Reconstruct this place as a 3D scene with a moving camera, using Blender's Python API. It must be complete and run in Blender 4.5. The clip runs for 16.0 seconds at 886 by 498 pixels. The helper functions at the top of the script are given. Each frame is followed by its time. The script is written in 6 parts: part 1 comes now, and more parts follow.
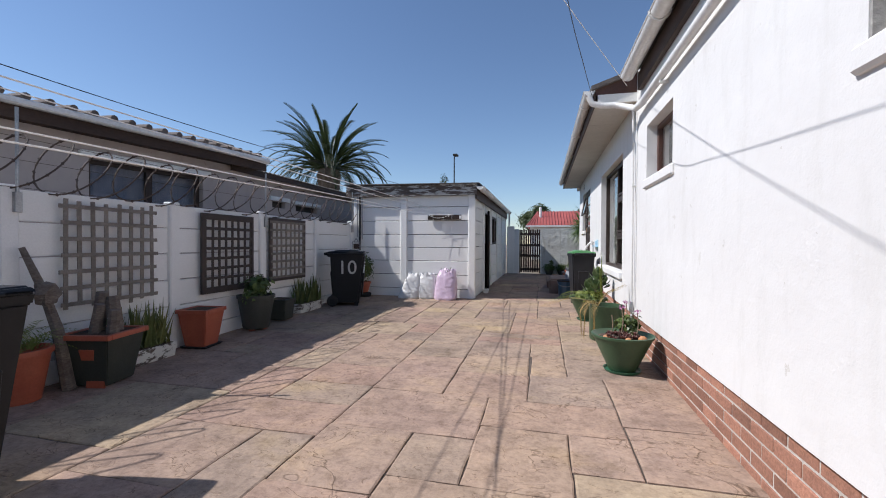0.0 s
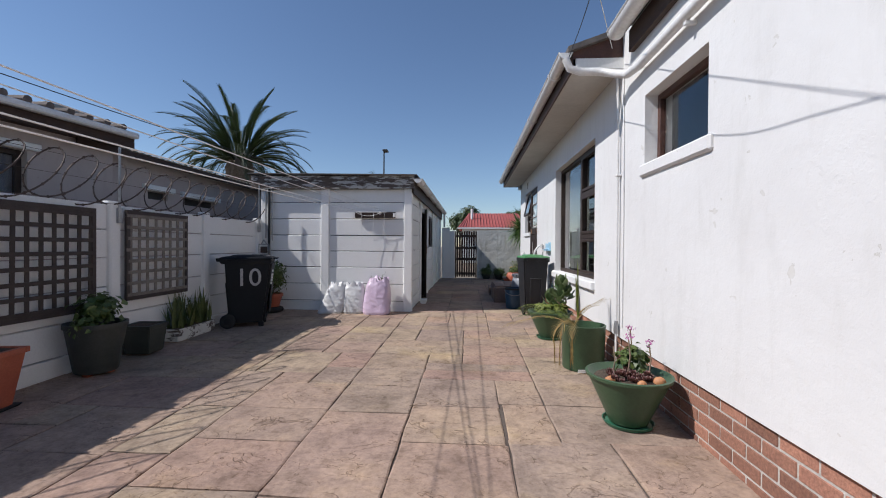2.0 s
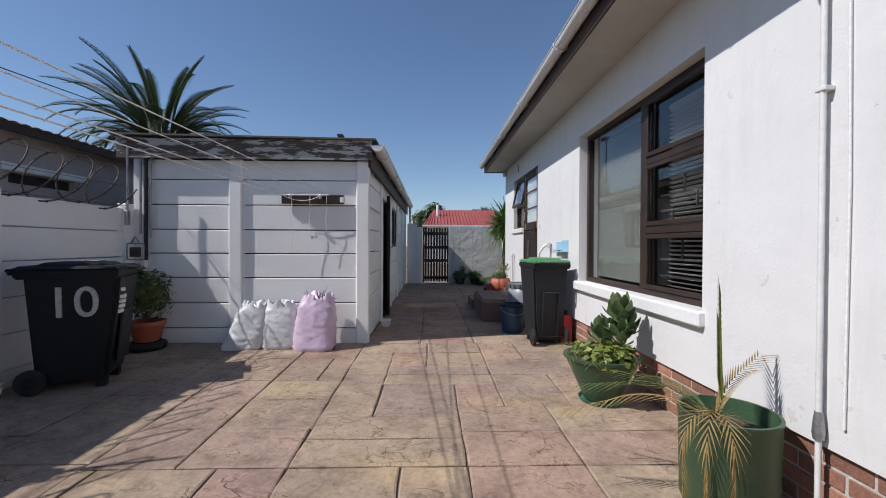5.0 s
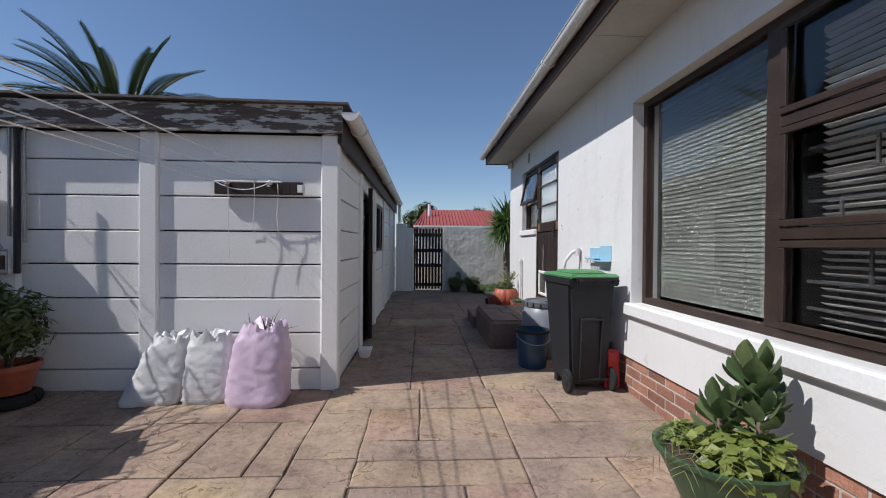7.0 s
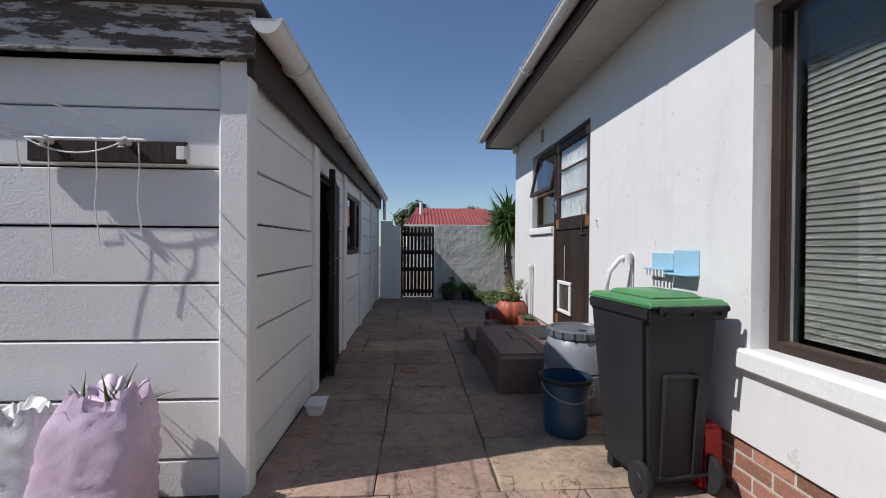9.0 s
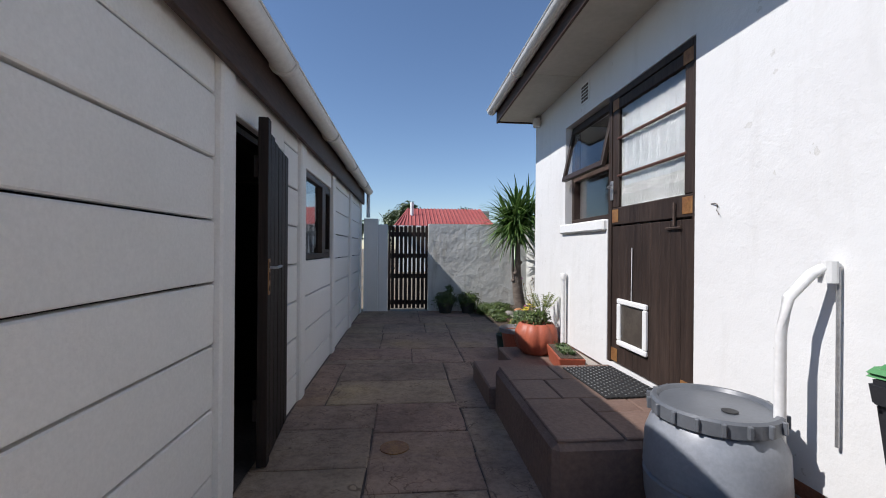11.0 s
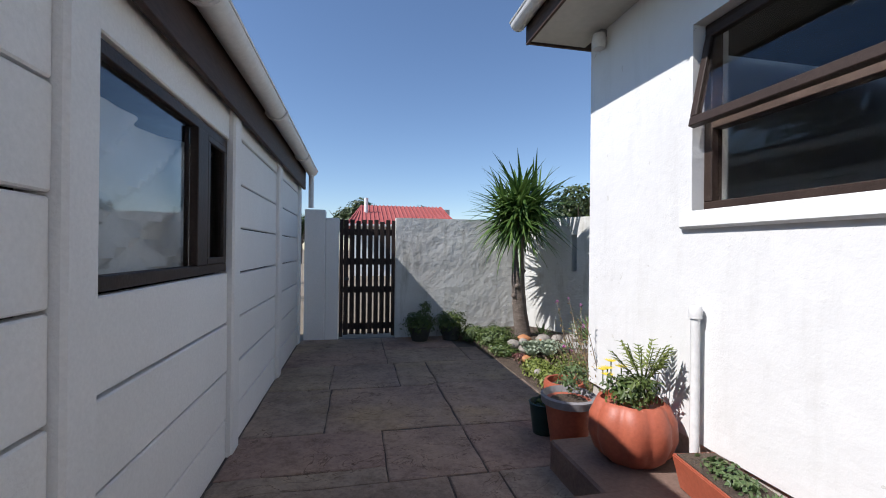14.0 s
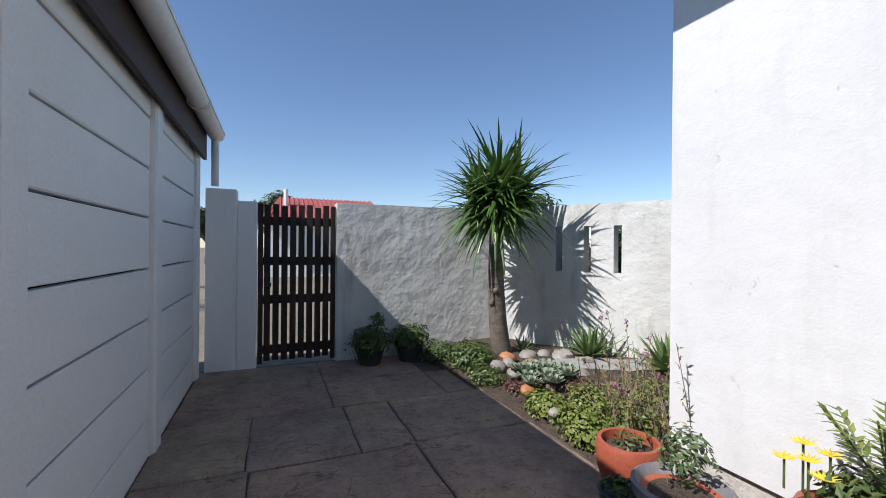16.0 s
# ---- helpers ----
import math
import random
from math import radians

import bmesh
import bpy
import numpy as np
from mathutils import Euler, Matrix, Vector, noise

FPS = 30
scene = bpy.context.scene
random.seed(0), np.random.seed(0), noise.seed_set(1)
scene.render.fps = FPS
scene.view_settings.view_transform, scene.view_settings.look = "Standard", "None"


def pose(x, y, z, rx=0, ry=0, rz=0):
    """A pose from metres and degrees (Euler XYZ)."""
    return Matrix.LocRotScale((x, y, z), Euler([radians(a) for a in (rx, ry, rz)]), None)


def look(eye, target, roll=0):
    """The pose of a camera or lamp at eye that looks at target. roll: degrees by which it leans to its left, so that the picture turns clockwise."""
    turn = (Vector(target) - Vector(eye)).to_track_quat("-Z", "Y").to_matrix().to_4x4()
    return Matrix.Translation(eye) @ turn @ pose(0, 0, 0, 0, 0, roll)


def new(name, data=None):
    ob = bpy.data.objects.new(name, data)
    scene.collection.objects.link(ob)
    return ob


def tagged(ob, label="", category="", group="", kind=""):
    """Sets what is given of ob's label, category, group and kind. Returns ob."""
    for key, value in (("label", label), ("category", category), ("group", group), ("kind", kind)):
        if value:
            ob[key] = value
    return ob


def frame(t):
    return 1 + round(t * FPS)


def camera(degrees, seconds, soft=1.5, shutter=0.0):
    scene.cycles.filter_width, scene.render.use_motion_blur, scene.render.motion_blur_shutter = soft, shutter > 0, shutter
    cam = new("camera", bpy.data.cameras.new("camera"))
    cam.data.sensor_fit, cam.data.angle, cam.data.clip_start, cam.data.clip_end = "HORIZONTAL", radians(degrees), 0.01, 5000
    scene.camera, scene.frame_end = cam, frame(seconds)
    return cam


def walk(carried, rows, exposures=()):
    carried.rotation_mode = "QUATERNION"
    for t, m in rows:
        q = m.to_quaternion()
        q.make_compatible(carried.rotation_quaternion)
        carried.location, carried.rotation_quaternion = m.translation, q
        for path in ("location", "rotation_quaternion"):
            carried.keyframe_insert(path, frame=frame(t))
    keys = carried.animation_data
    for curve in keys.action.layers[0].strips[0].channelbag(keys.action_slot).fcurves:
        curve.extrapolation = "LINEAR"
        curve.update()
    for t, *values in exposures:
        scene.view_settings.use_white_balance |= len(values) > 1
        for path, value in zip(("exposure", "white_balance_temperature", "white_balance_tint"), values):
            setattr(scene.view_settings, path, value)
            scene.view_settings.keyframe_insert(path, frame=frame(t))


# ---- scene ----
cam = camera(93.3, 16.0, soft=1.0)
PATH = [
    (0, (0.185, -0.041, 1.224), (-0.279, 1.904, 1.196), 0.3),
    (0.5, (0.091, 0.265, 1.225), (-0.289, 2.229, 1.194), 0.4),
    (1, (0.01, 0.6, 1.225), (-0.278, 2.579, 1.199), 0.5),
    (1.5, (-0.083, 0.932, 1.24), (-0.281, 2.922, 1.221), 0.5),
    (2, (-0.174, 1.258, 1.238), (-0.3, 3.254, 1.222), 0.4),
    (2.5, (-0.227, 1.607, 1.243), (-0.294, 3.605, 1.227), 0.5),
    (3, (-0.273, 1.988, 1.238), (-0.295, 3.988, 1.222), 0.5),
    (3.5, (-0.31, 2.403, 1.246), (-0.307, 4.403, 1.229), 0.4),
    (4, (-0.363, 2.805, 1.24), (-0.334, 4.805, 1.22), 0.3),
    (6.5, (-0.48, 4.622, 1.279), (-0.396, 6.62, 1.261), 0.4),
    (7, (-0.472, 4.955, 1.299), (-0.371, 6.952, 1.283), 0.4),
    (7.5, (-0.442, 5.309, 1.296), (-0.333, 7.306, 1.278), 0.4),
    (8, (-0.398, 5.674, 1.306), (-0.282, 7.671, 1.29), 0.3),
    (8.5, (-0.371, 6.053, 1.313), (-0.253, 8.05, 1.293), 0.4),
    (9, (-0.361, 6.404, 1.327), (-0.227, 8.4, 1.31), 0.4),
    (11.5, (-0.353, 8.379, 1.314), (-0.161, 10.37, 1.312), 0.5),
    (12, (-0.39, 8.755, 1.324), (-0.18, 10.743, 1.32), 0.5),
    (12.5, (-0.412, 9.1, 1.334), (-0.174, 11.085, 1.331), 0.5),
    (13, (-0.424, 9.5, 1.33), (-0.13, 11.478, 1.332), 0.5),
    (13.5, (-0.438, 9.85, 1.335), (-0.086, 11.82, 1.34), 0.5),
    (14, (-0.455, 10.195, 1.35), (-0.051, 12.153, 1.352), 0.6),
    (14.5, (-0.5, 10.563, 1.348), (-0.002, 12.5, 1.356), 0.6),
    (15, (-0.52, 10.922, 1.337), (0.065, 12.835, 1.348), 0.6),
    (15.5, (-0.512, 11.21, 1.325), (0.125, 13.107, 1.331), 0.6),
    (16, (-0.551, 11.564, 1.315), (0.204, 13.416, 1.311), 0.5),
]
walk(cam, [(t, look(eye, target, roll)) for t, eye, target, roll in PATH],
     [(0.0, 0.42, 6100, 13), (1.0, 0.27, 6100, 13), (2.5, 0.22, 6100, 13), (9.0, 0.13, 6100, 13), (11.5, 0.52, 6100, 13), (14.0, 0.62, 6080, 13), (16.0, 0.57, 6050, 13)])

# ---- sky, sun, exposure ----
SUN = Vector((-1.0, -0.245, 1.09)).normalized()
sky_world = bpy.data.worlds.new("sky")
sky_world.use_nodes = True
scene.world = sky_world
wn = sky_world.node_tree
sky_tex = wn.nodes.new("ShaderNodeTexSky")
sky_tex.sky_type, sky_tex.sun_disc = "NISHITA", False
sky_tex.sun_elevation = math.asin(SUN.z)
sky_tex.sun_rotation = math.atan2(SUN.x, SUN.y)
sky_tex.air_density, sky_tex.dust_density, sky_tex.ozone_density = 1.0, 0.1, 2.8
wn.links.new(sky_tex.outputs[0], wn.nodes["Background"].inputs[0])
wn.nodes["Background"].inputs[1].default_value = 0.088
sun_data = bpy.data.lights.new("sun", "SUN")
sun_data.energy, sun_data.angle, sun_data.color = 4.0, radians(0.53), (1.0, 0.95, 0.88)
sun_lamp = new("sun", sun_data)
sun_lamp.matrix_world = look(SUN * 60, (0, 0, 0))


# ---- materials ----
def node_mat(name):
    m = bpy.data.materials.new(name)
    m.use_nodes = True
    nt = m.node_tree
    return m, nt, nt.nodes["Principled BSDF"]


def ramp(nt, src, stops):
    r = nt.nodes.new("ShaderNodeValToRGB")
    e = r.color_ramp.elements
    while len(e) < len(stops):
        e.new(0.5)
    for el, (p, c) in zip(e, stops):
        el.position, el.color = p, (*c, 1) if len(c) == 3 else c
    nt.links.new(src, r.inputs[0])
    return r.outputs[0]


def tex(nt, kind, scale, detail=5.0, rough=0.6, stretch=(1, 1, 1), coords="pos"):
    n = nt.nodes.new(kind)
    n.inputs["Scale"].default_value = scale
    if "Detail" in n.inputs:
        n.inputs["Detail"].default_value = detail
        n.inputs["Roughness"].default_value = rough
    mp = nt.nodes.new("ShaderNodeMapping")
    mp.inputs["Scale"].default_value = stretch
    if coords == "pos":
        src = nt.nodes.new("ShaderNodeNewGeometry").outputs["Position"]
    else:
        src = nt.nodes.new("ShaderNodeTexCoord").outputs["Object"]
    nt.links.new(src, mp.inputs[0])
    nt.links.new(mp.outputs[0], n.inputs["Vector"])
    return n


def mixc(nt, fac, a, b, mode="MIX"):
    n = nt.nodes.new("ShaderNodeMix")
    n.data_type, n.blend_type = "RGBA", mode
    for sock, v in ((n.inputs[0], fac), (n.inputs[6], a), (n.inputs[7], b)):
        if hasattr(v, "links"):
            nt.links.new(v, sock)
        elif isinstance(v, tuple):
            sock.default_value = (*v, 1)
        else:
            sock.default_value = v
    return n.outputs[2]


def bump(nt, bs, height, strength, dist=0.01, chain=None):
    b = nt.nodes.new("ShaderNodeBump")
    b.inputs["Strength"].default_value, b.inputs["Distance"].default_value = strength, dist
    nt.links.new(height, b.inputs["Height"])
    if chain:
        nt.links.new(chain, b.inputs["Normal"])
    nt.links.new(b.outputs[0], bs.inputs["Normal"])
    return b.outputs[0]


def surface(name, c1, c2, rough=0.7, big=1.5, fine=60, fine_amt=0.25, bumps=0.15, metal=0.0, vary=0.0, stretch=(1, 1, 1), coords="pos",
            spec=0.5, dist=0.01):
    """Two colours mixed at a large scale, speckled at a fine one, with fine relief."""
    m, nt, bs = node_mat(name)
    a, f = tex(nt, "ShaderNodeTexNoise", big, 6, 0.62, stretch, coords), tex(nt, "ShaderNodeTexNoise", fine, 4, 0.6, stretch, coords)
    col = ramp(nt, a.outputs[0], [(0.32, c1), (0.68, c2)])
    dark = ramp(nt, f.outputs[0], [(0.3, (1 - fine_amt,) * 3), (0.7, (1, 1, 1))])
    col = mixc(nt, 1.0, col, dark, "MULTIPLY")
    if vary:
        info = nt.nodes.new("ShaderNodeObjectInfo")
        v = ramp(nt, info.outputs["Random"], [(0.0, (1 - vary,) * 3), (1.0, (1, 1, 1))])
        col = mixc(nt, 1.0, col, v, "MULTIPLY")
    nt.links.new(col, bs.inputs["Base Color"])
    bs.inputs["Roughness"].default_value, bs.inputs["Metallic"].default_value = rough, metal
    bs.inputs["Specular IOR Level"].default_value = spec
    if bumps:
        bump(nt, bs, f.outputs[0], bumps, dist)
    return m


def plaster(name, c1, c2, lumps, stains=0.0):
    """Painted lumpy plaster: trowel lumps, flaked patches, faint dirt."""
    m, nt, bs = node_mat(name)
    big = tex(nt, "ShaderNodeTexNoise", 1.1, 7, 0.6)
    patch = tex(nt, "ShaderNodeTexNoise", 2.6, 7, 0.62)
    fine = tex(nt, "ShaderNodeTexNoise", 90, 4, 0.6)
    ridge = tex(nt, "ShaderNodeTexVoronoi", 5.0)
    ridge.feature = "SMOOTH_F1"
    col = ramp(nt, big.outputs[0], [(0.3, c2), (0.62, c1)])
    if stains:
        streak = tex(nt, "ShaderNodeTexNoise", 2.2, 6, 0.65, (3.0, 3.0, 0.6))
        st = ramp(nt, streak.outputs[0], [(0.52, (1, 1, 1)), (0.78, (1 - stains, 1 - stains * 1.05, 1 - stains * 1.2))])
        col = mixc(nt, 1.0, col, st, "MULTIPLY")
    chip = tex(nt, "ShaderNodeTexNoise", 7.0, 5, 0.6)
    edge = ramp(nt, chip.outputs[0], [(0.685, (1, 1, 1)), (0.69, (0.72, 0.70, 0.66)), (0.70, (0.90, 0.89, 0.86))])
    col = mixc(nt, 1.0, col, edge, "MULTIPLY")
    fl = ramp(nt, patch.outputs[0], [(0.60, (0, 0, 0)), (0.63, (1, 1, 1))])
    nt.links.new(col, bs.inputs["Base Color"])
    bs.inputs["Roughness"].default_value = 0.75
    bs.inputs["Specular IOR Level"].default_value = 0.3
    n1 = bump(nt, bs, ridge.outputs["Distance"], 0.18 * lumps, 0.05)
    n2 = bump(nt, bs, fl, 0.04 + 0.22 * lumps, 0.006, n1)
    n3 = bump(nt, bs, big.outputs[0], 0.35 * lumps, 0.04, n2)
    bump(nt, bs, fine.outputs[0], 0.25, 0.004, n3)
    return m


def slab_mat(name, tones):
    """Stamped concrete slab: every slab with its own tint, cleft slate relief, sandy and grey stains."""
    m, nt, bs = node_mat(name)
    info = nt.nodes.new("ShaderNodeObjectInfo")
    tint = ramp(nt, info.outputs["Random"], [(i / (len(tones) - 1), c) for i, c in enumerate(tones)])
    cloud = tex(nt, "ShaderNodeTexNoise", 1.6, 8, 0.65)
    sand = tex(nt, "ShaderNodeTexNoise", 0.9, 6, 0.6, (1.0, 1.3, 1.0))
    grain = tex(nt, "ShaderNodeTexNoise", 34, 6, 0.7)
    scuff = tex(nt, "ShaderNodeTexNoise", 8.0, 7, 0.72)
    warm = ramp(nt, cloud.outputs[0], [(0.33, (0.70, 0.68, 0.67)), (0.5, (1.0, 0.98, 0.96)), (0.68, (1.18, 1.15, 1.06))])
    col = mixc(nt, 1.0, tint, warm, "MULTIPLY")
    col = mixc(nt, 1.0, col, ramp(nt, sand.outputs[0], [(0.40, (0.95, 0.94, 0.97)), (0.56, (1, 1, 1)), (0.70, (1.14, 1.12, 0.93))]), "MULTIPLY")
    col = mixc(nt, 1.0, col, ramp(nt, grain.outputs[0], [(0.32, (0.78, 0.76, 0.74)), (0.55, (1, 1, 1)), (0.72, (1.1, 1.09, 1.07))]), "MULTIPLY")
    col = mixc(nt, 1.0, col, ramp(nt, scuff.outputs[0], [(0.34, (0.74, 0.72, 0.70)), (0.50, (1, 1, 1)), (0.68, (1.14, 1.12, 1.08))]), "MULTIPLY")
    chain = None
    for scale, level, deep in ((2.0, 0.56, 0.42), (3.1, 0.42, 0.55), (4.7, 0.60, 0.6)):
        cleft = tex(nt, "ShaderNodeTexNoise", scale, 4, 0.5, (1.0, 1.7, 1.0))
        cleft.inputs["Distortion"].default_value = 1.3
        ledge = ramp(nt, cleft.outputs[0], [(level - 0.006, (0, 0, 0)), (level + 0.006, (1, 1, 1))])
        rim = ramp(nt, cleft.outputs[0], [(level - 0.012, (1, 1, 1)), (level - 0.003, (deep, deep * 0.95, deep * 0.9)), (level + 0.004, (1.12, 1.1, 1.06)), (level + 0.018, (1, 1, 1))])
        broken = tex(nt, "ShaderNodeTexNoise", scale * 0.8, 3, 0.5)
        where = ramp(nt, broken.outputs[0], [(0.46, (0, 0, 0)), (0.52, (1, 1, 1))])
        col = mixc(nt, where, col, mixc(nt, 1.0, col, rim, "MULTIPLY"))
        chain = bump(nt, bs, mixc(nt, where, (0.0, 0.0, 0.0), ledge), 0.5, 0.007, chain)
    nt.links.new(col, bs.inputs["Base Color"])
    bs.inputs["Roughness"].default_value = 0.8
    bs.inputs["Specular IOR Level"].default_value = 0.15
    n2 = bump(nt, bs, cloud.outputs[0], 0.4, 0.05, chain)
    n3 = bump(nt, bs, scuff.outputs[0], 0.35, 0.012, n2)
    bump(nt, bs, grain.outputs[0], 0.35, 0.006, n3)
    return m


def peeled(name, paint, wood, amount=0.5):
    """Weathered board with paint flaking off along the grain."""
    m, nt, bs = node_mat(name)
    f = tex(nt, "ShaderNodeTexNoise", 9, 6, 0.7, (0.35, 1, 1.6))
    g = tex(nt, "ShaderNodeTexNoise", 60, 4, 0.6, (0.1, 1, 1))
    mask = ramp(nt, f.outputs[0], [(amount - 0.02, (0, 0, 0)), (amount + 0.02, (1, 1, 1))])
    wd = ramp(nt, g.outputs[0], [(0.3, tuple(c * 0.5 for c in wood)), (0.7, wood)])
    nt.links.new(mixc(nt, mask, wd, paint), bs.inputs["Base Color"])
    bs.inputs["Roughness"].default_value = 0.8
    bump(nt, bs, mask, 0.5, 0.004)
    return m


def glass_pane(name, rough=0.01):
    m, nt, bs = node_mat(name)
    bs.inputs["Base Color"].default_value = (0.95, 0.97, 0.98, 1)
    bs.inputs["Transmission Weight"].default_value = 1.0
    bs.inputs["Roughness"].default_value = rough
    bs.inputs["IOR"].default_value = 1.36
    return m


def leaf_mat(name, c1, c2, rough=0.45, vein=0.0):
    """Leaves: colour from leaf to leaf, some light through them."""
    m, nt, bs = node_mat(name)
    geo = nt.nodes.new("ShaderNodeNewGeometry")
    col = ramp(nt, geo.outputs["Random Per Island"], [(0.0, c1), (1.0, c2)])
    n = tex(nt, "ShaderNodeTexNoise", 40, 3, 0.6)
    col = mixc(nt, 1.0, col, ramp(nt, n.outputs[0], [(0.3, (0.75, 0.75, 0.7)), (0.7, (1.1, 1.1, 1.0))]), "MULTIPLY")
    nt.links.new(col, bs.inputs["Base Color"])
    bs.inputs["Roughness"].default_value = rough
    tr = nt.nodes.new("ShaderNodeBsdfTranslucent")
    nt.links.new(col, tr.inputs[0])
    mx = nt.nodes.new("ShaderNodeMixShader")
    mx.inputs[0].default_value = 0.22
    nt.links.new(bs.outputs[0], mx.inputs[1])
    nt.links.new(tr.outputs[0], mx.inputs[2])
    nt.links.new(mx.outputs[0], nt.nodes["Material Output"].inputs[0])
    return m


M = {}
M["house"] = plaster("house_plaster", (0.70, 0.695, 0.675), (0.66, 0.65, 0.63), 0.40, 0.09)
M["garden_wall"] = plaster("garden_wall_plaster", (0.66, 0.66, 0.62), (0.54, 0.53, 0.49), 1.25, 0.4)
M["neighbour"] = plaster("neighbour_plaster", (0.46, 0.40, 0.37), (0.40, 0.345, 0.32), 0.4, 0.15)
M["cement"] = surface("bare_cement", (0.33, 0.32, 0.30), (0.42, 0.41, 0.38), 0.9, 3, 40, 0.3, 0.6)
M["precast"] = surface("painted_concrete", (0.84, 0.83, 0.795), (0.89, 0.88, 0.85), 0.7, 1.3, 70, 0.08, 0.3, vary=0.05)
M["white_paint"] = surface("white_paint", (0.77, 0.77, 0.74), (0.82, 0.82, 0.80), 0.5, 2.0, 50, 0.1, 0.08)
M["gutter"] = surface("white_gutter", (0.70, 0.69, 0.66), (0.78, 0.77, 0.75), 0.45, 1.7, 30, 0.15, 0.05)
M["soffit"] = surface("soffit_board", (0.44, 0.41, 0.355), (0.55, 0.52, 0.46), 0.7, 1.2, 20, 0.1, 0.05)
M["fascia"] = surface("dark_fascia", (0.055, 0.035, 0.028), (0.085, 0.055, 0.042), 0.6, 3, 60, 0.35, 0.2, stretch=(1, 0.2, 1), spec=0.2)
M["frame"] = surface("brown_frame", (0.032, 0.02, 0.015), (0.055, 0.036, 0.027), 0.5, 4, 70, 0.3, 0.15, spec=0.3)
M["redwood"] = surface("reddish_frame", (0.12, 0.052, 0.034), (0.085, 0.036, 0.025), 0.5, 4, 70, 0.3, 0.15)
M["dark_wood"] = surface("dark_stained_wood", (0.030, 0.020, 0.016), (0.060, 0.040, 0.031), 0.6, 4, 40, 0.45, 0.4, stretch=(1, 1, 0.12), spec=0.25)
M["door_wood"] = surface("worn_door_wood", (0.014, 0.0095, 0.0075), (0.042, 0.027, 0.020), 0.6, 5, 30, 0.5, 0.5, stretch=(2, 2, 0.1), spec=0.25)
M["plate"] = surface("rusty_brass_plate", (0.42, 0.22, 0.07), (0.25, 0.10, 0.04), 0.5, 14, 70, 0.4, 0.3, metal=0.3)
M["grey_wood"] = surface("grey_weathered_wood", (0.18, 0.15, 0.125), (0.32, 0.28, 0.24), 0.85, 6, 60, 0.4, 0.4, stretch=(1, 1, 1))
M["dark_trellis"] = surface("dark_brown_wood", (0.045, 0.032, 0.027), (0.075, 0.055, 0.045), 0.7, 6, 60, 0.3, 0.3)
M["peeled"] = peeled("peeling_fascia_paint", (0.46, 0.45, 0.42), (0.13, 0.10, 0.08), 0.52)
M["peeled_trough"] = peeled("flaking_trough_paint", (0.62, 0.61, 0.56), (0.16, 0.13, 0.11), 0.46)
M["mortar"] = surface("mortar", (0.62, 0.58, 0.52), (0.50, 0.46, 0.41), 0.95, 5, 60, 0.3, 0.5)
M["brick"] = surface("face_brick", (0.56, 0.275, 0.18), (0.45, 0.215, 0.145), 0.8, 9, 70, 0.4, 0.5, vary=0.5)
TONES = [(0.345, 0.262, 0.206), (0.37, 0.272, 0.212), (0.355, 0.25, 0.20), (0.40, 0.318, 0.226), (0.33, 0.258, 0.208), (0.365, 0.282, 0.212), (0.38, 0.275, 0.222)]
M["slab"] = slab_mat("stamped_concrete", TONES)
M["joint"] = surface("slab_joint", (0.09, 0.068, 0.055), (0.16, 0.125, 0.10), 0.95, 3, 40, 0.4, 0.5)
M["earth"] = surface("dry_earth", (0.20, 0.16, 0.11), (0.30, 0.25, 0.18), 0.95, 0.15, 8, 0.4, 0.4)
M["soil"] = surface("dark_soil", (0.075, 0.05, 0.035), (0.13, 0.095, 0.065), 0.95, 6, 50, 0.5, 0.9, dist=0.03)
M["step"] = surface("red_brown_step", (0.17, 0.105, 0.08), (0.23, 0.155, 0.12), 0.7, 2.5, 40, 0.25, 0.4)
M["roof_sheet"] = surface("dark_roof", (0.10, 0.085, 0.075), (0.16, 0.14, 0.125), 0.8, 2, 20, 0.3, 0.3)
M["tiles"] = surface("brown_roof_tile", (0.13, 0.105, 0.09), (0.20, 0.165, 0.145), 0.85, 3, 25, 0.35, 0.4, vary=0.2)
M["red_roof"] = surface("red_roof_tile", (0.34, 0.075, 0.065), (0.42, 0.11, 0.095), 0.7, 1, 9, 0.25, 0.3)
M["terracotta"] = surface("terracotta_plastic", (0.36, 0.085, 0.045), (0.43, 0.115, 0.06), 0.5, 4, 60, 0.2, 0.1)
M["green_pot"] = surface("green_plastic", (0.042, 0.085, 0.042), (0.06, 0.11, 0.055), 0.42, 4, 60, 0.2, 0.08)
M["dark_pot"] = surface("dark_grey_pot", (0.035, 0.038, 0.032), (0.06, 0.062, 0.052), 0.55, 4, 60, 0.25, 0.1)
M["bin_black"] = surface("black_bin_plastic", (0.008, 0.009, 0.011), (0.014, 0.015, 0.017), 0.55, 3, 120, 0.2, 0.12, spec=0.3)
M["bin_grey"] = surface("charcoal_bin_plastic", (0.018, 0.0185, 0.021), (0.026, 0.0265, 0.03), 0.55, 3, 120, 0.2, 0.12, spec=0.35)
M["bin_green"] = surface("green_lid_plastic", (0.075, 0.24, 0.085), (0.10, 0.29, 0.11), 0.42, 3, 80, 0.15, 0.08)
M["rubber"] = surface("black_rubber", (0.012, 0.012, 0.012), (0.025, 0.025, 0.025), 0.8, 6, 90, 0.3, 0.3)
M["steel"] = surface("galvanised_steel", (0.36, 0.36, 0.36), (0.50, 0.50, 0.50), 0.45, 9, 80, 0.3, 0.1, metal=0.8)
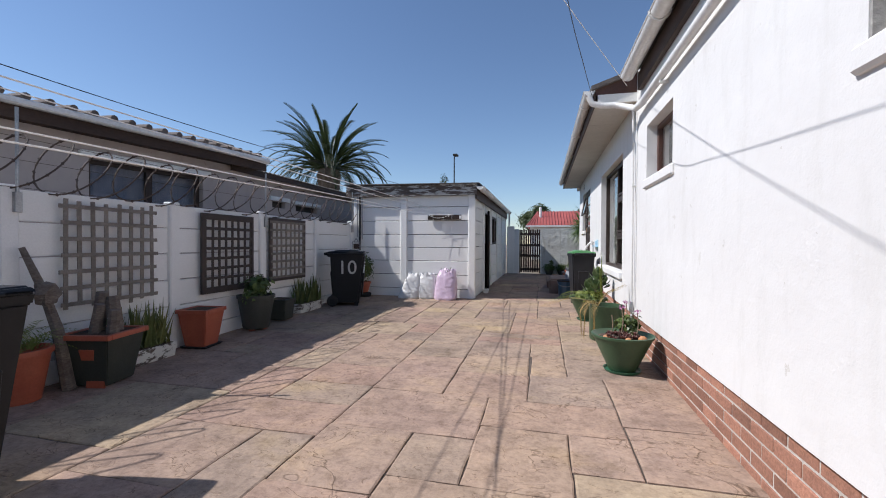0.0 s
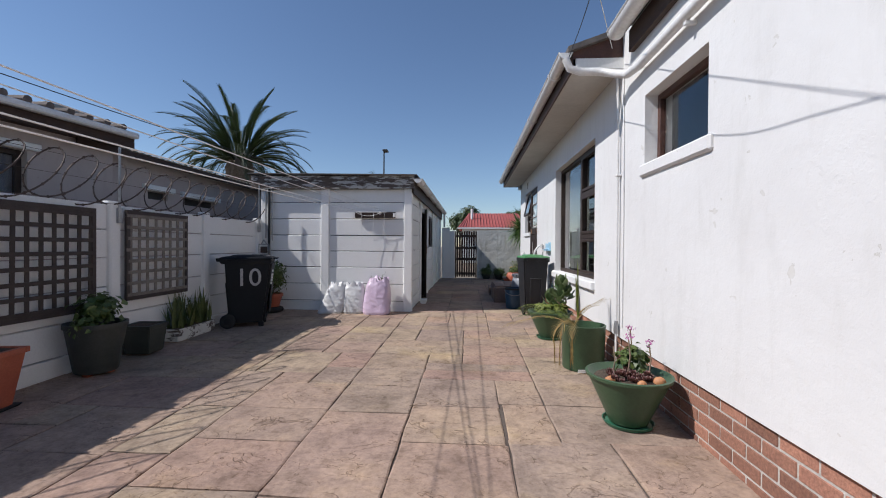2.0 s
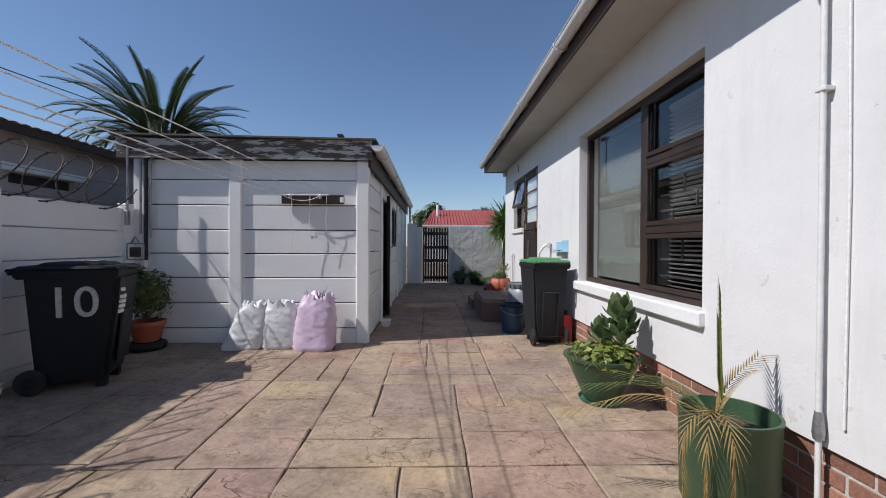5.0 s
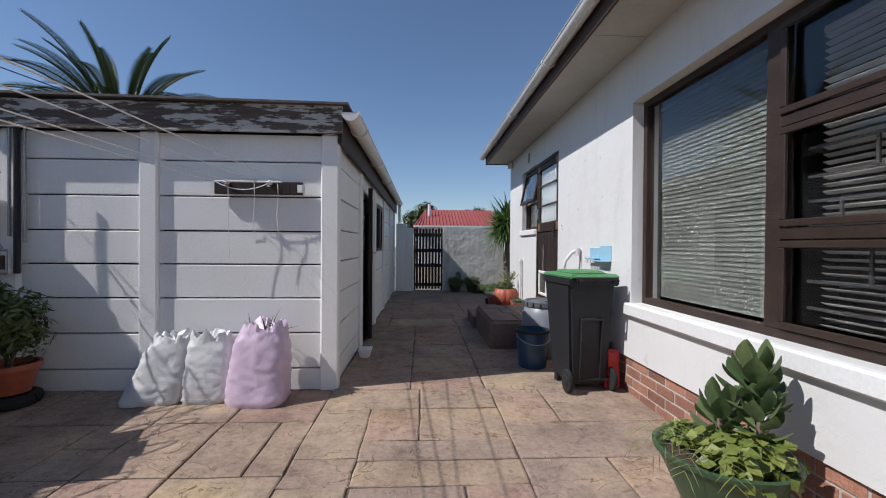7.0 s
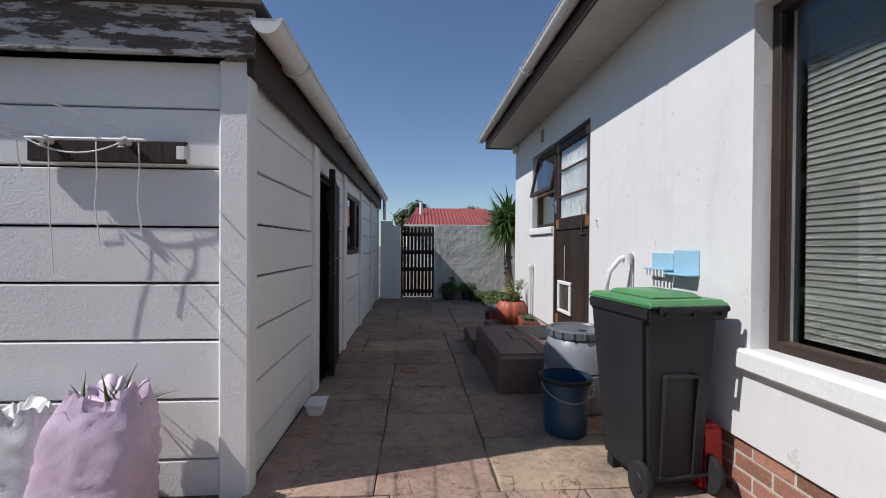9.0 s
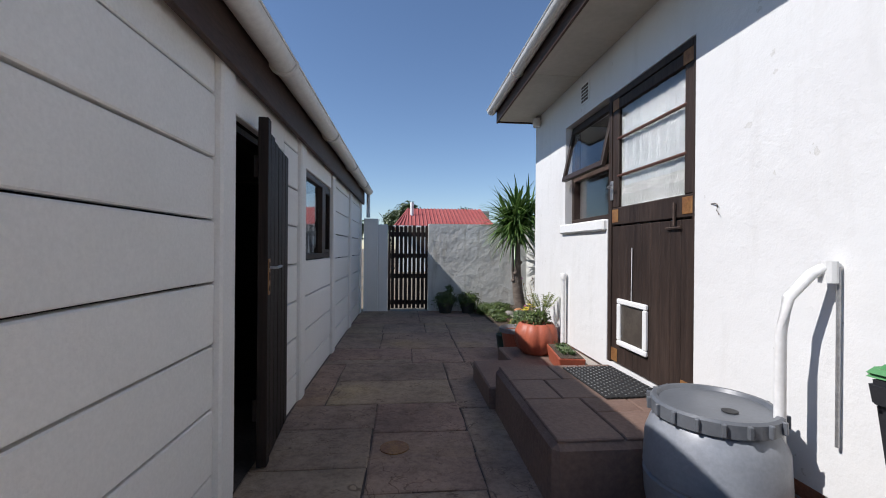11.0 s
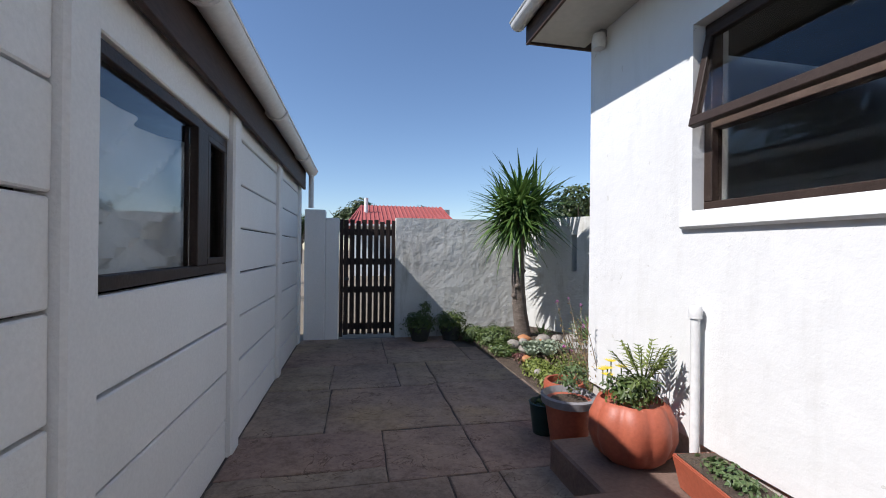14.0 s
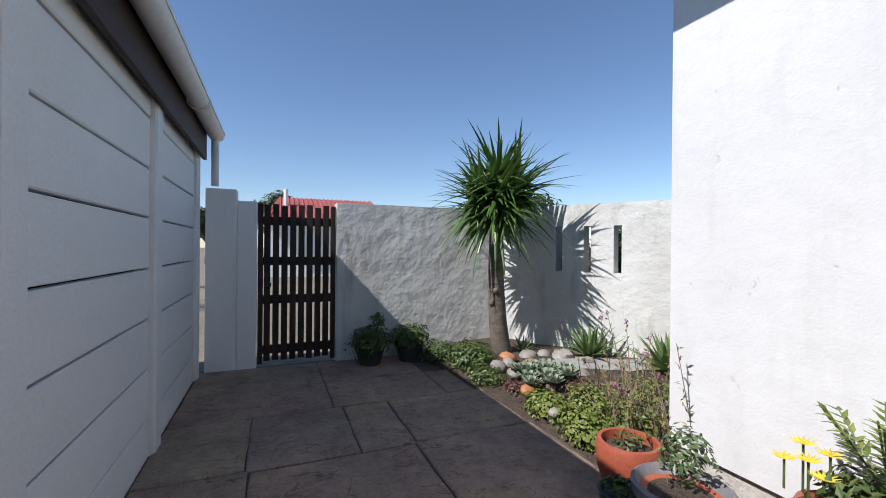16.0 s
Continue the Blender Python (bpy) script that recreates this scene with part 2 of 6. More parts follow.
M["rust"] = surface("rusty_wire", (0.06, 0.042, 0.034), (0.13, 0.09, 0.07), 0.7, 9, 80, 0.3, 0.1, metal=0.4)
M["cord"] = surface("white_cord", (0.80, 0.79, 0.76), (0.86, 0.85, 0.83), 0.7, 9, 80, 0.2, 0.1)
M["cable"] = surface("black_cable", (0.015, 0.015, 0.017), (0.03, 0.03, 0.03), 0.6, 9, 80, 0.2, 0.1)
# near-black base colour: indoor shade painted into the surfaces of the rooms
M["room_shade"] = surface("interior_shade_colour", (0.035, 0.032, 0.03), (0.06, 0.055, 0.05), 0.9, 2, 30, 0.3, 0.1)
M["glass"] = glass_pane("window_glass")
M["curtain"] = surface("white_curtain", (0.58, 0.59, 0.58), (0.70, 0.71, 0.70), 0.85, 3, 70, 0.1, 0.1)
M["blind"] = surface("grey_green_blind", (0.062, 0.067, 0.057), (0.08, 0.086, 0.073), 0.8, 3, 70, 0.1, 0.05)
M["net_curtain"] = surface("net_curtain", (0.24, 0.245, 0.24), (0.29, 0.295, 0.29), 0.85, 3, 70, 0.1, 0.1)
M["pale_blind"] = surface("pale_blind", (0.30, 0.30, 0.285), (0.36, 0.36, 0.34), 0.5, 3, 70, 0.1, 0.05)


# ---- mesh helpers ----
def thing(name, at=(0, 0, 0), label="", category="", group="", kind="", rz=0.0):
    ob = new(name)
    ob.empty_display_size = 0.05
    ob.matrix_basis = pose(*at, 0, 0, rz)
    return tagged(ob, label, category, group, kind)


def part(name, bm, material, parent=None, label="", smooth=False, kind=""):
    me = bpy.data.meshes.new(name)
    bm.normal_update()
    bm.to_mesh(me)
    bm.free()
    if smooth:
        me.polygons.foreach_set("use_smooth", [True] * len(me.polygons))
        me.set_sharp_from_angle(angle=radians(40))
    me.materials.append(M[material] if isinstance(material, str) else material)
    ob = new(name, me)
    ob.parent = parent
    return tagged(ob, label, "", "", kind)


def solid(name, bm, material, label="", category="", kind="structure", smooth=False, group=""):
    ob = part(name, bm, material, None, "", smooth)
    return tagged(ob, label, category, group, kind)


def B():
    return bmesh.new()


def box(bm, lo, hi, bevel=0.0, m=None):
    lo, hi = Vector(lo), Vector(hi)
    r = bmesh.ops.create_cube(bm, size=1.0)
    vs = r["verts"]
    mat = Matrix.LocRotScale((lo + hi) / 2, None, [max(h, 1e-4) for h in (hi - lo)])
    bmesh.ops.transform(bm, matrix=(m @ mat) if m else mat, verts=vs)
    if bevel:
        es = list({e for v in vs for e in v.link_edges})
        bmesh.ops.bevel(bm, geom=es, offset=bevel, segments=1, affect="EDGES")
    return bm


def tube(bm, pts, r, seg=8, cap=True, taper=None):
    """A round tube through points; taper: radius at the far end."""
    pts = [Vector(p) for p in pts]
    rings = []
    up = Vector((0, 0, 1))
    for i, p in enumerate(pts):
        d = (pts[min(i + 1, len(pts) - 1)] - pts[max(i - 1, 0)]).normalized()
        a = d.cross(up if abs(d.z) < 0.95 else Vector((0, 1, 0))).normalized()
        b = d.cross(a)
        rr = r if taper is None else r + (taper - r) * i / (len(pts) - 1)
        rings.append([bm.verts.new(p + rr * (math.cos(k) * a + math.sin(k) * b)) for k in [2 * math.pi * j / seg for j in range(seg)]])
    for r0, r1 in zip(rings, rings[1:]):
        for j in range(seg):
            bm.faces.new((r0[j], r0[(j + 1) % seg], r1[(j + 1) % seg], r1[j]))
    if cap:
        bm.faces.new(rings[0])
        bm.faces.new(rings[-1][::-1])
    return bm


def lathe(bm, profile, seg=28, at=(0, 0, 0), wob=None):
    """Turns a profile of (radius, z) round the z axis."""
    rings = []
    for r, z in profile:
        if r < 1e-5:
            rings.append([bm.verts.new((at[0], at[1], at[2] + z))])
        else:
            ring = []
            for j in range(seg):
                a = 2 * math.pi * j / seg
                k = r * (wob(a, z) if wob else 1)
                ring.append(bm.verts.new((at[0] + k * math.cos(a), at[1] + k * math.sin(a), at[2] + z)))
            rings.append(ring)
    for r0, r1 in zip(rings, rings[1:]):
        for j in range(seg):
            q = [r0[j % len(r0)], r0[(j + 1) % len(r0)], r1[(j + 1) % len(r1)], r1[j % len(r1)]]
            q = [v for i, v in enumerate(q) if v not in q[:i]]
            if len(q) > 2:
                bm.faces.new(q)
    return bm


def frustum(bm, w0, d0, w1, d1, z0, z1, bevel=0.0, shift=(0, 0)):
    """A box that widens from (w0, d0) at z0 to (w1, d1) at z1."""
    vs = []
    for w, d, z, s in ((w0, d0, z0, (0, 0)), (w1, d1, z1, shift)):
        vs.append([bm.verts.new((sx * w / 2 + s[0], sy * d / 2 + s[1], z)) for sx, sy in ((-1, -1), (1, -1), (1, 1), (-1, 1))])
    a, b = vs
    fs = [bm.faces.new(a[::-1]), bm.faces.new(b)] + [bm.faces.new((a[i], a[(i + 1) % 4], b[(i + 1) % 4], b[i])) for i in range(4)]
    if bevel:
        bmesh.ops.bevel(bm, geom=list({e for f in fs for e in f.edges}), offset=bevel, segments=2, affect="EDGES")
    return bm


def grid_wall(bm, axis, t0, t1, us, zs, holes):
    """A wall between t0 and t1 of its thickness axis, from us to zs, with rectangular holes (u0, u1, z0, z1) through it; only its outer faces."""
    U = sorted({*us, *[h[0] for h in holes], *[h[1] for h in holes]})
    Z = sorted({*zs, *[h[2] for h in holes], *[h[3] for h in holes]})
    full = {(i, j) for i in range(len(U) - 1) for j in range(len(Z) - 1)
            if not any(h[0] <= (U[i] + U[i + 1]) / 2 <= h[1] and h[2] <= (Z[j] + Z[j + 1]) / 2 <= h[3] for h in holes)}
    cache = {}

    def v(i, j, s):
        k = (i, j, s)
        if k not in cache:
            t = t1 if s else t0
            cache[k] = bm.verts.new((t, U[i], Z[j]) if axis == "x" else (U[i], t, Z[j]))
        return cache[k]

    for i, j in full:
        bm.faces.new((v(i, j, 0), v(i, j + 1, 0), v(i + 1, j + 1, 0), v(i + 1, j, 0)))
        bm.faces.new((v(i, j, 1), v(i + 1, j, 1), v(i + 1, j + 1, 1), v(i, j + 1, 1)))
        for (di, dj), (a, b) in {(-1, 0): ((0, 0), (0, 1)), (1, 0): ((1, 1), (1, 0)), (0, -1): ((1, 0), (0, 0)), (0, 1): ((0, 1), (1, 1))}.items():
            if (i + di, j + dj) not in full:
                bm.faces.new((v(i + a[0], j + a[1], 0), v(i + a[0], j + a[1], 1), v(i + b[0], j + b[1], 1), v(i + b[0], j + b[1], 0)))
    bmesh.ops.recalc_face_normals(bm, faces=bm.faces[:])
    return bm


def gz(y):
    """Height of the paving: it climbs a little towards the shed."""
    return 0.08 * min(max((y - 3.0) / 5.5, 0.0), 1.0)


# ---- setting: ground, walls, roofs ----
HX, SX, SY, LX, GY = 1.245, -1.183, 8.535, -3.9, 16.227

bm = B()
ys = [-60, -8, 3.0, 8.5, 30, 400]
cols = [-400, 400]
rows = [[bm.verts.new((x, y, gz(y) - 0.035 if -9 < y < 31 else -0.03)) for x in cols] for y in ys]
for a, b in zip(rows, rows[1:]):
    bm.faces.new((a[0], a[1], b[1], b[0]))
solid("ground", bm, "earth", "bare sandy earth stretching out around the yard", "ground")

bm = B()
rows = [[bm.verts.new((x, y, gz(y) - 0.012)) for x in (LX - 0.02, HX + 0.03)] for y in (-3.0, 3.0, 8.5, 16.3)]
for a, b in zip(rows, rows[1:]):
    bm.faces.new((a[0], a[1], b[1], b[0]))
pavement = solid("pavement", bm, "joint", "stamped concrete paving in warm tan and pinkish slabs", "paving")

# house wall with its openings
BIG = (6.12, 8.30, 0.84, 2.48)
SMALL = (3.86, 4.77, 1.91, 2.47)
FRONT = (0.75, 1.67, 1.91, 2.47)
DOOR = (10.165, 11.17, 0.44, 2.52)
KWIN = (11.17, 12.06, 1.56, 2.53)
bm = grid_wall(B(), "x", HX, HX + 0.22, (-3.0, 13.03), (0.385, 3.3), [BIG, SMALL, FRONT, DOOR, KWIN])
solid("wall_east", bm, "house", "white lumpy plastered house wall with a brick plinth", "wall")
bm = grid_wall(B(), "x", HX + 0.029, HX + 0.22, (-3.0, 13.01), (-0.05, 0.385), [])
plinth = solid("wall_plinth", bm, "mortar", "red face brick plinth with pale mortar joints", "plinth")
bm = grid_wall(B(), "y", 12.81, 13.03, (HX + 0.22, 7.0), (-0.05, 3.0), [])
solid("wall_north", bm, "house", "white plastered end wall of the house", "wall")
# rooms of the house: their shade is in the near-black colour
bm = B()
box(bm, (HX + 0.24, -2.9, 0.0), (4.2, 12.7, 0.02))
solid("floor_inside", bm, "room_shade", "floor inside the house coloured near-black for indoor shade", "floor")
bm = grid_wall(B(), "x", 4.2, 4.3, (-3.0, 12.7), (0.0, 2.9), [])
solid("wall_inside", bm, "room_shade", "inner wall of the house coloured near-black for indoor shade", "wall")
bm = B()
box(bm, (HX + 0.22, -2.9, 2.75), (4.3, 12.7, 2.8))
solid("ceiling", bm, "room_shade", "ceiling inside the house coloured near-black for indoor shade", "ceiling")
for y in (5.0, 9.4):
    solid("wall_inside", grid_wall(B(), "y", y, y + 0.1, (HX + 0.23, 4.2), (0.02, 2.75), []), "room_shade", "partition wall inside the house coloured near-black for indoor shade", "wall")

# eave of the rear half
EX = 0.79
sof = thing("soffit", (0, 0, 0), "stained cream soffit boards under the eave", "soffit", kind="structure")
sy = [5.30, 6.25, 8.08, 9.9, 11.7, 13.12]
for a, b in zip(sy, sy[1:]):
    part("board", box(B(), (EX, a + 0.004, 2.905), (HX - 0.002, b - 0.004, 2.925), 0.002), "soffit", sof)
part("backing", box(B(), (EX, 5.30, 2.93), (HX - 0.002, 13.12, 2.95)), "fascia", sof)
bm = B()
box(bm, (EX - 0.02, 5.28, 2.885), (EX, 13.14, 3.06), 0.003)
solid("fascia_board", bm, "fascia", "dark brown painted fascia board", "fascia")
bm = B()
box(bm, (EX - 0.02, 13.12, 2.89), (1.6, 13.14, 3.06), 0.003)
solid("fascia_board", bm, "fascia", "dark brown painted fascia board at the gable", "fascia")


def gutter(name, x, y0, y1, z, r, label, slope=0.0):
    """Half-round gutter along y, open above, with brackets and end caps."""
    g = thing(name, (x, y0, z), label, "gutter", kind="structure")
    L = y1 - y0
    bm = B()
    n = 9
    rings = []
    for yy, zz in ((0, 0), (L, slope)):
        outer = [bm.verts.new((r * math.cos(a), yy, zz + r * math.sin(a))) for a in [math.pi + math.pi * k / n for k in range(n + 1)]]
        inner = [bm.verts.new(((r - 0.006) * math.cos(a), yy, zz + (r - 0.006) * math.sin(a))) for a in [2 * math.pi - math.pi * k / n for k in range(n + 1)]]
        rings.append(outer + inner)
    k = len(rings[0])
    for j in range(k):
        bm.faces.new((rings[0][j], rings[0][(j + 1) % k], rings[1][(j + 1) % k], rings[1][j]))
    for ring, yy in ((rings[0], 0), (rings[1], L)):
        bm.faces.new(ring)
    tube(bm, [(-r, 0, 0), (-r, L, slope)], 0.008, 6)
    tube(bm, [(r, 0, 0), (r, L, slope)], 0.008, 6)
    part("channel", bm, "gutter", g, smooth=True)
    for yy in (0.0, L):
        bm = B()
        vs = [bm.verts.new((r * math.cos(a), yy + o, slope * yy / L + r * math.sin(a))) for o in (-0.004, 0.004) for a in [math.pi + math.pi * i / n for i in range(n + 1)]]
        h = n + 1
        bm.faces.new(vs[:h])
        bm.faces.new(vs[h:][::-1])
        for i in range(h):
            bm.faces.new((vs[i], vs[(i + 1) % h], vs[h + (i + 1) % h], vs[h + i]))
        part("end_cap", bm, "gutter", g)
    y = 0.5
    while y < L:
        bm = B()
        zz = slope * y / L
        tube(bm, [((r + 0.006) * math.cos(a), y, zz + (r + 0.006) * math.sin(a)) for a in [math.pi + math.pi * i / 8 for i in range(9)]], 0.011, 6)
        part("bracket", bm, "gutter", g, smooth=True)
        y += 1.55
    return g


gutter("gutter", EX - 0.078, 5.25, 13.16, 3.05, 0.06, "white half-round gutter along the rear eave")
# roof over the rear half, hipped away from the yard
bm = B()
a = [bm.verts.new(p) for p in ((EX - 0.06, 5.22, 3.10), (3.9, 5.22, 4.2), (3.9, 13.2, 4.2), (EX - 0.06, 13.2, 3.10))]
b = [bm.verts.new(v.co + Vector((0, 0, -0.05))) for v in a]
bm.faces.new(a), bm.faces.new(b[::-1])
for i in range(4):
    bm.faces.new((a[i], a[(i + 1) % 4], b[(i + 1) % 4], b[i]))
solid("roof_rear", bm, "roof_sheet", "dark brown roof over the rear of the house", "roof")
bm = B()
v = [bm.verts.new(p) for p in ((EX, 5.30, 3.0), (HX + 0.6, 5.30, 3.0), (HX + 0.6, 5.30, 3.4), (EX, 5.30, 3.11))]
bm.faces.new(v)
r = bmesh.ops.extrude_face_region(bm, geom=bm.faces[:])
bmesh.ops.translate(bm, verts=[e for e in r["geom"] if isinstance(e, bmesh.types.BMVert)], vec=(0, -0.02, 0))
solid("barge_board", bm, "redwood", "reddish brown barge board at the end of the eave", "barge board")
bm = B()
box(bm, (EX + 0.02, 5.26, 2.90), (HX, 5.30, 3.0))
solid("soffit_end", bm, "white_paint", "white boxed end of the eave", "soffit")
# front half: no overhang, gutter close to the wall
bm = B()
box(bm, (HX - 0.05, -3.0, 2.93), (HX - 0.002, 5.0, 3.12), 0.003)
solid("fascia_board", bm, "fascia", "dark brown fascia board above the front wall", "fascia")
gutter("gutter", HX - 0.15, -3.0, 5.04, 3.13, 0.075, "white half-round gutter along the front roof")
bm = B()
a = [bm.verts.new(p) for p in ((HX - 0.12, -3.0, 3.19), (HX - 0.12, 5.06, 3.19), (4.2, 5.06, 4.6), (4.2, -3.0, 4.6))]
b = [bm.verts.new(v.co + Vector((0, 0, -0.05))) for v in a]
bm.faces.new(a[::-1]), bm.faces.new(b)
for i in range(4):
    bm.faces.new((a[i], a[(i + 1) % 4], b[(i + 1) % 4], b[i]))
solid("roof_front", bm, "roof_sheet", "dark roof over the front of the house", "roof")
bm = grid_wall(B(), "y", -3.2, -3.0, (LX - 0.1, 7.0), (-0.05, 2.4), [(-2.2, 0.9, -0.05, 2.1)])
solid("wall_south", bm, "house", "white plastered wall with a gateway to the street", "wall")


# ---- precast panel walls ----
def panel_mesh(name, w, h, t, material):
    bm = box(B(), (-w / 2, -t / 2, 0), (w / 2, t / 2, h), 0.006)
    me = bpy.data.meshes.new(name)
    bm.to_mesh(me)
    bm.free()
    me.materials.append(M[material])
    return me


def put_piece(name, me, m, parent):
    ob = new(name, me)
    ob.parent = parent
    ob.matrix_basis = m
    return ob


def panel_bay(parent, a, b, z0, joints, axis, plane, t=0.05):
    """Panels stacked between posts from a to b along an axis, at a plane across it."""
    zs = [z0] + list(joints)
    for lo, hi in zip(zs, zs[1:]):
        if hi - lo < 0.03:
            continue
        me = panel_mesh("panel", b - a, hi - lo - 0.011, t, "precast")
        mid = (a + b) / 2
        m = pose(mid, plane, lo + 0.0055) if axis == "x" else pose(plane, mid, lo + 0.0055, 0, 0, 90)
        put_piece("panel", me, m @ pose(0, random.uniform(-0.003, 0.003), 0, random.uniform(-0.3, 0.3), 0, 0), parent)


def post(parent, x, y, w, d, z0, z1):
    bm = box(B(), (x - w / 2, y - d / 2, z0), (x + w / 2, y + d / 2, z1), 0.012)
    return part("post", bm, "precast", parent)


JS = [0.30, 0.59, 0.885, 1.18, 1.48, 1.77, 2.07]
J1 = [0.27, 0.575, 0.865, 1.15, 1.435, 1.72, 2.01]
JOINTS = [0.25, 0.55, 0.845, 1.13, 1.41, 1.70, 1.995]
# boundary wall on the west
bw = thing("wall_west", (0, 0, 0), "white precast concrete panel boundary wall in shade", "wall", kind="structure")
WJ = [0.19, 0.49, 0.79, 1.09, 1.38, 1.645]
posts_y = [-2.2, -0.68, 0.84, 2.36, 3.88, 5.42, 6.96, 8.45]
for y in posts_y:
    post(bw, LX - 0.03, y, 0.11, 0.13, -0.05, 1.67 + gz(y) * 0.3)
for a, b in zip(posts_y, posts_y[1:]):
    panel_bay(bw, a + 0.06, b - 0.06, -0.05, WJ, "y", LX - 0.045)

# the shed
shed = thing("shed_walls", (0, 0, 0), "white painted precast panel walls of the shed", "wall", kind="structure")
for x in (-3.83, -2.735, -1.25):
    post(shed, x, SY + 0.045, 0.15 if x > -3.5 else 0.14, 0.11, 0.02, 2.23)
panel_bay(shed, -3.76, -2.81, 0.03, JOINTS + [2.23], "x", SY + 0.05)
panel_bay(shed, -2.66, -1.325, 0.03, JOINTS + [2.23], "x", SY + 0.05)
for y in (8.60, 10.05, 11.52, 13.03, 14.58, 16.05):
    post(shed, SX - 0.065, y, 0.12, 0.12 if y in (8.60, 16.05) else 0.15, 0.02, 2.26)
post(shed, SX - 0.085, 10.168, 0.10, 0.083, 0.02, 1.985)
panel_bay(shed, 8.66, 9.975, 0.03, J1 + [2.26], "y", SX - 0.065)
panel_bay(shed, 11.06, 11.445, 0.03, JS + [2.26], "y", SX - 0.065)
panel_bay(shed, 11.595, 12.955, 0.03, [0.30, 0.59, 0.885, 1.20], "y", SX - 0.065)
panel_bay(shed, 11.595, 12.955, 2.0, [2.26], "y", SX - 0.065)
panel_bay(shed, 13.105, 14.505, 0.03, JS + [2.26], "y", SX - 0.065)
panel_bay(shed, 14.655, 15.99, 0.03, JS + [2.26], "y", SX - 0.065)
panel_bay(shed, 10.125, 11.06, 1.99, [2.26], "y", SX - 0.065)
# inside of the shed, with its shade painted in as near-black
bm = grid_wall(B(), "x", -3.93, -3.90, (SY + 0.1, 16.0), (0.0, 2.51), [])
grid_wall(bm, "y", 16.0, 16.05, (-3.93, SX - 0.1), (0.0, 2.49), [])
solid("shed_inner_wall", bm, "room_shade", "back walls inside the shed coloured near-black for indoor shade", "wall")
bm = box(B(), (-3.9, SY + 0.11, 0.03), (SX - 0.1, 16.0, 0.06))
solid("shed_floor", bm, "room_shade", "floor inside the shed coloured near-black for indoor shade", "floor")
bm = B()
v0 = [bm.verts.new(p) for p in ((-4.1, SY - 0.12, 2.50), (SX + 0.10, SY - 0.12, 2.465), (SX + 0.10, 16.25, 2.50), (-4.1, 16.25, 2.52))]
v1 = [bm.verts.new(v.co + Vector((0, 0, -0.018))) for v in v0]
bm.faces.new(v0), bm.faces.new(v1[::-1])
for i in range(4):
    bm.faces.new((v0[i], v1[i], v1[(i + 1) % 4], v0[(i + 1) % 4]))
bmesh.ops.recalc_face_normals(bm, faces=bm.faces[:])
solid("shed_roof", bm, "roof_sheet", "thin dark sheet roof of the shed", "roof")
bm = box(B(), (-4.05, SY - 0.07, 2.225), (SX + 0.045, SY - 0.035, 2.455), 0.004)
solid("fascia_board", bm, "peeled", "weathered fascia board with peeling grey paint", "fascia")
bm = box(B(), (SX - 0.0, SY - 0.03, 2.15), (SX + 0.035, 16.2, 2.42), 0.004)
solid("fascia_board", bm, "fascia", "dark brown fascia along the shed side", "fascia")
gutter("gutter", SX + 0.115, SY - 0.10, 16.22, 2.39, 0.072, "white half-round gutter along the shed roof", 0.02)

# garden wall, gate pier and angled wall with slots
bm = grid_wall(B(), "y", GY, GY + 0.2, (0.10, 2.12), (-0.05, 1.80), [])
solid("garden_wall", bm, "garden_wall", "white rough plastered garden wall with a diagonal shadow", "wall")
WA, WB = Vector((2.06, 16.26)), Vector((3.75, 13.55))
wd = (WB - WA).normalized()
wl = (WB - WA).length
bm = grid_wall(B(), "y", 0.0, 0.2, (0.0, wl), (-0.05, 1.82), [(d, d + 0.08, 1.06, 1.575) for d in (0.815, 1.14, 1.46)])
ob = solid("garden_wall", bm, "garden_wall", "white plastered garden wall with three upright slots", "wall")
ob.matrix_basis = Matrix.Translation((WA.x, WA.y, 0)) @ Matrix.Rotation(math.atan2(wd.y, wd.x), 4, "Z")
bm = box(B(), (-1.16, GY - 0.02, 0.0), (-0.885, GY + 0.2, 1.885), 0.01)
box(bm, (-0.885, GY - 0.0, 0.0), (-0.70, GY + 0.2, 1.775), 0.01)
solid("gate_pier", bm, "precast", "white concrete gate piers beside the shed", "pier")


# ---- window, door and gate parts ----
def framed(parent, axis_x, y0, y1, z0, z1, w, d, material, name="frame"):
    """Four bars of a frame in a plane of constant x."""
    for lo, hi in (((0, y0, z0), (d, y1, z0 + w)), ((0, y0, z1 - w), (d, y1, z1)), ((0, y0, z0 + w), (d, y0 + w, z1 - w)), ((0, y1 - w, z0 + w), (d, y1, z1 - w))):
        bm = box(B(), (axis_x + lo[0], *lo[1:]), (axis_x + hi[0], *hi[1:]), 0.004)
        part(name, bm, material, parent)


def pane(parent, x, y0, y1, z0, z1, name="pane", material="glass", t=0.006):
    ob = part(name, box(B(), (x, y0, z0), (x + t, y1, z1)), material, parent)
    ob.visible_shadow = False
    return ob


# big window
win = thing("window_1", (0, 0, 0), "large brown timber window with louvre blinds behind glass", "window", kind="structure")
FX = HX + 0.09
y0, y1, z0, z1 = BIG
framed(win, FX, y0, y1, z0, z1, 0.05, 0.07, "frame")
part("mullion", box(B(), (FX - 0.005, 6.98, z0 + 0.05), (FX + 0.07, 7.07, z1 - 0.05), 0.004), "frame", win)
part("transom", box(B(), (FX - 0.005, y0 + 0.05, 1.905), (FX + 0.07, 6.98, 1.96), 0.004), "frame", win)
part("transom", box(B(), (FX - 0.005, y0 + 0.05, 1.34), (FX + 0.07, 6.98, 1.40), 0.004), "frame", win)
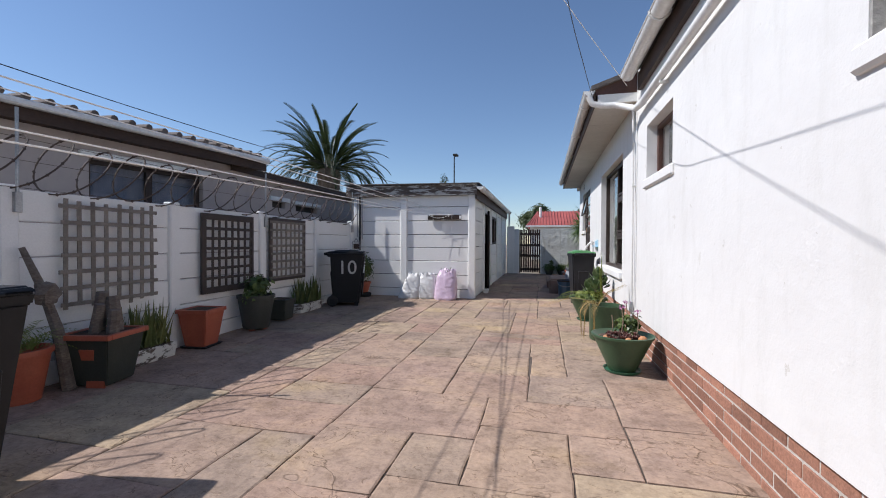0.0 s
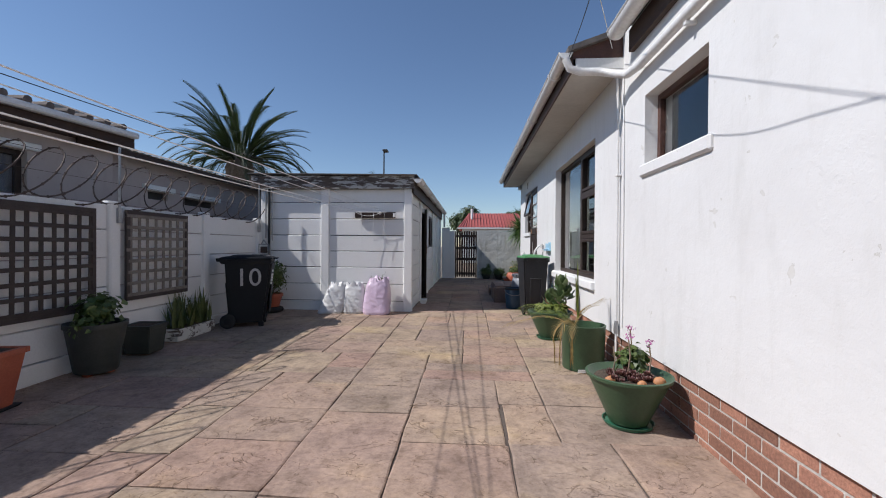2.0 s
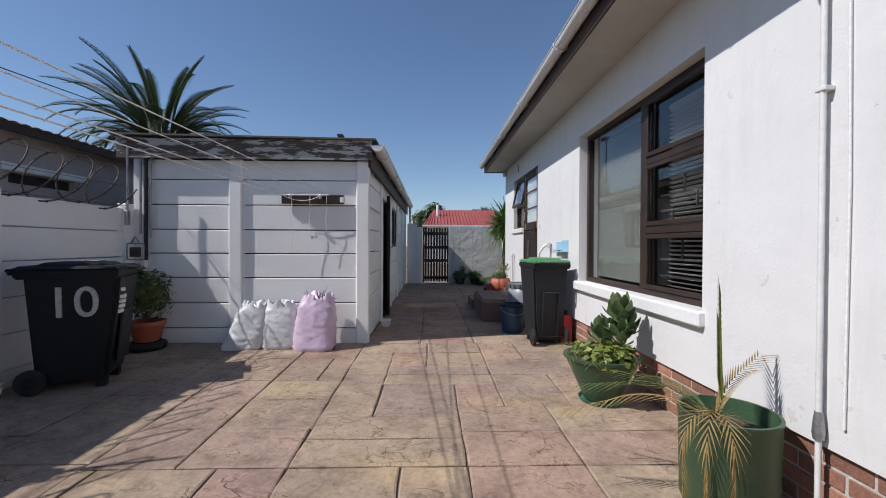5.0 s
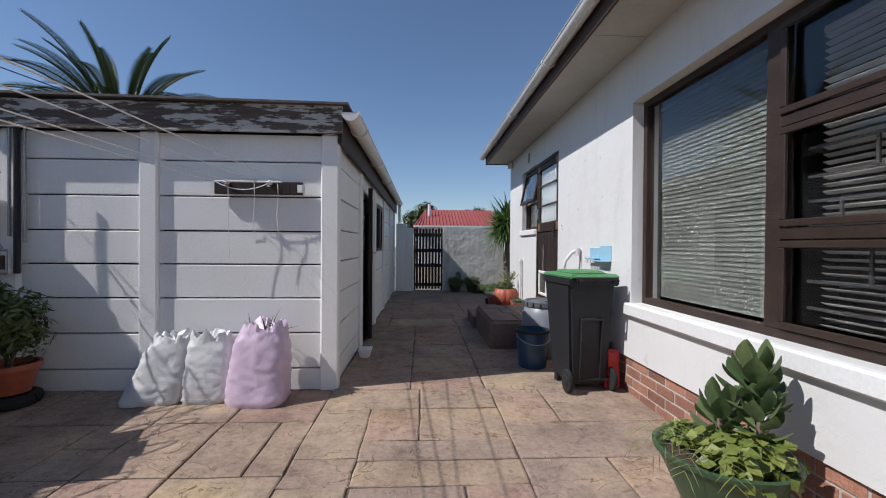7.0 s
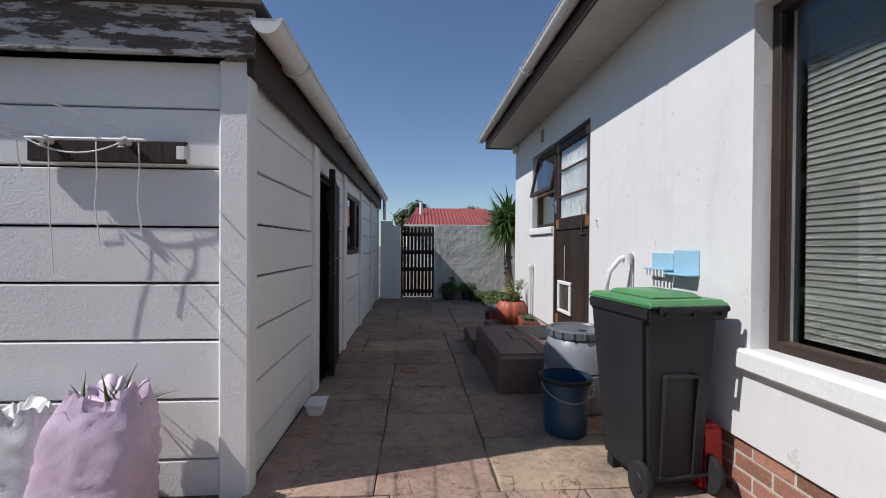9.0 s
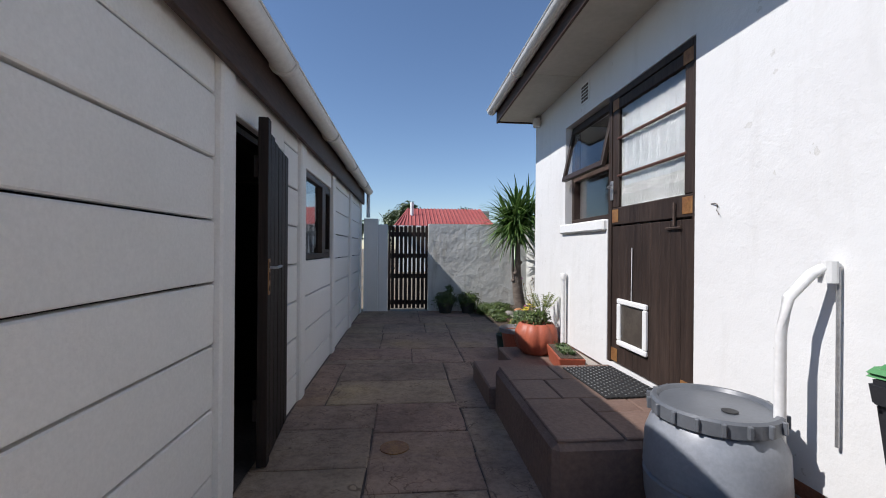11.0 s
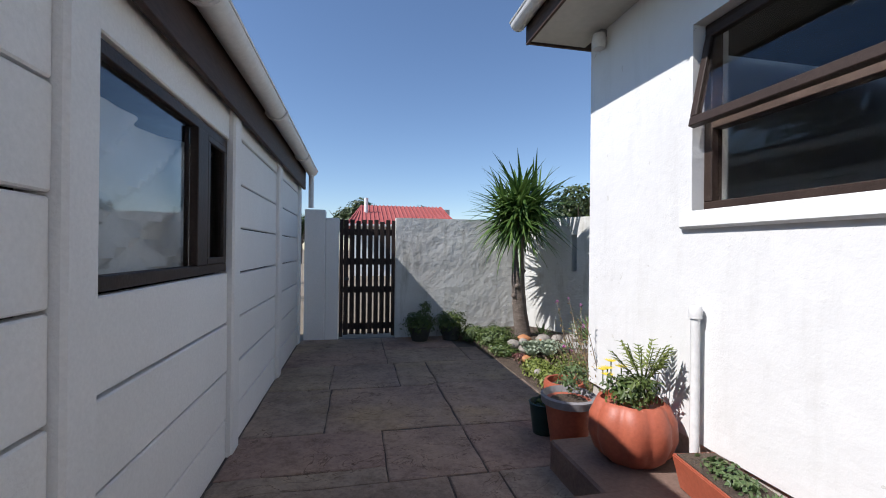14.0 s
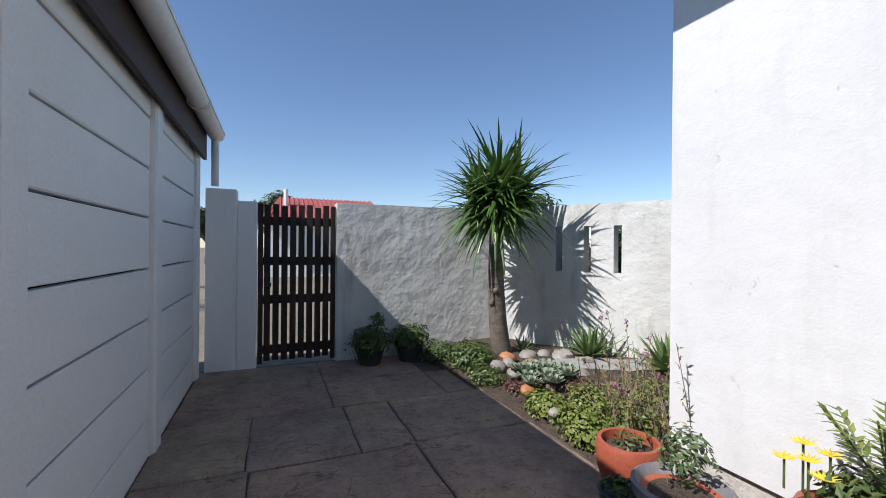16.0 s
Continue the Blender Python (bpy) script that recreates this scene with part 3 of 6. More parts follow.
framed(win, FX - 0.018, y0 + 0.055, 6.975, 1.965, z1 - 0.055, 0.035, 0.018, "frame", "sash")
framed(win, FX - 0.018, y0 + 0.055, 6.975, 1.405, 1.90, 0.035, 0.018, "frame", "sash")
framed(win, FX - 0.018, y0 + 0.055, 6.975, z0 + 0.055, 1.335, 0.035, 0.018, "frame", "sash")
pane(win, FX + 0.03, 7.07, y1 - 0.05, z0 + 0.05, z1 - 0.05)
pane(win, FX + 0.03, y0 + 0.05, 6.98, 1.96, z1 - 0.05)
pane(win, FX + 0.03, y0 + 0.05, 6.98, 1.40, 1.905)
pane(win, FX + 0.03, y0 + 0.05, 6.98, z0 + 0.05, 1.34)
part("sill", box(B(), (HX - 0.05, y0 - 0.03, z0 - 0.10), (FX, y1 + 0.04, z0), 0.012), "white_paint", win, "thick white plaster sill")


def blind(name, x, ya, yb, za, zb, label, pitch=0.036, tilt=30, material="blind"):
    b = thing(name, (x, (ya + yb) / 2, za), label, "blind")
    h = (yb - ya) / 2
    part("headrail", box(B(), (-0.02, -h, zb - za), (0.02, h, zb - za + 0.035), 0.003), material, b)
    me = None
    z = 0.02
    while z < zb - za:
        if me is None:
            ob = part("slat", box(B(), (-0.0175, -h, -0.0008), (0.0175, h, 0.0008)), material, b)
            me = ob.data
        else:
            ob = new("slat", me)
            ob.parent = b
        ob.matrix_basis = pose(0, 0, z, 0, tilt, 0)
        z += pitch
    return b


blind("window_blind", FX + 0.13, 7.09, 8.24, 0.90, 2.38, "grey-green slatted blind lowered behind the window glass", 0.031, -75)
blind("window_blind", FX + 0.16, 6.16, 6.90, 0.90, 2.34, "pale slatted blind behind the window bars", 0.036, 24, "pale_blind")
bars = thing("burglar_bars", (0, 0, 0), "dark steel burglar bars with stepped pattern behind the glass", "burglar bars")
for z in (1.00, 1.13, 1.40, 1.52, 1.64, 1.78):
    part("bar", box(B(), (FX + 0.09, 6.16, z), (FX + 0.10, 6.92, z + 0.014)), "cable", bars)
for y, a, b in ((6.35, 1.0, 1.13), (6.62, 1.13, 1.40), (6.45, 1.52, 1.64), (6.75, 1.40, 1.52), (6.6, 1.64, 1.78)):
    part("bar", box(B(), (FX + 0.09, y, a), (FX + 0.10, y + 0.014, b)), "cable", bars)


def small_window(name, o, reveal, label):
    y0, y1, z0, z1 = o
    g = thing(name, (0, 0, 0), label, "window", kind="structure")
    framed(g, HX + 0.10, y0, y1, z0, z1, 0.045, 0.05, "redwood")
    part("mullion", box(B(), (HX + 0.10, (y0 + y1) / 2 + 0.12, z0 + 0.045), (HX + 0.15, (y0 + y1) / 2 + 0.155, z1 - 0.045), 0.003), "redwood", g) if reveal else None
    pane(g, HX + 0.13, y0 + 0.045, y1 - 0.045, z0 + 0.045, z1 - 0.045)
    part("sill", box(B(), (HX - 0.028, y0 - 0.06, z0 - 0.10), (HX + 0.10, y1 + 0.05, z0), 0.014), "house", g)
    if reveal:
        part("jamb", box(B(), (HX + 0.004, y1 - 0.012, z0 + 0.002), (HX + 0.10, y1 - 0.001, z1 - 0.002)), "cement", g, "bare grey cement jamb")
    return g


small_window("window_2", SMALL, False, "small high window with reddish timber frame and dark glass")
small_window("window_3", FRONT, True, "small high window with bare cement jamb")

# kitchen window, top sash propped open
kw = thing("window_4", (0, 0, 0), "dark timber kitchen window with its top sash propped open", "window", kind="structure")
y0, y1, z0, z1 = KWIN
framed(kw, HX + 0.07, y0, y1, z0, z1, 0.05, 0.07, "frame")
part("transom", box(B(), (HX + 0.07, y0 + 0.05, 1.98), (HX + 0.14, y1 - 0.05, 2.03), 0.004), "frame", kw)
pane(kw, HX + 0.11, y0 + 0.05, y1 - 0.05, z0 + 0.05, 1.98)
sash = part("sash", B(), "frame", kw, "top-hung sash propped outwards")
sash.matrix_basis = pose(HX + 0.06, 0, z1 - 0.03, 0, 12, 0)
for lo, hi in (((0, y0 + 0.02, -0.52), (0.04, y1 - 0.02, -0.47)), ((0, y0 + 0.02, -0.05), (0.04, y1 - 0.02, 0.0)), ((0, y0 + 0.02, -0.47), (0.04, y0 + 0.06, -0.05)), ((0, y1 - 0.06, -0.47), (0.04, y1 - 0.02, -0.05))):
    part("rail", box(B(), lo, hi, 0.004), "frame", sash)
pp = part("pane", box(B(), (0.016, y0 + 0.06, -0.47), (0.022, y1 - 0.06, -0.05)), "glass", sash)
pp.visible_shadow = False
part("stay", tube(B(), [(HX + 0.05, y0 + 0.3, 2.04), (HX - 0.04, y0 + 0.34, 2.02)], 0.006, 6), "steel", kw)
part("sill", box(B(), (HX - 0.035, y0 + 0.012, z0 - 0.09), (HX + 0.07, y1 + 0.06, z0), 0.012), "white_paint", kw, "white plaster sill")

# shed window
sw = thing("window_5", (0, 0, 0), "brown timber shed window reflecting the sky", "window", kind="structure")
framed(sw, SX - 0.11, 11.595, 12.955, 1.205, 1.995, 0.05, 0.06, "frame")
part("mullion", box(B(), (SX - 0.11, 12.46, 1.255), (SX - 0.04, 12.60, 1.945), 0.004), "frame", sw)
framed(sw, SX - 0.06, 12.60, 12.905, 1.258, 1.942, 0.035, 0.02, "frame", "sash")
pane(sw, SX - 0.085, 11.645, 12.46, 1.255, 1.945)
pane(sw, SX - 0.085, 12.60, 12.905, 1.255, 1.945)

cur = thing("window_curtain", (SX - 0.19, 12.2, 1.22), "sheer grey-white curtain hanging inside the shed window", "curtain")
bm = B()
prev = None
for i in range(121):
    u = i / 120
    yy = -0.69 + 1.38 * u
    now = []
    for k in range(17):
        v = k / 16
        # slack cloth pulled towards one lower corner: folds fan out from there
        fan = math.atan2(v * 0.78 + 0.25, (u + 0.12) * 1.38)
        slack = 0.045 * math.exp(-((v - 0.75 + 0.75 * u) / 0.07) ** 2)
        xx = 0.028 * math.sin(fan * 26 + 2 * v) + 0.010 * math.sin(fan * 61 + 4 * u) - slack
        now.append(bm.verts.new((xx, yy, v * (0.78 - 0.10 * math.sin(math.pi * u) - 0.06 * u))))
    if prev:
        for k in range(16):
            bm.faces.new((prev[k], prev[k + 1], now[k + 1], now[k]))
    prev = now
part("cloth", bm, "curtain", cur, smooth=True)

# back door: stable door with two leaves
bd = thing("door_1", (0, 0, 0), "dark-stained timber stable door with ribbed glass above planks", "door", kind="structure")
y0, y1, z0, z1 = DOOR
part("door_frame", box(B(), (HX + 0.005, y1 - 0.045, z0), (HX + 0.09, y1, z1), 0.004), "dark_wood", bd)
part("door_frame", box(B(), (HX + 0.005, y0, z0), (HX + 0.09, y0 + 0.03, z1), 0.004), "dark_wood", bd)
part("door_frame", box(B(), (HX + 0.005, y0 + 0.03, z1 - 0.05), (HX + 0.09, y1 - 0.045, z1), 0.004), "dark_wood", bd)
lower = part("lower_leaf", box(B(), (HX + 0.035, y0 + 0.034, z0 + 0.01), (HX + 0.07, y1 - 0.049, 1.50)), "dark_wood", bd)
n = 9
w = (y1 - y0 - 0.085) / n
for i in range(n):
    ya = y0 + 0.035 + i * w
    part("plank", box(B(), (HX + 0.015, ya + 0.002, z0 + 0.012), (HX + 0.036, ya + w - 0.002, 1.495), 0.004), "dark_wood", lower)
upper = part("upper_leaf", box(B(), (HX + 0.012, y0 + 0.034, 1.505), (HX + 0.06, y1 - 0.049, 1.64), 0.006), "dark_wood", bd)
part("rail", box(B(), (HX + 0.012, y0 + 0.034, z1 - 0.13), (HX + 0.06, y1 - 0.049, z1 - 0.052), 0.006), "dark_wood", upper)
part("stile", box(B(), (HX + 0.012, y1 - 0.14, 1.64), (HX + 0.06, y1 - 0.049, z1 - 0.13), 0.006), "dark_wood", upper)
part("stile", box(B(), (HX + 0.012, y0 + 0.034, 1.64), (HX + 0.06, y0 + 0.11, z1 - 0.13), 0.006), "dark_wood", upper)
for z in (1.88, 2.165):
    part("bar", tube(B(), [(HX + 0.02, y0 + 0.09, z), (HX + 0.02, y1 - 0.12, z)], 0.011, 8), "redwood", upper)
bm = B()
k = 120
ya, yb = y0 + 0.11, y1 - 0.14
prev = None
for i in range(k + 1):
    yy = ya + (yb - ya) * i / k
    xx = HX + 0.045 + 0.004 * math.cos(i * math.pi) + 0.004 * math.sin(i * 0.4)
    cur = (bm.verts.new((xx, yy, 1.64)), bm.verts.new((xx, yy, z1 - 0.13)))
    if prev:
        bm.faces.new((prev[0], prev[1], cur[1], cur[0]))
    prev = cur
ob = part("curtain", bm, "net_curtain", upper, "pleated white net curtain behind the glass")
pane(upper, HX + 0.028, ya, yb, 1.64, z1 - 0.13)
for yy, zz in ((y0 + 0.075, 1.575), (y1 - 0.10, 1.575), (y1 - 0.10, z1 - 0.08), (y0 + 0.075, z1 - 0.08), (y1 - 0.10, z0 + 0.07), (y0 + 0.08, z0 + 0.07)):
    part("corner_plate", box(B(), (HX + 0.008, yy - 0.045, zz - 0.05), (HX + 0.0125, yy + 0.045, zz + 0.05), 0.002), "plate", upper if zz > 1 else lower, "rusty brass corner plate")
flap = part("cat_flap", B(), "white_paint", lower, "white plastic cat flap")
for lo, hi in (((10.62, 0.60), (11.0, 0.64)), ((10.62, 0.91), (11.0, 0.95)), ((10.62, 0.64), (10.66, 0.91)), ((10.96, 0.64), (11.0, 0.91))):
    part("rim", box(B(), (HX - 0.012, lo[0], lo[1]), (HX + 0.016, hi[0], hi[1]), 0.008), "white_paint", flap)
part("flap", box(B(), (HX + 0.006, 10.66, 0.64), (HX + 0.0145, 10.96, 0.91)), surface("smoky_plastic", (0.06, 0.05, 0.04), (0.10, 0.085, 0.07), 0.25, 6, 60, 0.2, 0.03), flap, "smoky plastic flap")
part("cord", tube(B(), [(HX + 0.004, 10.82, 0.95), (HX + 0.006, 10.82, 1.15), (HX + 0.004, 10.815, 1.33)], 0.003, 5), "cord", lower)
part("latch", box(B(), (HX + 0.0, y1 - 0.075, 1.70), (HX + 0.013, y1 - 0.035, 1.85), 0.004), "steel", upper)
part("handle", tube(B(), [(HX + 0.01, y1 - 0.055, 1.80), (HX - 0.03, y1 - 0.055, 1.80), (HX - 0.035, y1 - 0.13, 1.81)], 0.008, 6), "steel", upper)
part("bolt", tube(B(), [(HX + 0.0, y0 + 0.18, 1.46), (HX + 0.0, y0 + 0.18, 1.60)], 0.009, 6), "rust", upper)
part("bolt", tube(B(), [(HX + 0.0, y0 + 0.12, 1.45), (HX + 0.0, y0 + 0.26, 1.45)], 0.006, 6), "rust", lower)

# shed door, ajar
sd = thing("door_2", (SX - 0.02, 11.02, 0.10), "dark weathered plank shed door standing ajar", "door", kind="structure", rz=5.5)
n = 6
W = 0.66
for i in range(n):
    top = 1.845 + 0.010 * max(0, i - 2) ** 1.5
    part("plank", box(B(), (-0.02 + random.uniform(0, 0.004), -(i + 1) * W / n + 0.002, 0.0), (0.02 + random.uniform(0, 0.004), -i * W / n - 0.002, top), 0.005), "door_wood", sd)
part("brace", box(B(), (-0.05, -W + 0.01, 0.25), (-0.024, -0.01, 0.37), 0.004), "door_wood", sd)
part("brace", box(B(), (-0.05, -W + 0.01, 1.6), (-0.024, -0.01, 1.72), 0.004), "door_wood", sd)
part("edge_strip", box(B(), (-0.022, -W - 0.012, 0.0), (0.032, -W + 0.06, 1.93), 0.004), "door_wood", sd)
lock = part("lock_plate", box(B(), (0.032, -W - 0.006, 0.95), (0.037, -W + 0.04, 1.15), 0.002), "plate", sd, "rusty brass lock plate")
for z0, z1 in ((0.97, 1.0), (1.03, 1.075), (1.10, 1.13)):
    part("keyhole", box(B(), (0.0365, -W + 0.006, z0), (0.039, -W + 0.026, z1), 0.001), "rubber", lock)
part("handle", tube(B(), [(0.03, -W + 0.02, 1.10), (0.075, -W + 0.02, 1.10), (0.08, -W + 0.12, 1.105)], 0.008, 6), "steel", lock)
bm = box(B(), (SX - 0.17, 10.21, 0.06), (SX - 0.10, 10.24, 1.985))
box(bm, (SX - 0.11, 11.03, 0.06), (SX - 0.045, 11.058, 1.985))
box(bm, (SX - 0.17, 10.24, 1.95), (SX - 0.10, 11.03, 1.985))
solid("door_frame", bm, "dark_wood", "dark timber frame of the shed door", "door frame")

# slatted gate
gate = thing("slatted_gate", (0, GY + 0.03, 0.10), "dark brown slatted timber gate between white piers", "gate")
for x0, x1 in ((-0.69, -0.64), (0.04, 0.09)):
    part("stile", box(B(), (x0, 0.0, 0.0), (x1, 0.05, 1.66), 0.004), "dark_wood", gate)
for z in (0.10, 0.62, 1.02, 1.44):
    part("rail", box(B(), (-0.64, 0.02, z), (0.04, 0.05, z + 0.09), 0.004), "dark_wood", gate)
for i in range(8):
    x = -0.632 + i * 0.084
    part("slat", box(B(), (x, 0.0, 0.02 + random.uniform(0, 0.02)), (x + 0.062, 0.02, 1.655 + random.uniform(-0.02, 0.01)), 0.003), "dark_wood", gate)
part("latch", box(B(), (-0.63, -0.01, 0.80), (-0.56, 0.0, 0.84), 0.002), "cable", gate)

# back step, two levels
bm = box(B(), (0.34, 9.86, 0.05), (HX - 0.002, 11.14, 0.405), 0.03)
step_ob = solid("back_step", bm, "step", "worn red-brown concrete step below the back door", "step")
for xa, xb, ya, yb in ((0.36, 0.70, 9.88, 10.42), (0.36, 0.60, 10.42, 10.78), (0.36, 0.74, 10.78, 11.12), (0.70, HX - 0.006, 9.88, 10.20), (0.70, 0.98, 10.20, 10.42), (0.98, HX - 0.006, 10.20, 10.62), (0.60, 0.98, 10.42, 10.78), (0.98, HX - 0.006, 10.62, 11.12), (0.74, 0.98, 10.78, 11.12)):
    part("slab", box(B(), (xa + 0.004, ya + 0.004, 0.40), (xb - 0.004, yb - 0.004, 0.42), 0.006), "step", step_ob)
bm = box(B(), (0.30, 11.145, 0.05), (HX - 0.004, 11.92, 0.25), 0.012)
box(bm, (0.66, 11.90, 0.05), (HX - 0.004, 12.46, 0.249), 0.012)
solid("lower_step", bm, "step", "low red-brown concrete step beside the back door", "step")


# ---- neighbour's houses over the wall ----
nb = thing("neighbour_house", (0, 0, 0), "taupe plastered neighbour house with tiled roof behind the wall", "house")
NA, NB = Vector((-6.55, -2.0)), Vector((-5.22, 6.88))
nd = (NB - NA).normalized()
nl = (NB - NA).length
NM = Matrix.Translation((NA.x, NA.y, 0)) @ Matrix.Rotation(math.atan2(nd.y, nd.x), 4, "Z")
nbase = nb
nb.matrix_basis = NM
# local x runs along the wall, local y to its far side
WINN = (6.3, 7.95, 1.6, 2.32)
part("wall", grid_wall(B(), "y", 0.0, 0.2, (0.0, nl), (0.0, 2.62), [WINN]), "neighbour", nb)
part("wall", grid_wall(B(), "x", nl - 0.2, nl, (0.2, 6.0), (0.0, 2.62), []), "neighbour", nb)
nw = part("window", box(B(), (WINN[0] - 0.12, -0.06, WINN[3] + 0.01), (WINN[1] + 0.12, 0.02, WINN[3] + 0.09), 0.01), "white_paint", nb)
for lo, hi in (((WINN[0], 0.08, WINN[2]), (WINN[0] + 0.06, 0.14, WINN[3])), ((WINN[1] - 0.06, 0.08, WINN[2]), (WINN[1], 0.14, WINN[3])), ((7.08, 0.08, WINN[2]), (7.17, 0.14, WINN[3])), ((WINN[0] + 0.06, 0.08, WINN[3] - 0.06), (WINN[1] - 0.06, 0.14, WINN[3])), ((WINN[0] + 0.06, 0.08, WINN[2]), (WINN[1] - 0.06, 0.14, WINN[2] + 0.06))):
    part("frame", box(B(), lo, hi, 0.004), "frame", nw)
for a, b in ((WINN[0] + 0.06, 7.08), (7.17, WINN[1] - 0.06)):
    part("pane", box(B(), (a, 0.11, WINN[2] + 0.06), (b, 0.116, WINN[3] - 0.06)), "glass", nw)
part("curtain", box(B(), (WINN[0], 0.22, WINN[2] - 0.1), (WINN[1], 0.23, WINN[3] + 0.05)), surface("blue_grey_curtain", (0.20, 0.22, 0.30), (0.30, 0.32, 0.40), 0.9, 6, 30, 0.2, 0.2, stretch=(3, 3, 0.2)), nw)
part("fascia", box(B(), (-0.2, -0.32, 2.56), (nl + 0.05, -0.29, 2.74), 0.004), "fascia", nb)
part("soffit", box(B(), (-0.2, -0.29, 2.60), (nl + 0.05, 0.0, 2.62)), "fascia", nb)
part("gutter", box(B(), (-0.2, -0.42, 2.70), (nl + 0.05, -0.32, 2.78), 0.02), "gutter", nb)
bm = B()
v = [bm.verts.new(p) for p in ((-0.2, -0.36, 2.79), (nl + 0.1, -0.36, 2.79), (nl + 0.1, 5.0, 3.35), (-0.2, 5.0, 3.35))]
bm.faces.new(v)
roof = part("roof", bm, "tiles", nb)
x = 0.0
while x < nl:
    part("roof_tile", tube(B(), [(x, -0.40, 2.81), (x, 0.4, 2.88)], 0.045, 8), "tiles", roof)
    x += 0.22
part("chimney", box(B(), (nl - 0.5, 0.5, 2.8), (nl + 0.05, 1.0, 3.12), 0.01), "cement", nb)

nb2 = thing("neighbour_house", (0, 0, 0), "low taupe neighbour house with pale roof tiles and slit windows", "house")
part("wall", grid_wall(B(), "x", -5.6, -5.4, (6.4, 16.0), (0.0, 2.58), [(7.75, 8.2, 1.97, 2.10), (8.62, 9.55, 1.95, 2.08)]), "neighbour", nb2)
for a, b, z in ((7.62, 8.32, 2.11), (8.5, 9.66, 2.09)):
    part("lintel", box(B(), (-5.40, a, z), (-5.34, b, z + 0.09), 0.006), "white_paint", nb2)
    # near-black sheet in each slit, painted shade of the room behind
    part("pane", box(B(), (-5.5, a + 0.1, z - 0.16), (-5.49, b - 0.1, z - 0.01)), "room_shade", nb2)
bm = B()
n = 70
prev = None
for i in range(n * 4 + 1):
    y = 6.3 + i * 9.7 / (n * 4)
    h = 0.02 * abs(math.sin(i * math.pi / 4))
    cur = (bm.verts.new((-5.15, y, 2.60 + h)), bm.verts.new((-7.4, y, 3.12 + h)))
    if prev:
        bm.faces.new((prev[0], cur[0], cur[1], prev[1]))
    prev = cur
part("roof", bm, surface("pale_tile", (0.26, 0.23, 0.20), (0.36, 0.33, 0.29), 0.85, 3, 25, 0.3, 0.3), nb2)
part("fascia", box(B(), (-5.2, 6.3, 2.50), (-5.17, 16.0, 2.60)), "fascia", nb2)

# far street: red-roofed house, street lamp
far = thing("far_house", (0, 0, 0), "far house with a red tiled roof above the garden wall", "house")
part("wall", box(B(), (-0.7, 30.4, 0.0), (4.2, 36.5, 2.5)), "white_paint", far)
bm = B()
v = [bm.verts.new(p) for p in ((-1.0, 30.0, 2.48), (4.5, 30.0, 2.48), (4.2, 33.5, 3.72), (-0.2, 33.5, 3.72), (4.5, 37.0, 2.48), (-1.0, 37.0, 2.48))]
bm.faces.new((v[0], v[1], v[2], v[3])), bm.faces.new((v[3], v[2], v[4], v[5])), bm.faces.new((v[0], v[3], v[5])), bm.faces.new((v[1], v[4], v[2]))
roof = part("roof", bm, "red_roof", far)
for i in range(26):
    x = -0.9 + i * 0.21
    part("tile", tube(B(), [(x, 29.98, 2.49), (min(max(x, -0.2), 4.2), 33.5, 3.73)], 0.045, 5), "red_roof", roof)
part("gutter", box(B(), (-1.0, 29.9, 2.40), (4.5, 30.0, 2.50)), "white_paint", far)
part("vent_pipe", tube(B(), [(0.0, 32.0, 3.0), (0.0, 32.0, 3.95)], 0.10, 8), "white_paint", far)
part("gable", box(B(), (3.4, 37.5, 0.0), (5.6, 38.0, 4.0)), "cement", far)
lamp = thing("street_lamp", (-4.35, 21.4, 0.0), "tall dark street lamp beyond the shed", "street lamp")
part("pole", tube(B(), [(0, 0, 0), (0, 0, 5.8)], 0.05, 8, taper=0.03), "cable", lamp)
part("lamp_head", box(B(), (-0.02, -0.3, 5.74), (0.22, 0.05, 5.84), 0.02), "cable", lamp)


# ---- plants: leaf makers ----
M["sword"] = leaf_mat("sword_leaf", (0.075, 0.11, 0.035), (0.20, 0.21, 0.075))
M["palm"] = leaf_mat("palm_leaflet", (0.020, 0.038, 0.013), (0.055, 0.08, 0.026))
M["yucca"] = leaf_mat("yucca_leaf", (0.055, 0.12, 0.028), (0.14, 0.22, 0.055), 0.35)
M["agave"] = leaf_mat("agave_leaf", (0.12, 0.19, 0.07), (0.20, 0.27, 0.11), 0.4)
M["bush"] = leaf_mat("bush_leaf", (0.05, 0.095, 0.025), (0.14, 0.18, 0.05))
M["lime"] = leaf_mat("lime_leaf", (0.13, 0.18, 0.035), (0.27, 0.30, 0.075))
M["succulent"] = leaf_mat("succulent_leaf", (0.075, 0.13, 0.05), (0.17, 0.22, 0.10), 0.4)
M["grey_succ"] = leaf_mat("grey_rosette_leaf", (0.21, 0.26, 0.19), (0.32, 0.36, 0.27), 0.5)
M["red_succ"] = leaf_mat("reddish_succulent", (0.13, 0.045, 0.05), (0.24, 0.12, 0.10), 0.45)
M["dry_leaf"] = leaf_mat("dry_leaf", (0.25, 0.16, 0.06), (0.40, 0.30, 0.12), 0.7)
M["petal"] = leaf_mat("yellow_petal", (0.75, 0.55, 0.03), (0.85, 0.68, 0.06), 0.5)
M["pink"] = leaf_mat("pink_flower", (0.45, 0.10, 0.35), (0.55, 0.22, 0.45), 0.5)
M["tree_leaf"] = leaf_mat("tree_leaf", (0.035, 0.06, 0.02), (0.09, 0.12, 0.035))
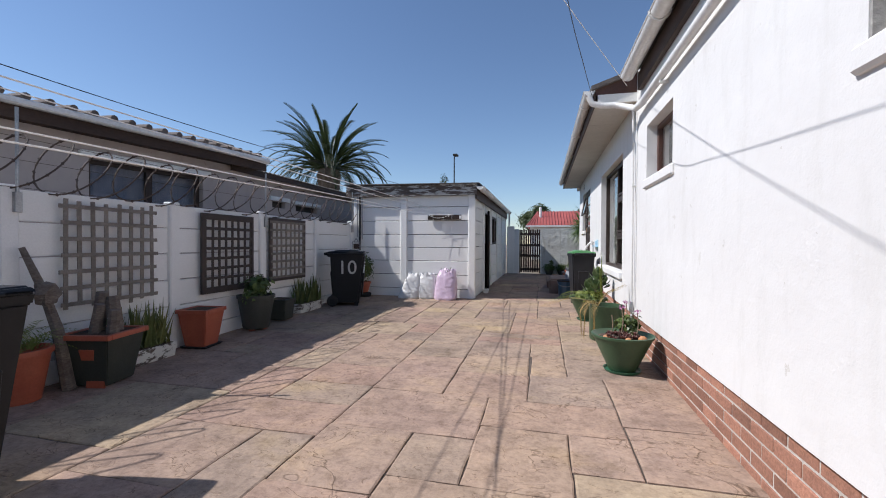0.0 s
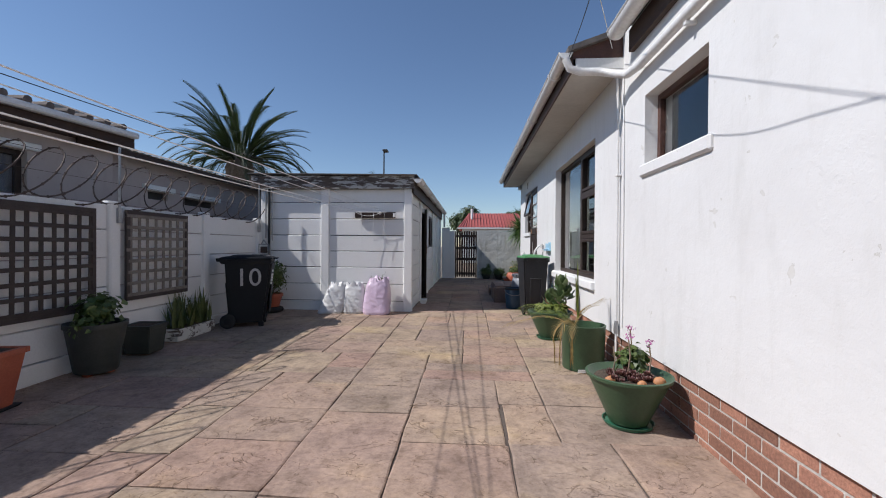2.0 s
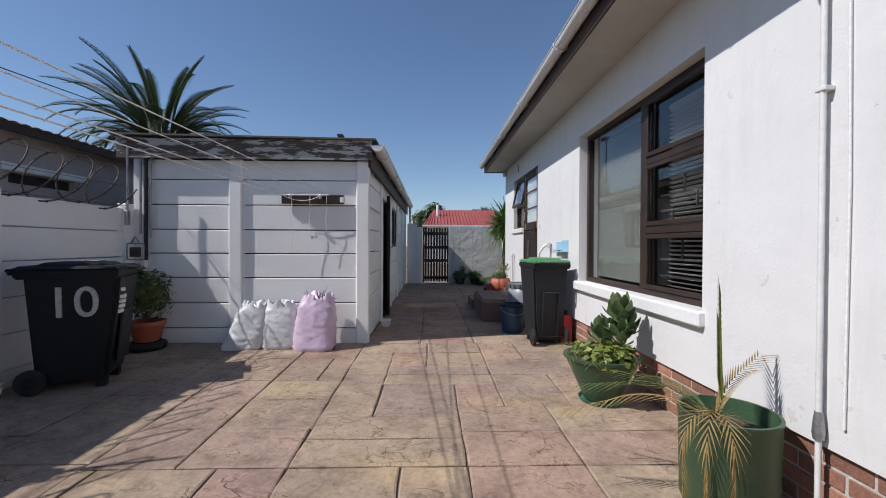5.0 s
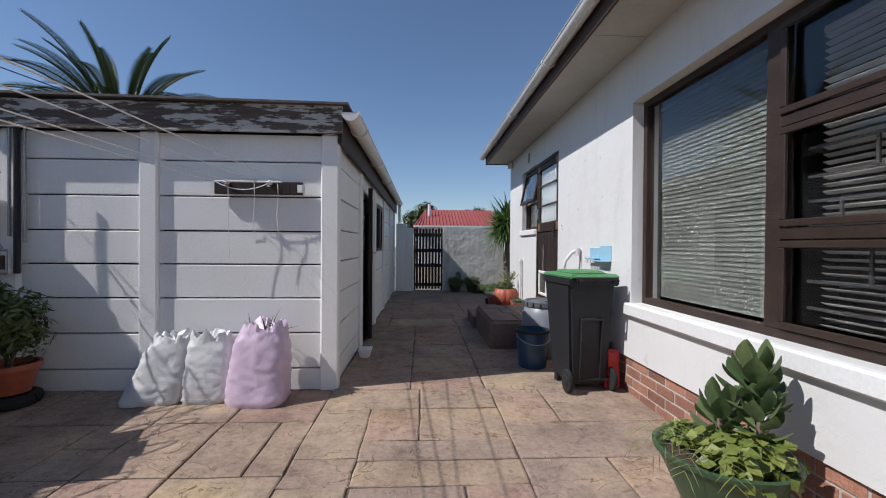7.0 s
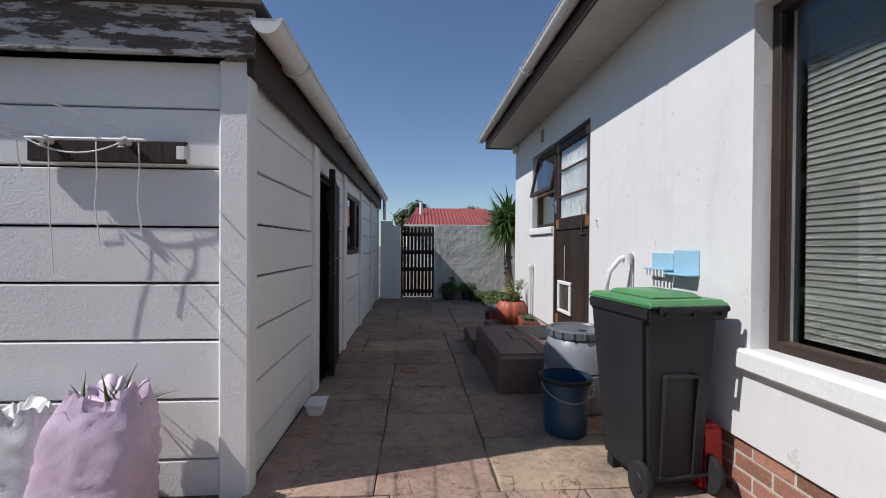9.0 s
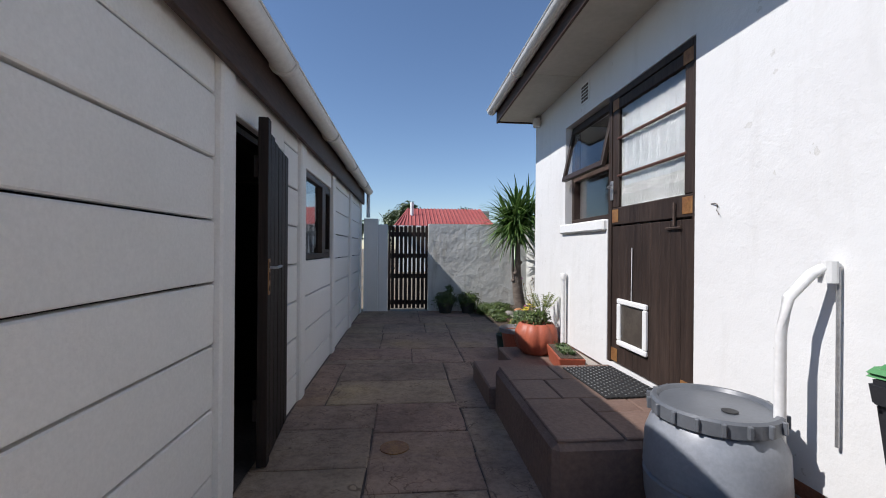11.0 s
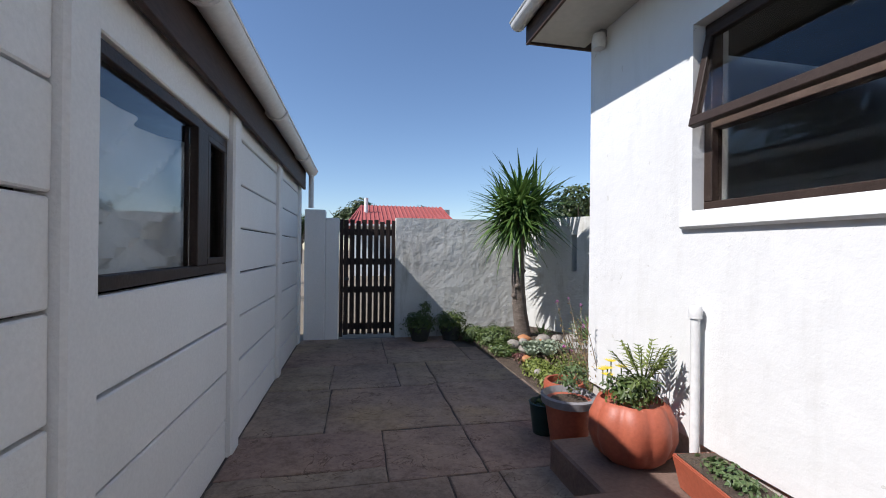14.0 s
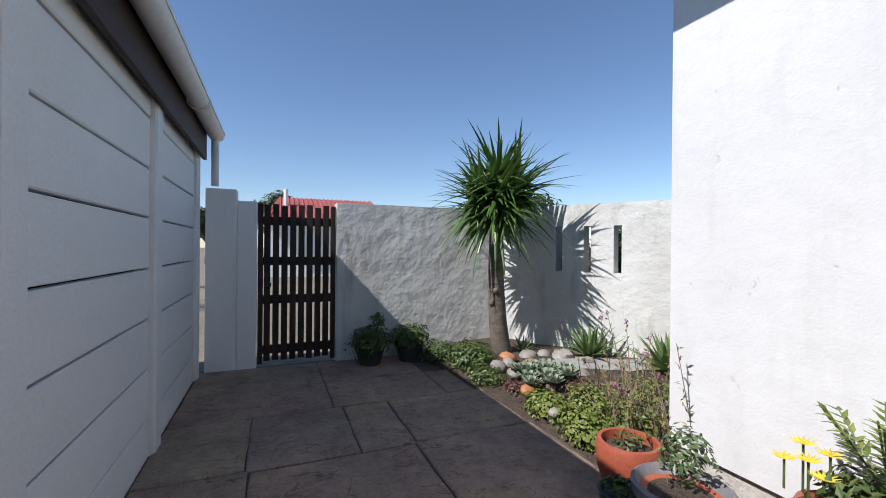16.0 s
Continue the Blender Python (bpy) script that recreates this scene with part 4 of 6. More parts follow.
M["bark"] = surface("bark", (0.16, 0.125, 0.10), (0.27, 0.22, 0.18), 0.9, 8, 40, 0.45, 0.8, stretch=(1, 1, 2.5), dist=0.02)
M["stem"] = surface("dry_stem", (0.20, 0.14, 0.09), (0.30, 0.22, 0.15), 0.85, 9, 60, 0.3, 0.3)
M["stone"] = surface("pale_stone", (0.24, 0.21, 0.18), (0.42, 0.385, 0.34), 0.85, 7, 45, 0.3, 0.5)
M["orange_stone"] = surface("orange_stone", (0.42, 0.17, 0.07), (0.52, 0.25, 0.11), 0.6, 12, 60, 0.2, 0.2)


def blade(bm, base, heading, rise, length, width, droop=0.4, seg=5, fold=0.25, tip=0.05):
    """A tapering leaf: heading round z and rise above the level in radians, bending down by droop along its length."""
    p = Vector(base)
    side = Vector((-math.sin(heading), math.cos(heading), 0))
    prev = None
    for i in range(seg + 1):
        t = i / seg
        a = rise - droop * t
        d = Vector((math.cos(heading) * math.cos(a), math.sin(heading) * math.cos(a), math.sin(a)))
        up = side.cross(d).normalized()
        w = width * (max(tip, (1 - t) ** 0.7) if t > 0.4 else 0.55 + 0.45 * min(1, t / 0.4) ** 0.5)
        cur = (bm.verts.new(p - side * w / 2 - up * fold * w * -1), bm.verts.new(p), bm.verts.new(p + side * w / 2 + up * fold * w))
        if prev:
            bm.faces.new((prev[0], prev[1], cur[1], cur[0]))
            bm.faces.new((prev[1], prev[2], cur[2], cur[1]))
        prev = cur
        p = p + d * (length / seg)


def leaflet(bm, at, normal, along, length, width):
    """A small oval leaf of two folded halves."""
    n, a = Vector(normal).normalized(), Vector(along)
    a = (a - n * a.dot(n)).normalized()
    s = n.cross(a)
    p = Vector(at)
    v = [bm.verts.new(p), bm.verts.new(p + a * length * 0.45 + s * width / 2 + n * width * 0.15), bm.verts.new(p + a * length), bm.verts.new(p + a * length * 0.45 - s * width / 2 + n * width * 0.15)]
    bm.faces.new((v[0], v[1], v[2]))
    bm.faces.new((v[0], v[2], v[3]))


def paddle(bm, base, heading, rise, length, width, cup=0.25):
    """A broad fleshy leaf, widest beyond its middle, cupped along the midrib."""
    p = Vector(base)
    side = Vector((-math.sin(heading), math.cos(heading), 0))
    prev = None
    for i, w in enumerate((0.25, 0.5, 0.85, 1.0, 0.92, 0.6, 0.12)):
        a = rise + 0.25 * (i / 6) ** 2
        d = Vector((math.cos(heading) * math.cos(a), math.sin(heading) * math.cos(a), math.sin(a)))
        up = side.cross(d).normalized() * -1
        h = width * w / 2
        cur = [bm.verts.new(p + side * h * k - up * cup * h * k * k) for k in (-1, -0.5, 0, 0.5, 1)]
        if prev:
            for k in range(4):
                bm.faces.new((prev[k], prev[k + 1], cur[k + 1], cur[k]))
        prev = cur
        p = p + d * (length / 6)


def rnd_dir(up=0.0):
    a, z = random.uniform(0, 2 * math.pi), random.uniform(-1, 1)
    r = math.sqrt(1 - z * z)
    return Vector((r * math.cos(a), r * math.sin(a), z + up)).normalized()


def clump(bm, centre, radii, count, length, width, up=0.4):
    """Small leaves filling a lump, thinner at its uneven rim."""
    for _ in range(count):
        d = rnd_dir(0.25)
        k = random.uniform(0.45, 1.0) * (0.8 + 0.35 * noise.noise(d * 2.3 + Vector(centre) * 3))
        p = Vector(centre) + Vector((d.x * radii[0], d.y * radii[1], d.z * radii[2])) * k
        leaflet(bm, p, (d + Vector((0, 0, up)) + rnd_dir() * 0.5), rnd_dir(), length * random.uniform(0.7, 1.2), width * random.uniform(0.7, 1.2))


def rosette(bm, at, r, rows=3, width=None, rise0=1.3):
    """A rosette of fleshy leaves."""
    for row in range(rows):
        n = 5 + 2 * row
        for i in range(n):
            h = 2 * math.pi * (i + 0.5 * row) / n + random.uniform(-0.15, 0.15)
            blade(bm, at, h, rise0 - row * 0.42, r * (0.55 + 0.22 * row), (width or r * 0.5), -0.25, 3, 0.12, 0.35)


def pot_round(parent, profile, material, seg=32, name="pot", wob=None):
    return part(name, lathe(B(), profile, seg, wob=wob), material, parent, smooth=True)


def soil_disc(parent, r, z, material="soil"):
    bm = B()
    lathe(bm, [(r, z - 0.01), (r * 0.7, z + 0.008), (r * 0.35, z), (0, z + 0.012)], 18)
    return part("soil", bm, material, parent, smooth=True)


# ---- east side: pots, downpipe, bins ----
random.seed(21)


def cone_pot(name, x, y, label, R=0.28, H=0.35):
    t = thing(name, (x, y, gz(y)), label, "plant pot")
    pot_round(t, [(0.0, 0.02), (0.125, 0.02), (0.13, 0.03), (R - 0.012, H - 0.02), (R, H - 0.02), (R + 0.004, H), (R - 0.012, H + 0.004), (R - 0.02, H - 0.005), (0.19, H - 0.06), (0, H - 0.065)], "green_pot")
    pot_round(t, [(0, 0.0), (0.155, 0.0), (0.17, 0.025), (0.163, 0.025), (0.15, 0.008), (0, 0.008)], surface("saucer_green", (0.03, 0.13, 0.075), (0.045, 0.16, 0.09), 0.4, 4, 60, 0.2, 0.05), name="saucer")
    soil_disc(t, R - 0.03, H - 0.03)
    return t


p1 = cone_pot("plant_pot", 0.93, 4.22, "green conical pot of mixed succulents on a green saucer")
bm = B()
for _ in range(26):
    rosette(bm, (random.uniform(-0.15, 0.02), random.uniform(-0.15, 0.03), 0.31 + random.uniform(0, 0.05)), 0.045, 2)
part("red_succulent", bm, "red_succ", p1)
bm = B()
for _ in range(16):
    rosette(bm, (random.uniform(0.03, 0.14), random.uniform(-0.16, -0.02), 0.31 + random.uniform(0, 0.05)), 0.045, 2)
part("purple_succulent", bm, "red_succ", p1)
bm = B()
clump(bm, (0.06, 0.08, 0.42), (0.14, 0.10, 0.13), 170, 0.06, 0.05, 0.7)
part("leafy_succulent", bm, "bush", p1)
bm = B()
for dx, dy, h in ((-0.02, -0.03, 0.30), (0.11, -0.05, 0.26), (-0.10, 0.03, 0.22), (0.04, 0.10, 0.33)):
    tube(bm, [(dx, dy, 0.30), (dx + 0.02, dy, 0.30 + h * 0.6), (dx + 0.01, dy + 0.01, 0.30 + h)], 0.005, 5)
part("flower_stem", bm, "stem", p1)
for dx, dy, h in ((-0.02, -0.03, 0.30), (0.11, -0.05, 0.26), (0.04, 0.10, 0.33)):
    bm = B()
    clump(bm, (dx + 0.01, dy, 0.31 + h), (0.045, 0.045, 0.025), 26, 0.018, 0.014)
    part("flower", bm, "pink", p1)
for dx, dy, s in ((-0.16, -0.11, 0.035), (0.15, -0.13, 0.042), (0.02, -0.18, 0.03)):
    bm = B()
    bmesh.ops.create_icosphere(bm, subdivisions=2, radius=s, matrix=pose(dx, dy, 0.325, 20, 30, 0) @ Matrix.Diagonal((1, 0.8, 1.1, 1)))
    part("stone", bm, "orange_stone", p1, "smooth orange stone", smooth=True)

p2 = thing("plant_pot", (0.965, 5.50, gz(5.5)), "large green drum pot with a half-dry young palm", "plant pot")
pot_round(p2, [(0, 0), (0.195, 0), (0.20, 0.012), (0.208, 0.41), (0.212, 0.415), (0.212, 0.43), (0.198, 0.43), (0.192, 0.34), (0, 0.335)], "green_pot", 40)
soil_disc(p2, 0.19, 0.345)
part("chip", box(B(), (-0.10, -0.203, 0.0), (0.06, -0.198, 0.03), 0.002), "white_paint", p2, "white worn patch at the base")
bm = B()
for h, rise, L in ((2.6, 1.55, 0.66), (3.6, 1.50, 0.50)):
    for k in range(16):
        t = k / 16
        base = Vector((-0.05, -0.04, 0.34)) + Vector((math.cos(h) * math.cos(rise), math.sin(h) * math.cos(rise), math.sin(rise))) * L * (0.25 + 0.75 * t)
        for sd in (-1, 1):
            blade(bm, base, h + sd * 0.3, rise - 0.10, 0.17 * (1 - 0.4 * t), 0.012, 0.1, 3)
part("frond", bm, "lime", p2)
for h, rise, L, bend, mat in ((4.0, 1.1, 0.46, 2.6, "dry_leaf"), (3.6, 1.0, 0.42, 2.6, "dry_leaf"), (4.4, 1.05, 0.40, 2.6, "dry_leaf"), (0.4, 1.3, 0.34, 0.9, "dry_leaf"),
                              (2.5, 0.85, 0.50, 1.1, "bush"), (2.9, 0.7, 0.52, 1.0, "dry_leaf"), (2.1, 0.9, 0.42, 1.0, "bush")):
    bm = B()
    p = Vector((-0.11, -0.07, 0.40))
    for k in range(18):
        a = rise - bend * min(1.0, k / 11)
        p = p + Vector((math.cos(h) * math.cos(a), math.sin(h) * math.cos(a), math.sin(a))) * L / 14
        for sd in (-1, 1):
            blade(bm, p, h + sd * 0.5, a - 0.2, 0.13, 0.008, 0.3, 3)
    part("dry_frond" if mat == "dry_leaf" else "frond", bm, mat, p2, "yellowed drooping palm frond" if mat == "dry_leaf" else "")

p3 = cone_pot("plant_pot", 0.87, 6.74, "green conical pot of lime succulents and a jade rosette")
bm = B()
clump(bm, (0.03, -0.09, 0.355), (0.27, 0.22, 0.13), 430, 0.066, 0.058, 0.7)
clump(bm, (-0.10, 0.12, 0.36), (0.12, 0.10, 0.09), 90, 0.05, 0.035, 0.9)
part("trailing_succulent", bm, "lime", p3)
bm = B()
heads = (((0.14, 0.00, 0.60), 0.15, 5), ((0.22, 0.07, 0.55), 0.13, 4), ((0.02, 0.05, 0.46), 0.13, 4), ((0.10, -0.08, 0.50), 0.12, 4))
for c, size, turns in heads:
    for row in range(turns):
        for i in range(4):
            a = 2 * math.pi * (i + 0.5 * row) / 4 + random.uniform(-0.25, 0.25)
            root = Vector(c) + Vector((0.015 * math.cos(a), 0.015 * math.sin(a), 0.035 * (turns - 1 - row) - 0.06))
            paddle(bm, root, a, 1.25 - row * 0.26, size * random.uniform(0.8, 1.1), size * 0.62)
part("paddle_succulent", bm, "succulent", p3, smooth=True)
for c, size, turns in heads:
    bm = tube(B(), [(0.09 + 0.2 * (c[0] - 0.09), 0.02 + 0.2 * (c[1] - 0.02), 0.29), (c[0], c[1], c[2] - 0.10), (c[0], c[1], c[2] + 0.05)], 0.012, 7)
    part("stem", bm, "stem", p3)
bm = B()
for h in (2.6, 3.0, 3.4, 3.8, 4.3):
    p = Vector((-0.06, -0.02, 0.36))
    for s in range(10):
        a = 0.6 - 1.2 * s / 10
        p = p + Vector((math.cos(h) * math.cos(a), math.sin(h) * math.cos(a), math.sin(a))) * 0.035
        for sd in (-1, 1):
            blade(bm, p, h + sd * 0.8, a, 0.10, 0.006, 0.5, 2)
part("fern_frond", bm, "lime", p3)

# downpipe and pipes on the house
dp = thing("downpipe", (HX - 0.03, 5.30, 0.0), "thin white downpipe with a steel joint down the house wall", "pipe")
part("pipe", tube(B(), [(0, 0, gz(5.3)), (0, 0, 1.2), (0.0, 0, 2.55), (-0.01, 0.03, 2.9)], 0.012, 10), "gutter", dp, smooth=True)
part("joint", lathe(B(), [(0.0, 0.42), (0.020, 0.42), (0.024, 0.45), (0.020, 0.5), (0.015, 0.54), (0, 0.54)], 12), "steel", dp, smooth=True)
part("clip", box(B(), (-0.016, -0.025, 1.9), (0.03, 0.025, 1.92), 0.003), "gutter", dp)
cp = thing("wall_cable", (HX - 0.01, 5.21, 0.5), "thin pale cable clipped to the house wall", "cable")
part("cable", tube(B(), [(0, 0, 0), (0, -0.01, 1.0), (0, 0, 1.9), (0, 0.02, 2.38)], 0.006, 6), "cord", cp)
op = thing("overflow_pipe", (0, 0, 0), "white plastic pipe along the wall up to the eave", "pipe")
part("pipe", tube(B(), [(HX - 0.06, -3.0, 2.69), (HX - 0.06, 4.75, 2.71), (HX - 0.08, 4.95, 2.72), (HX - 0.14, 5.08, 2.78), (HX - 0.25, 5.18, 2.84), (EX + 0.05, 5.2, 2.85), (EX - 0.05, 5.2, 2.88), (EX - 0.09, 5.2, 2.97)], 0.036, 12), "gutter", op, smooth=True)
for y in (0.5, 2.4, 4.0):
    part("bracket", box(B(), (HX - 0.075, y - 0.015, 2.64), (HX, y + 0.015, 2.665), 0.003), "gutter", op)
wp = thing("stub_pipe", (HX - 0.045, 11.98, 0.40), "short white standpipe beside the back door", "pipe")
part("pipe", tube(B(), [(0, 0, -0.3), (0, 0, 0.62)], 0.022, 10), "gutter", wp, smooth=True)
part("cap", lathe(B(), [(0, 0.62), (0.03, 0.62), (0.033, 0.66), (0.026, 0.68), (0, 0.68)], 12), "gutter", wp, smooth=True)
el = thing("waste_pipe", (HX, 9.39, 0.9), "white bent waste pipe coming out of the wall", "pipe")
part("pipe", tube(B(), [(0.02, 0, 0.36), (-0.05, 0, 0.36), (-0.10, 0.01, 0.33), (-0.16, 0.04, 0.24), (-0.18, 0.05, 0.10), (-0.18, 0.05, -0.6)], 0.02, 10), "gutter", el, smooth=True)
part("collar", lathe(B(), [(0, 0.30), (0.03, 0.30), (0.03, 0.38), (0, 0.38)], 12, (-0.04, 0, 0)), "gutter", el)
part("rod", tube(B(), [(-0.02, -0.02, 0.36), (-0.02, -0.02, -0.3)], 0.007, 6), "steel", el)

M["blue"] = surface("pale_blue_plastic", (0.30, 0.52, 0.66), (0.36, 0.58, 0.71), 0.35, 5, 60, 0.1, 0.05)
rack = thing("soap_rack", (HX, 8.89, 1.16), "pale blue plastic soap rack on the wall", "rack")
part("back_plate", box(B(), (-0.008, -0.23, 0.0), (0.0, 0.0, 0.15), 0.003), "blue", rack)
part("tray", box(B(), (-0.08, -0.23, 0.0), (-0.008, 0.0, 0.01), 0.002), "blue", rack)
part("back_plate", box(B(), (-0.012, 0.0, 0.02), (0.0, 0.23, 0.13), 0.003), "blue", rack)
part("holder", box(B(), (-0.07, 0.0, 0.02), (-0.012, 0.23, 0.03), 0.002), "blue", rack)
for i in range(6):
    part("tooth", box(B(), (-0.07, 0.01 + i * 0.038, -0.02), (-0.058, 0.025 + i * 0.038, 0.02), 0.001), "white_paint", rack)
hook = thing("wall_hook", (HX, 10.0, 1.53), "thin bent wire hook on the wall", "hook")
part("wire", tube(B(), [(0, 0.04, 0.03), (-0.012, 0.0, 0.03), (-0.012, -0.02, 0.02), (-0.012, -0.015, -0.01), (-0.012, -0.03, -0.03)], 0.0025, 5), "rust", hook)

vent = thing("air_vent", (HX, 11.60, 2.72), "white louvred air brick under the eave", "vent")
part("frame", box(B(), (-0.008, -0.08, -0.09), (0.0, 0.08, 0.09), 0.002), "white_paint", vent)
for i in range(3):
    for j in range(5):
        part("slot", box(B(), (-0.0105, -0.066 + i * 0.047, -0.075 + j * 0.031), (-0.0078, -0.028 + i * 0.047, -0.055 + j * 0.031)), "fascia", vent)
eye = thing("flood_light", (HX, 12.85, 2.82), "small weathered lamp under the eave corner", "lamp")
part("body", lathe(B(), [(0, -0.05), (0.04, -0.05), (0.05, 0.0), (0.04, 0.05), (0, 0.05)], 12, (-0.05, 0, 0)), "gutter", eye, smooth=True)
part("bracket", box(B(), (-0.05, -0.02, 0.03), (0.0, 0.02, 0.08), 0.003), "steel", eye)


def wheelie_bin(name, at, rz, body_mat, lid_mat, label, hinge_gap=0.0):
    """Two-wheeled bin; its front looks along local -y, wheels behind."""
    t = thing(name, at, label, "wheelie bin", rz=rz)
    bm = frustum(B(), 0.44, 0.46, 0.56, 0.62, 0.06, 0.93, 0.03, (0, -0.03))
    body = part("body", bm, body_mat, t, smooth=True)
    part("front_panel", box(B(), (-0.15, -0.30, 0.20), (0.15, -0.28, 0.64), 0.01, Matrix.Rotation(0.09, 4, "X") @ Matrix.Translation((0, 0.03, 0))), body_mat, body)
    part("rim", frustum(B(), 0.585, 0.65, 0.60, 0.67, 0.90, 0.965, 0.012, (0, 0)), body_mat, t, smooth=True)
    bm = frustum(B(), 0.60, 0.70, 0.56, 0.64, 0.968, 1.0, 0.012, (0, 0))
    frustum(bm, 0.40, 0.46, 0.34, 0.38, 1.001, 1.025, 0.008)
    lid = part("lid", bm, lid_mat, t, smooth=True)
    part("lid_lip", box(B(), (-0.10, -0.40, 0.965), (0.10, -0.34, 0.985), 0.006), lid_mat, lid)
    part("hinge_bar", tube(B(), [(-0.24, 0.375, 0.965), (0.24, 0.375, 0.965)], 0.016, 8), body_mat, t)
    for x in (-0.2, 0.0, 0.2):
        part("handle_bracket", box(B(), (x - 0.02, 0.31, 0.93), (x + 0.02, 0.39, 0.975), 0.006), body_mat, t)
    for sx in (-1, 1):
        bm = B()
        lathe(bm, [(0, -0.025), (0.06, -0.025), (0.095, -0.022), (0.10, -0.01), (0.10, 0.01), (0.095, 0.022), (0.06, 0.025), (0, 0.025)], 24)
        bmesh.ops.transform(bm, matrix=pose(sx * 0.265, 0.235, 0.10, 0, 90, 0), verts=bm.verts[:])
        wh = part("wheel", bm, "rubber", t, smooth=True)
        bm = B()
        lathe(bm, [(0.055, -0.004), (0.05, 0.006), (0.02, 0.01), (0, 0.01)], 16)
        bmesh.ops.transform(bm, matrix=pose(sx * 0.2905, 0.235, 0.10, 0, 90 * sx, 0), verts=bm.verts[:])
        part("hub", bm, body_mat, wh, smooth=True)
    part("axle", tube(B(), [(-0.25, 0.235, 0.10), (0.25, 0.235, 0.10)], 0.012, 8), "rubber", t)
    tip = Matrix.Rotation(-0.09, 4, "X")
    for x in (-0.13, 0.11):
        part("rib", box(B(), (x, 0.17, 0.10), (x + 0.02, 0.236, 0.64), 0.006, tip), body_mat, body)
    part("rib", box(B(), (-0.13, 0.17, 0.63), (0.13, 0.236, 0.65), 0.006, tip), body_mat, body)
    for sx in (-1, 1):
        part("foot", box(B(), (sx * 0.16 - 0.04, -0.22, 0.0), (sx * 0.16 + 0.04, -0.15, 0.07), 0.008), body_mat, t)
    return t


def text_on(parent, name, body, size, m, material, depth=0.0015):
    cu = bpy.data.curves.new(name, "FONT")
    cu.body, cu.size, cu.extrude, cu.align_x, cu.align_y = body, size, depth, "CENTER", "CENTER"
    tmp = bpy.data.objects.new(name, cu)
    scene.collection.objects.link(tmp)
    bpy.context.view_layer.update()
    me = bpy.data.meshes.new_from_object(tmp)
    bpy.data.objects.remove(tmp)
    me.materials.append(M[material])
    ob = new(name, me)
    ob.parent = parent
    ob.matrix_basis = m
    return ob


# green-lidded bin stands side on: its wheels towards the camera's start
wheelie_bin("wheelie_bin", (0.92, 8.58, gz(8.6)), 187, "bin_grey", "bin_green", "charcoal wheelie bin with green lid beside the house wall").scale = (0.75, 0.80, 0.99)

bar = thing("plastic_barrel", (0.92, 9.60, 0.08), "grey plastic barrel with ribbed screw lid", "barrel")
M["barrel"] = surface("grey_barrel_plastic", (0.20, 0.215, 0.24), (0.27, 0.285, 0.31), 0.4, 4, 60, 0.15, 0.06)
M["barrel_lid"] = surface("dark_grey_lid", (0.10, 0.108, 0.12), (0.14, 0.15, 0.165), 0.4, 4, 60, 0.15, 0.06)
part("body", lathe(B(), [(0, 0), (0.215, 0), (0.225, 0.02), (0.255, 0.20), (0.262, 0.30), (0.25, 0.31), (0.262, 0.32), (0.255, 0.46), (0.225, 0.54), (0.205, 0.56), (0.205, 0.60), (0, 0.60)], 36), "barrel", bar, smooth=True)
part("lid", lathe(B(), [(0.225, 0.55), (0.235, 0.555), (0.235, 0.605), (0.225, 0.615), (0.21, 0.615), (0.20, 0.60), (0, 0.605)], 36), "barrel_lid", bar, smooth=True)
for i in range(18):
    a = 2 * math.pi * i / 18
    part("lug", box(B(), (-0.012, -0.008, 0.56), (0.012, 0.008, 0.608), 0.003, Matrix.Translation((0.238 * math.cos(a), 0.238 * math.sin(a), 0)) @ Matrix.Rotation(a, 4, "Z")), "barrel_lid", bar)
part("bung_hole", lathe(B(), [(0, 0.6065), (0.03, 0.6065), (0.03, 0.608), (0, 0.608)], 14, (0.0, -0.09, 0)), "cable", bar)
bk = thing("bucket", (0.66, 9.16, 0.08), "dark blue plastic bucket with a black rim", "bucket")
M["bucket"] = surface("dark_blue_plastic", (0.015, 0.055, 0.11), (0.022, 0.075, 0.14), 0.4, 4, 60, 0.2, 0.05)
part("pail", lathe(B(), [(0, 0.0), (0.135, 0.0), (0.14, 0.01), (0.165, 0.37), (0.158, 0.37), (0.13, 0.03), (0, 0.03)], 32), "bucket", bk, smooth=True)
part("rim", lathe(B(), [(0.163, 0.345), (0.176, 0.35), (0.176, 0.375), (0.16, 0.38), (0.156, 0.37)], 32), "rubber", bk, smooth=True)
part("handle", tube(B(), [(0.172 * math.cos(a), -0.172 * abs(math.sin(a)) * 0.9 - 0.03, 0.34 - 0.09 * math.sin(a)) for a in [math.pi * k / 12 for k in range(13)]], 0.004, 6), "steel", bk)
rc = thing("red_can", (1.16, 8.52, gz(8.5)), "red plastic can tucked behind the wheelie bin", "can")
part("body", frustum(B(), 0.13, 0.20, 0.12, 0.18, 0, 0.34, 0.02), surface("red_plastic", (0.40, 0.02, 0.025), (0.48, 0.03, 0.03), 0.4, 4, 60, 0.15, 0.05), rc, smooth=True)
part("cap", lathe(B(), [(0.03, 0.34), (0.03, 0.39), (0, 0.39)], 12), "rubber", rc)

# door mat, bowl
mat_t = thing("door_mat", (1.03, 10.70, 0.424), "black woven rubber door mat with pale studs", "mat", rz=2)
for i in range(12):
    part("strip", box(B(), (-0.195 + i * 0.0325, -0.32, 0.0), (-0.168 + i * 0.0325, 0.32, 0.012), 0.003), "rubber", mat_t)
bm = B()
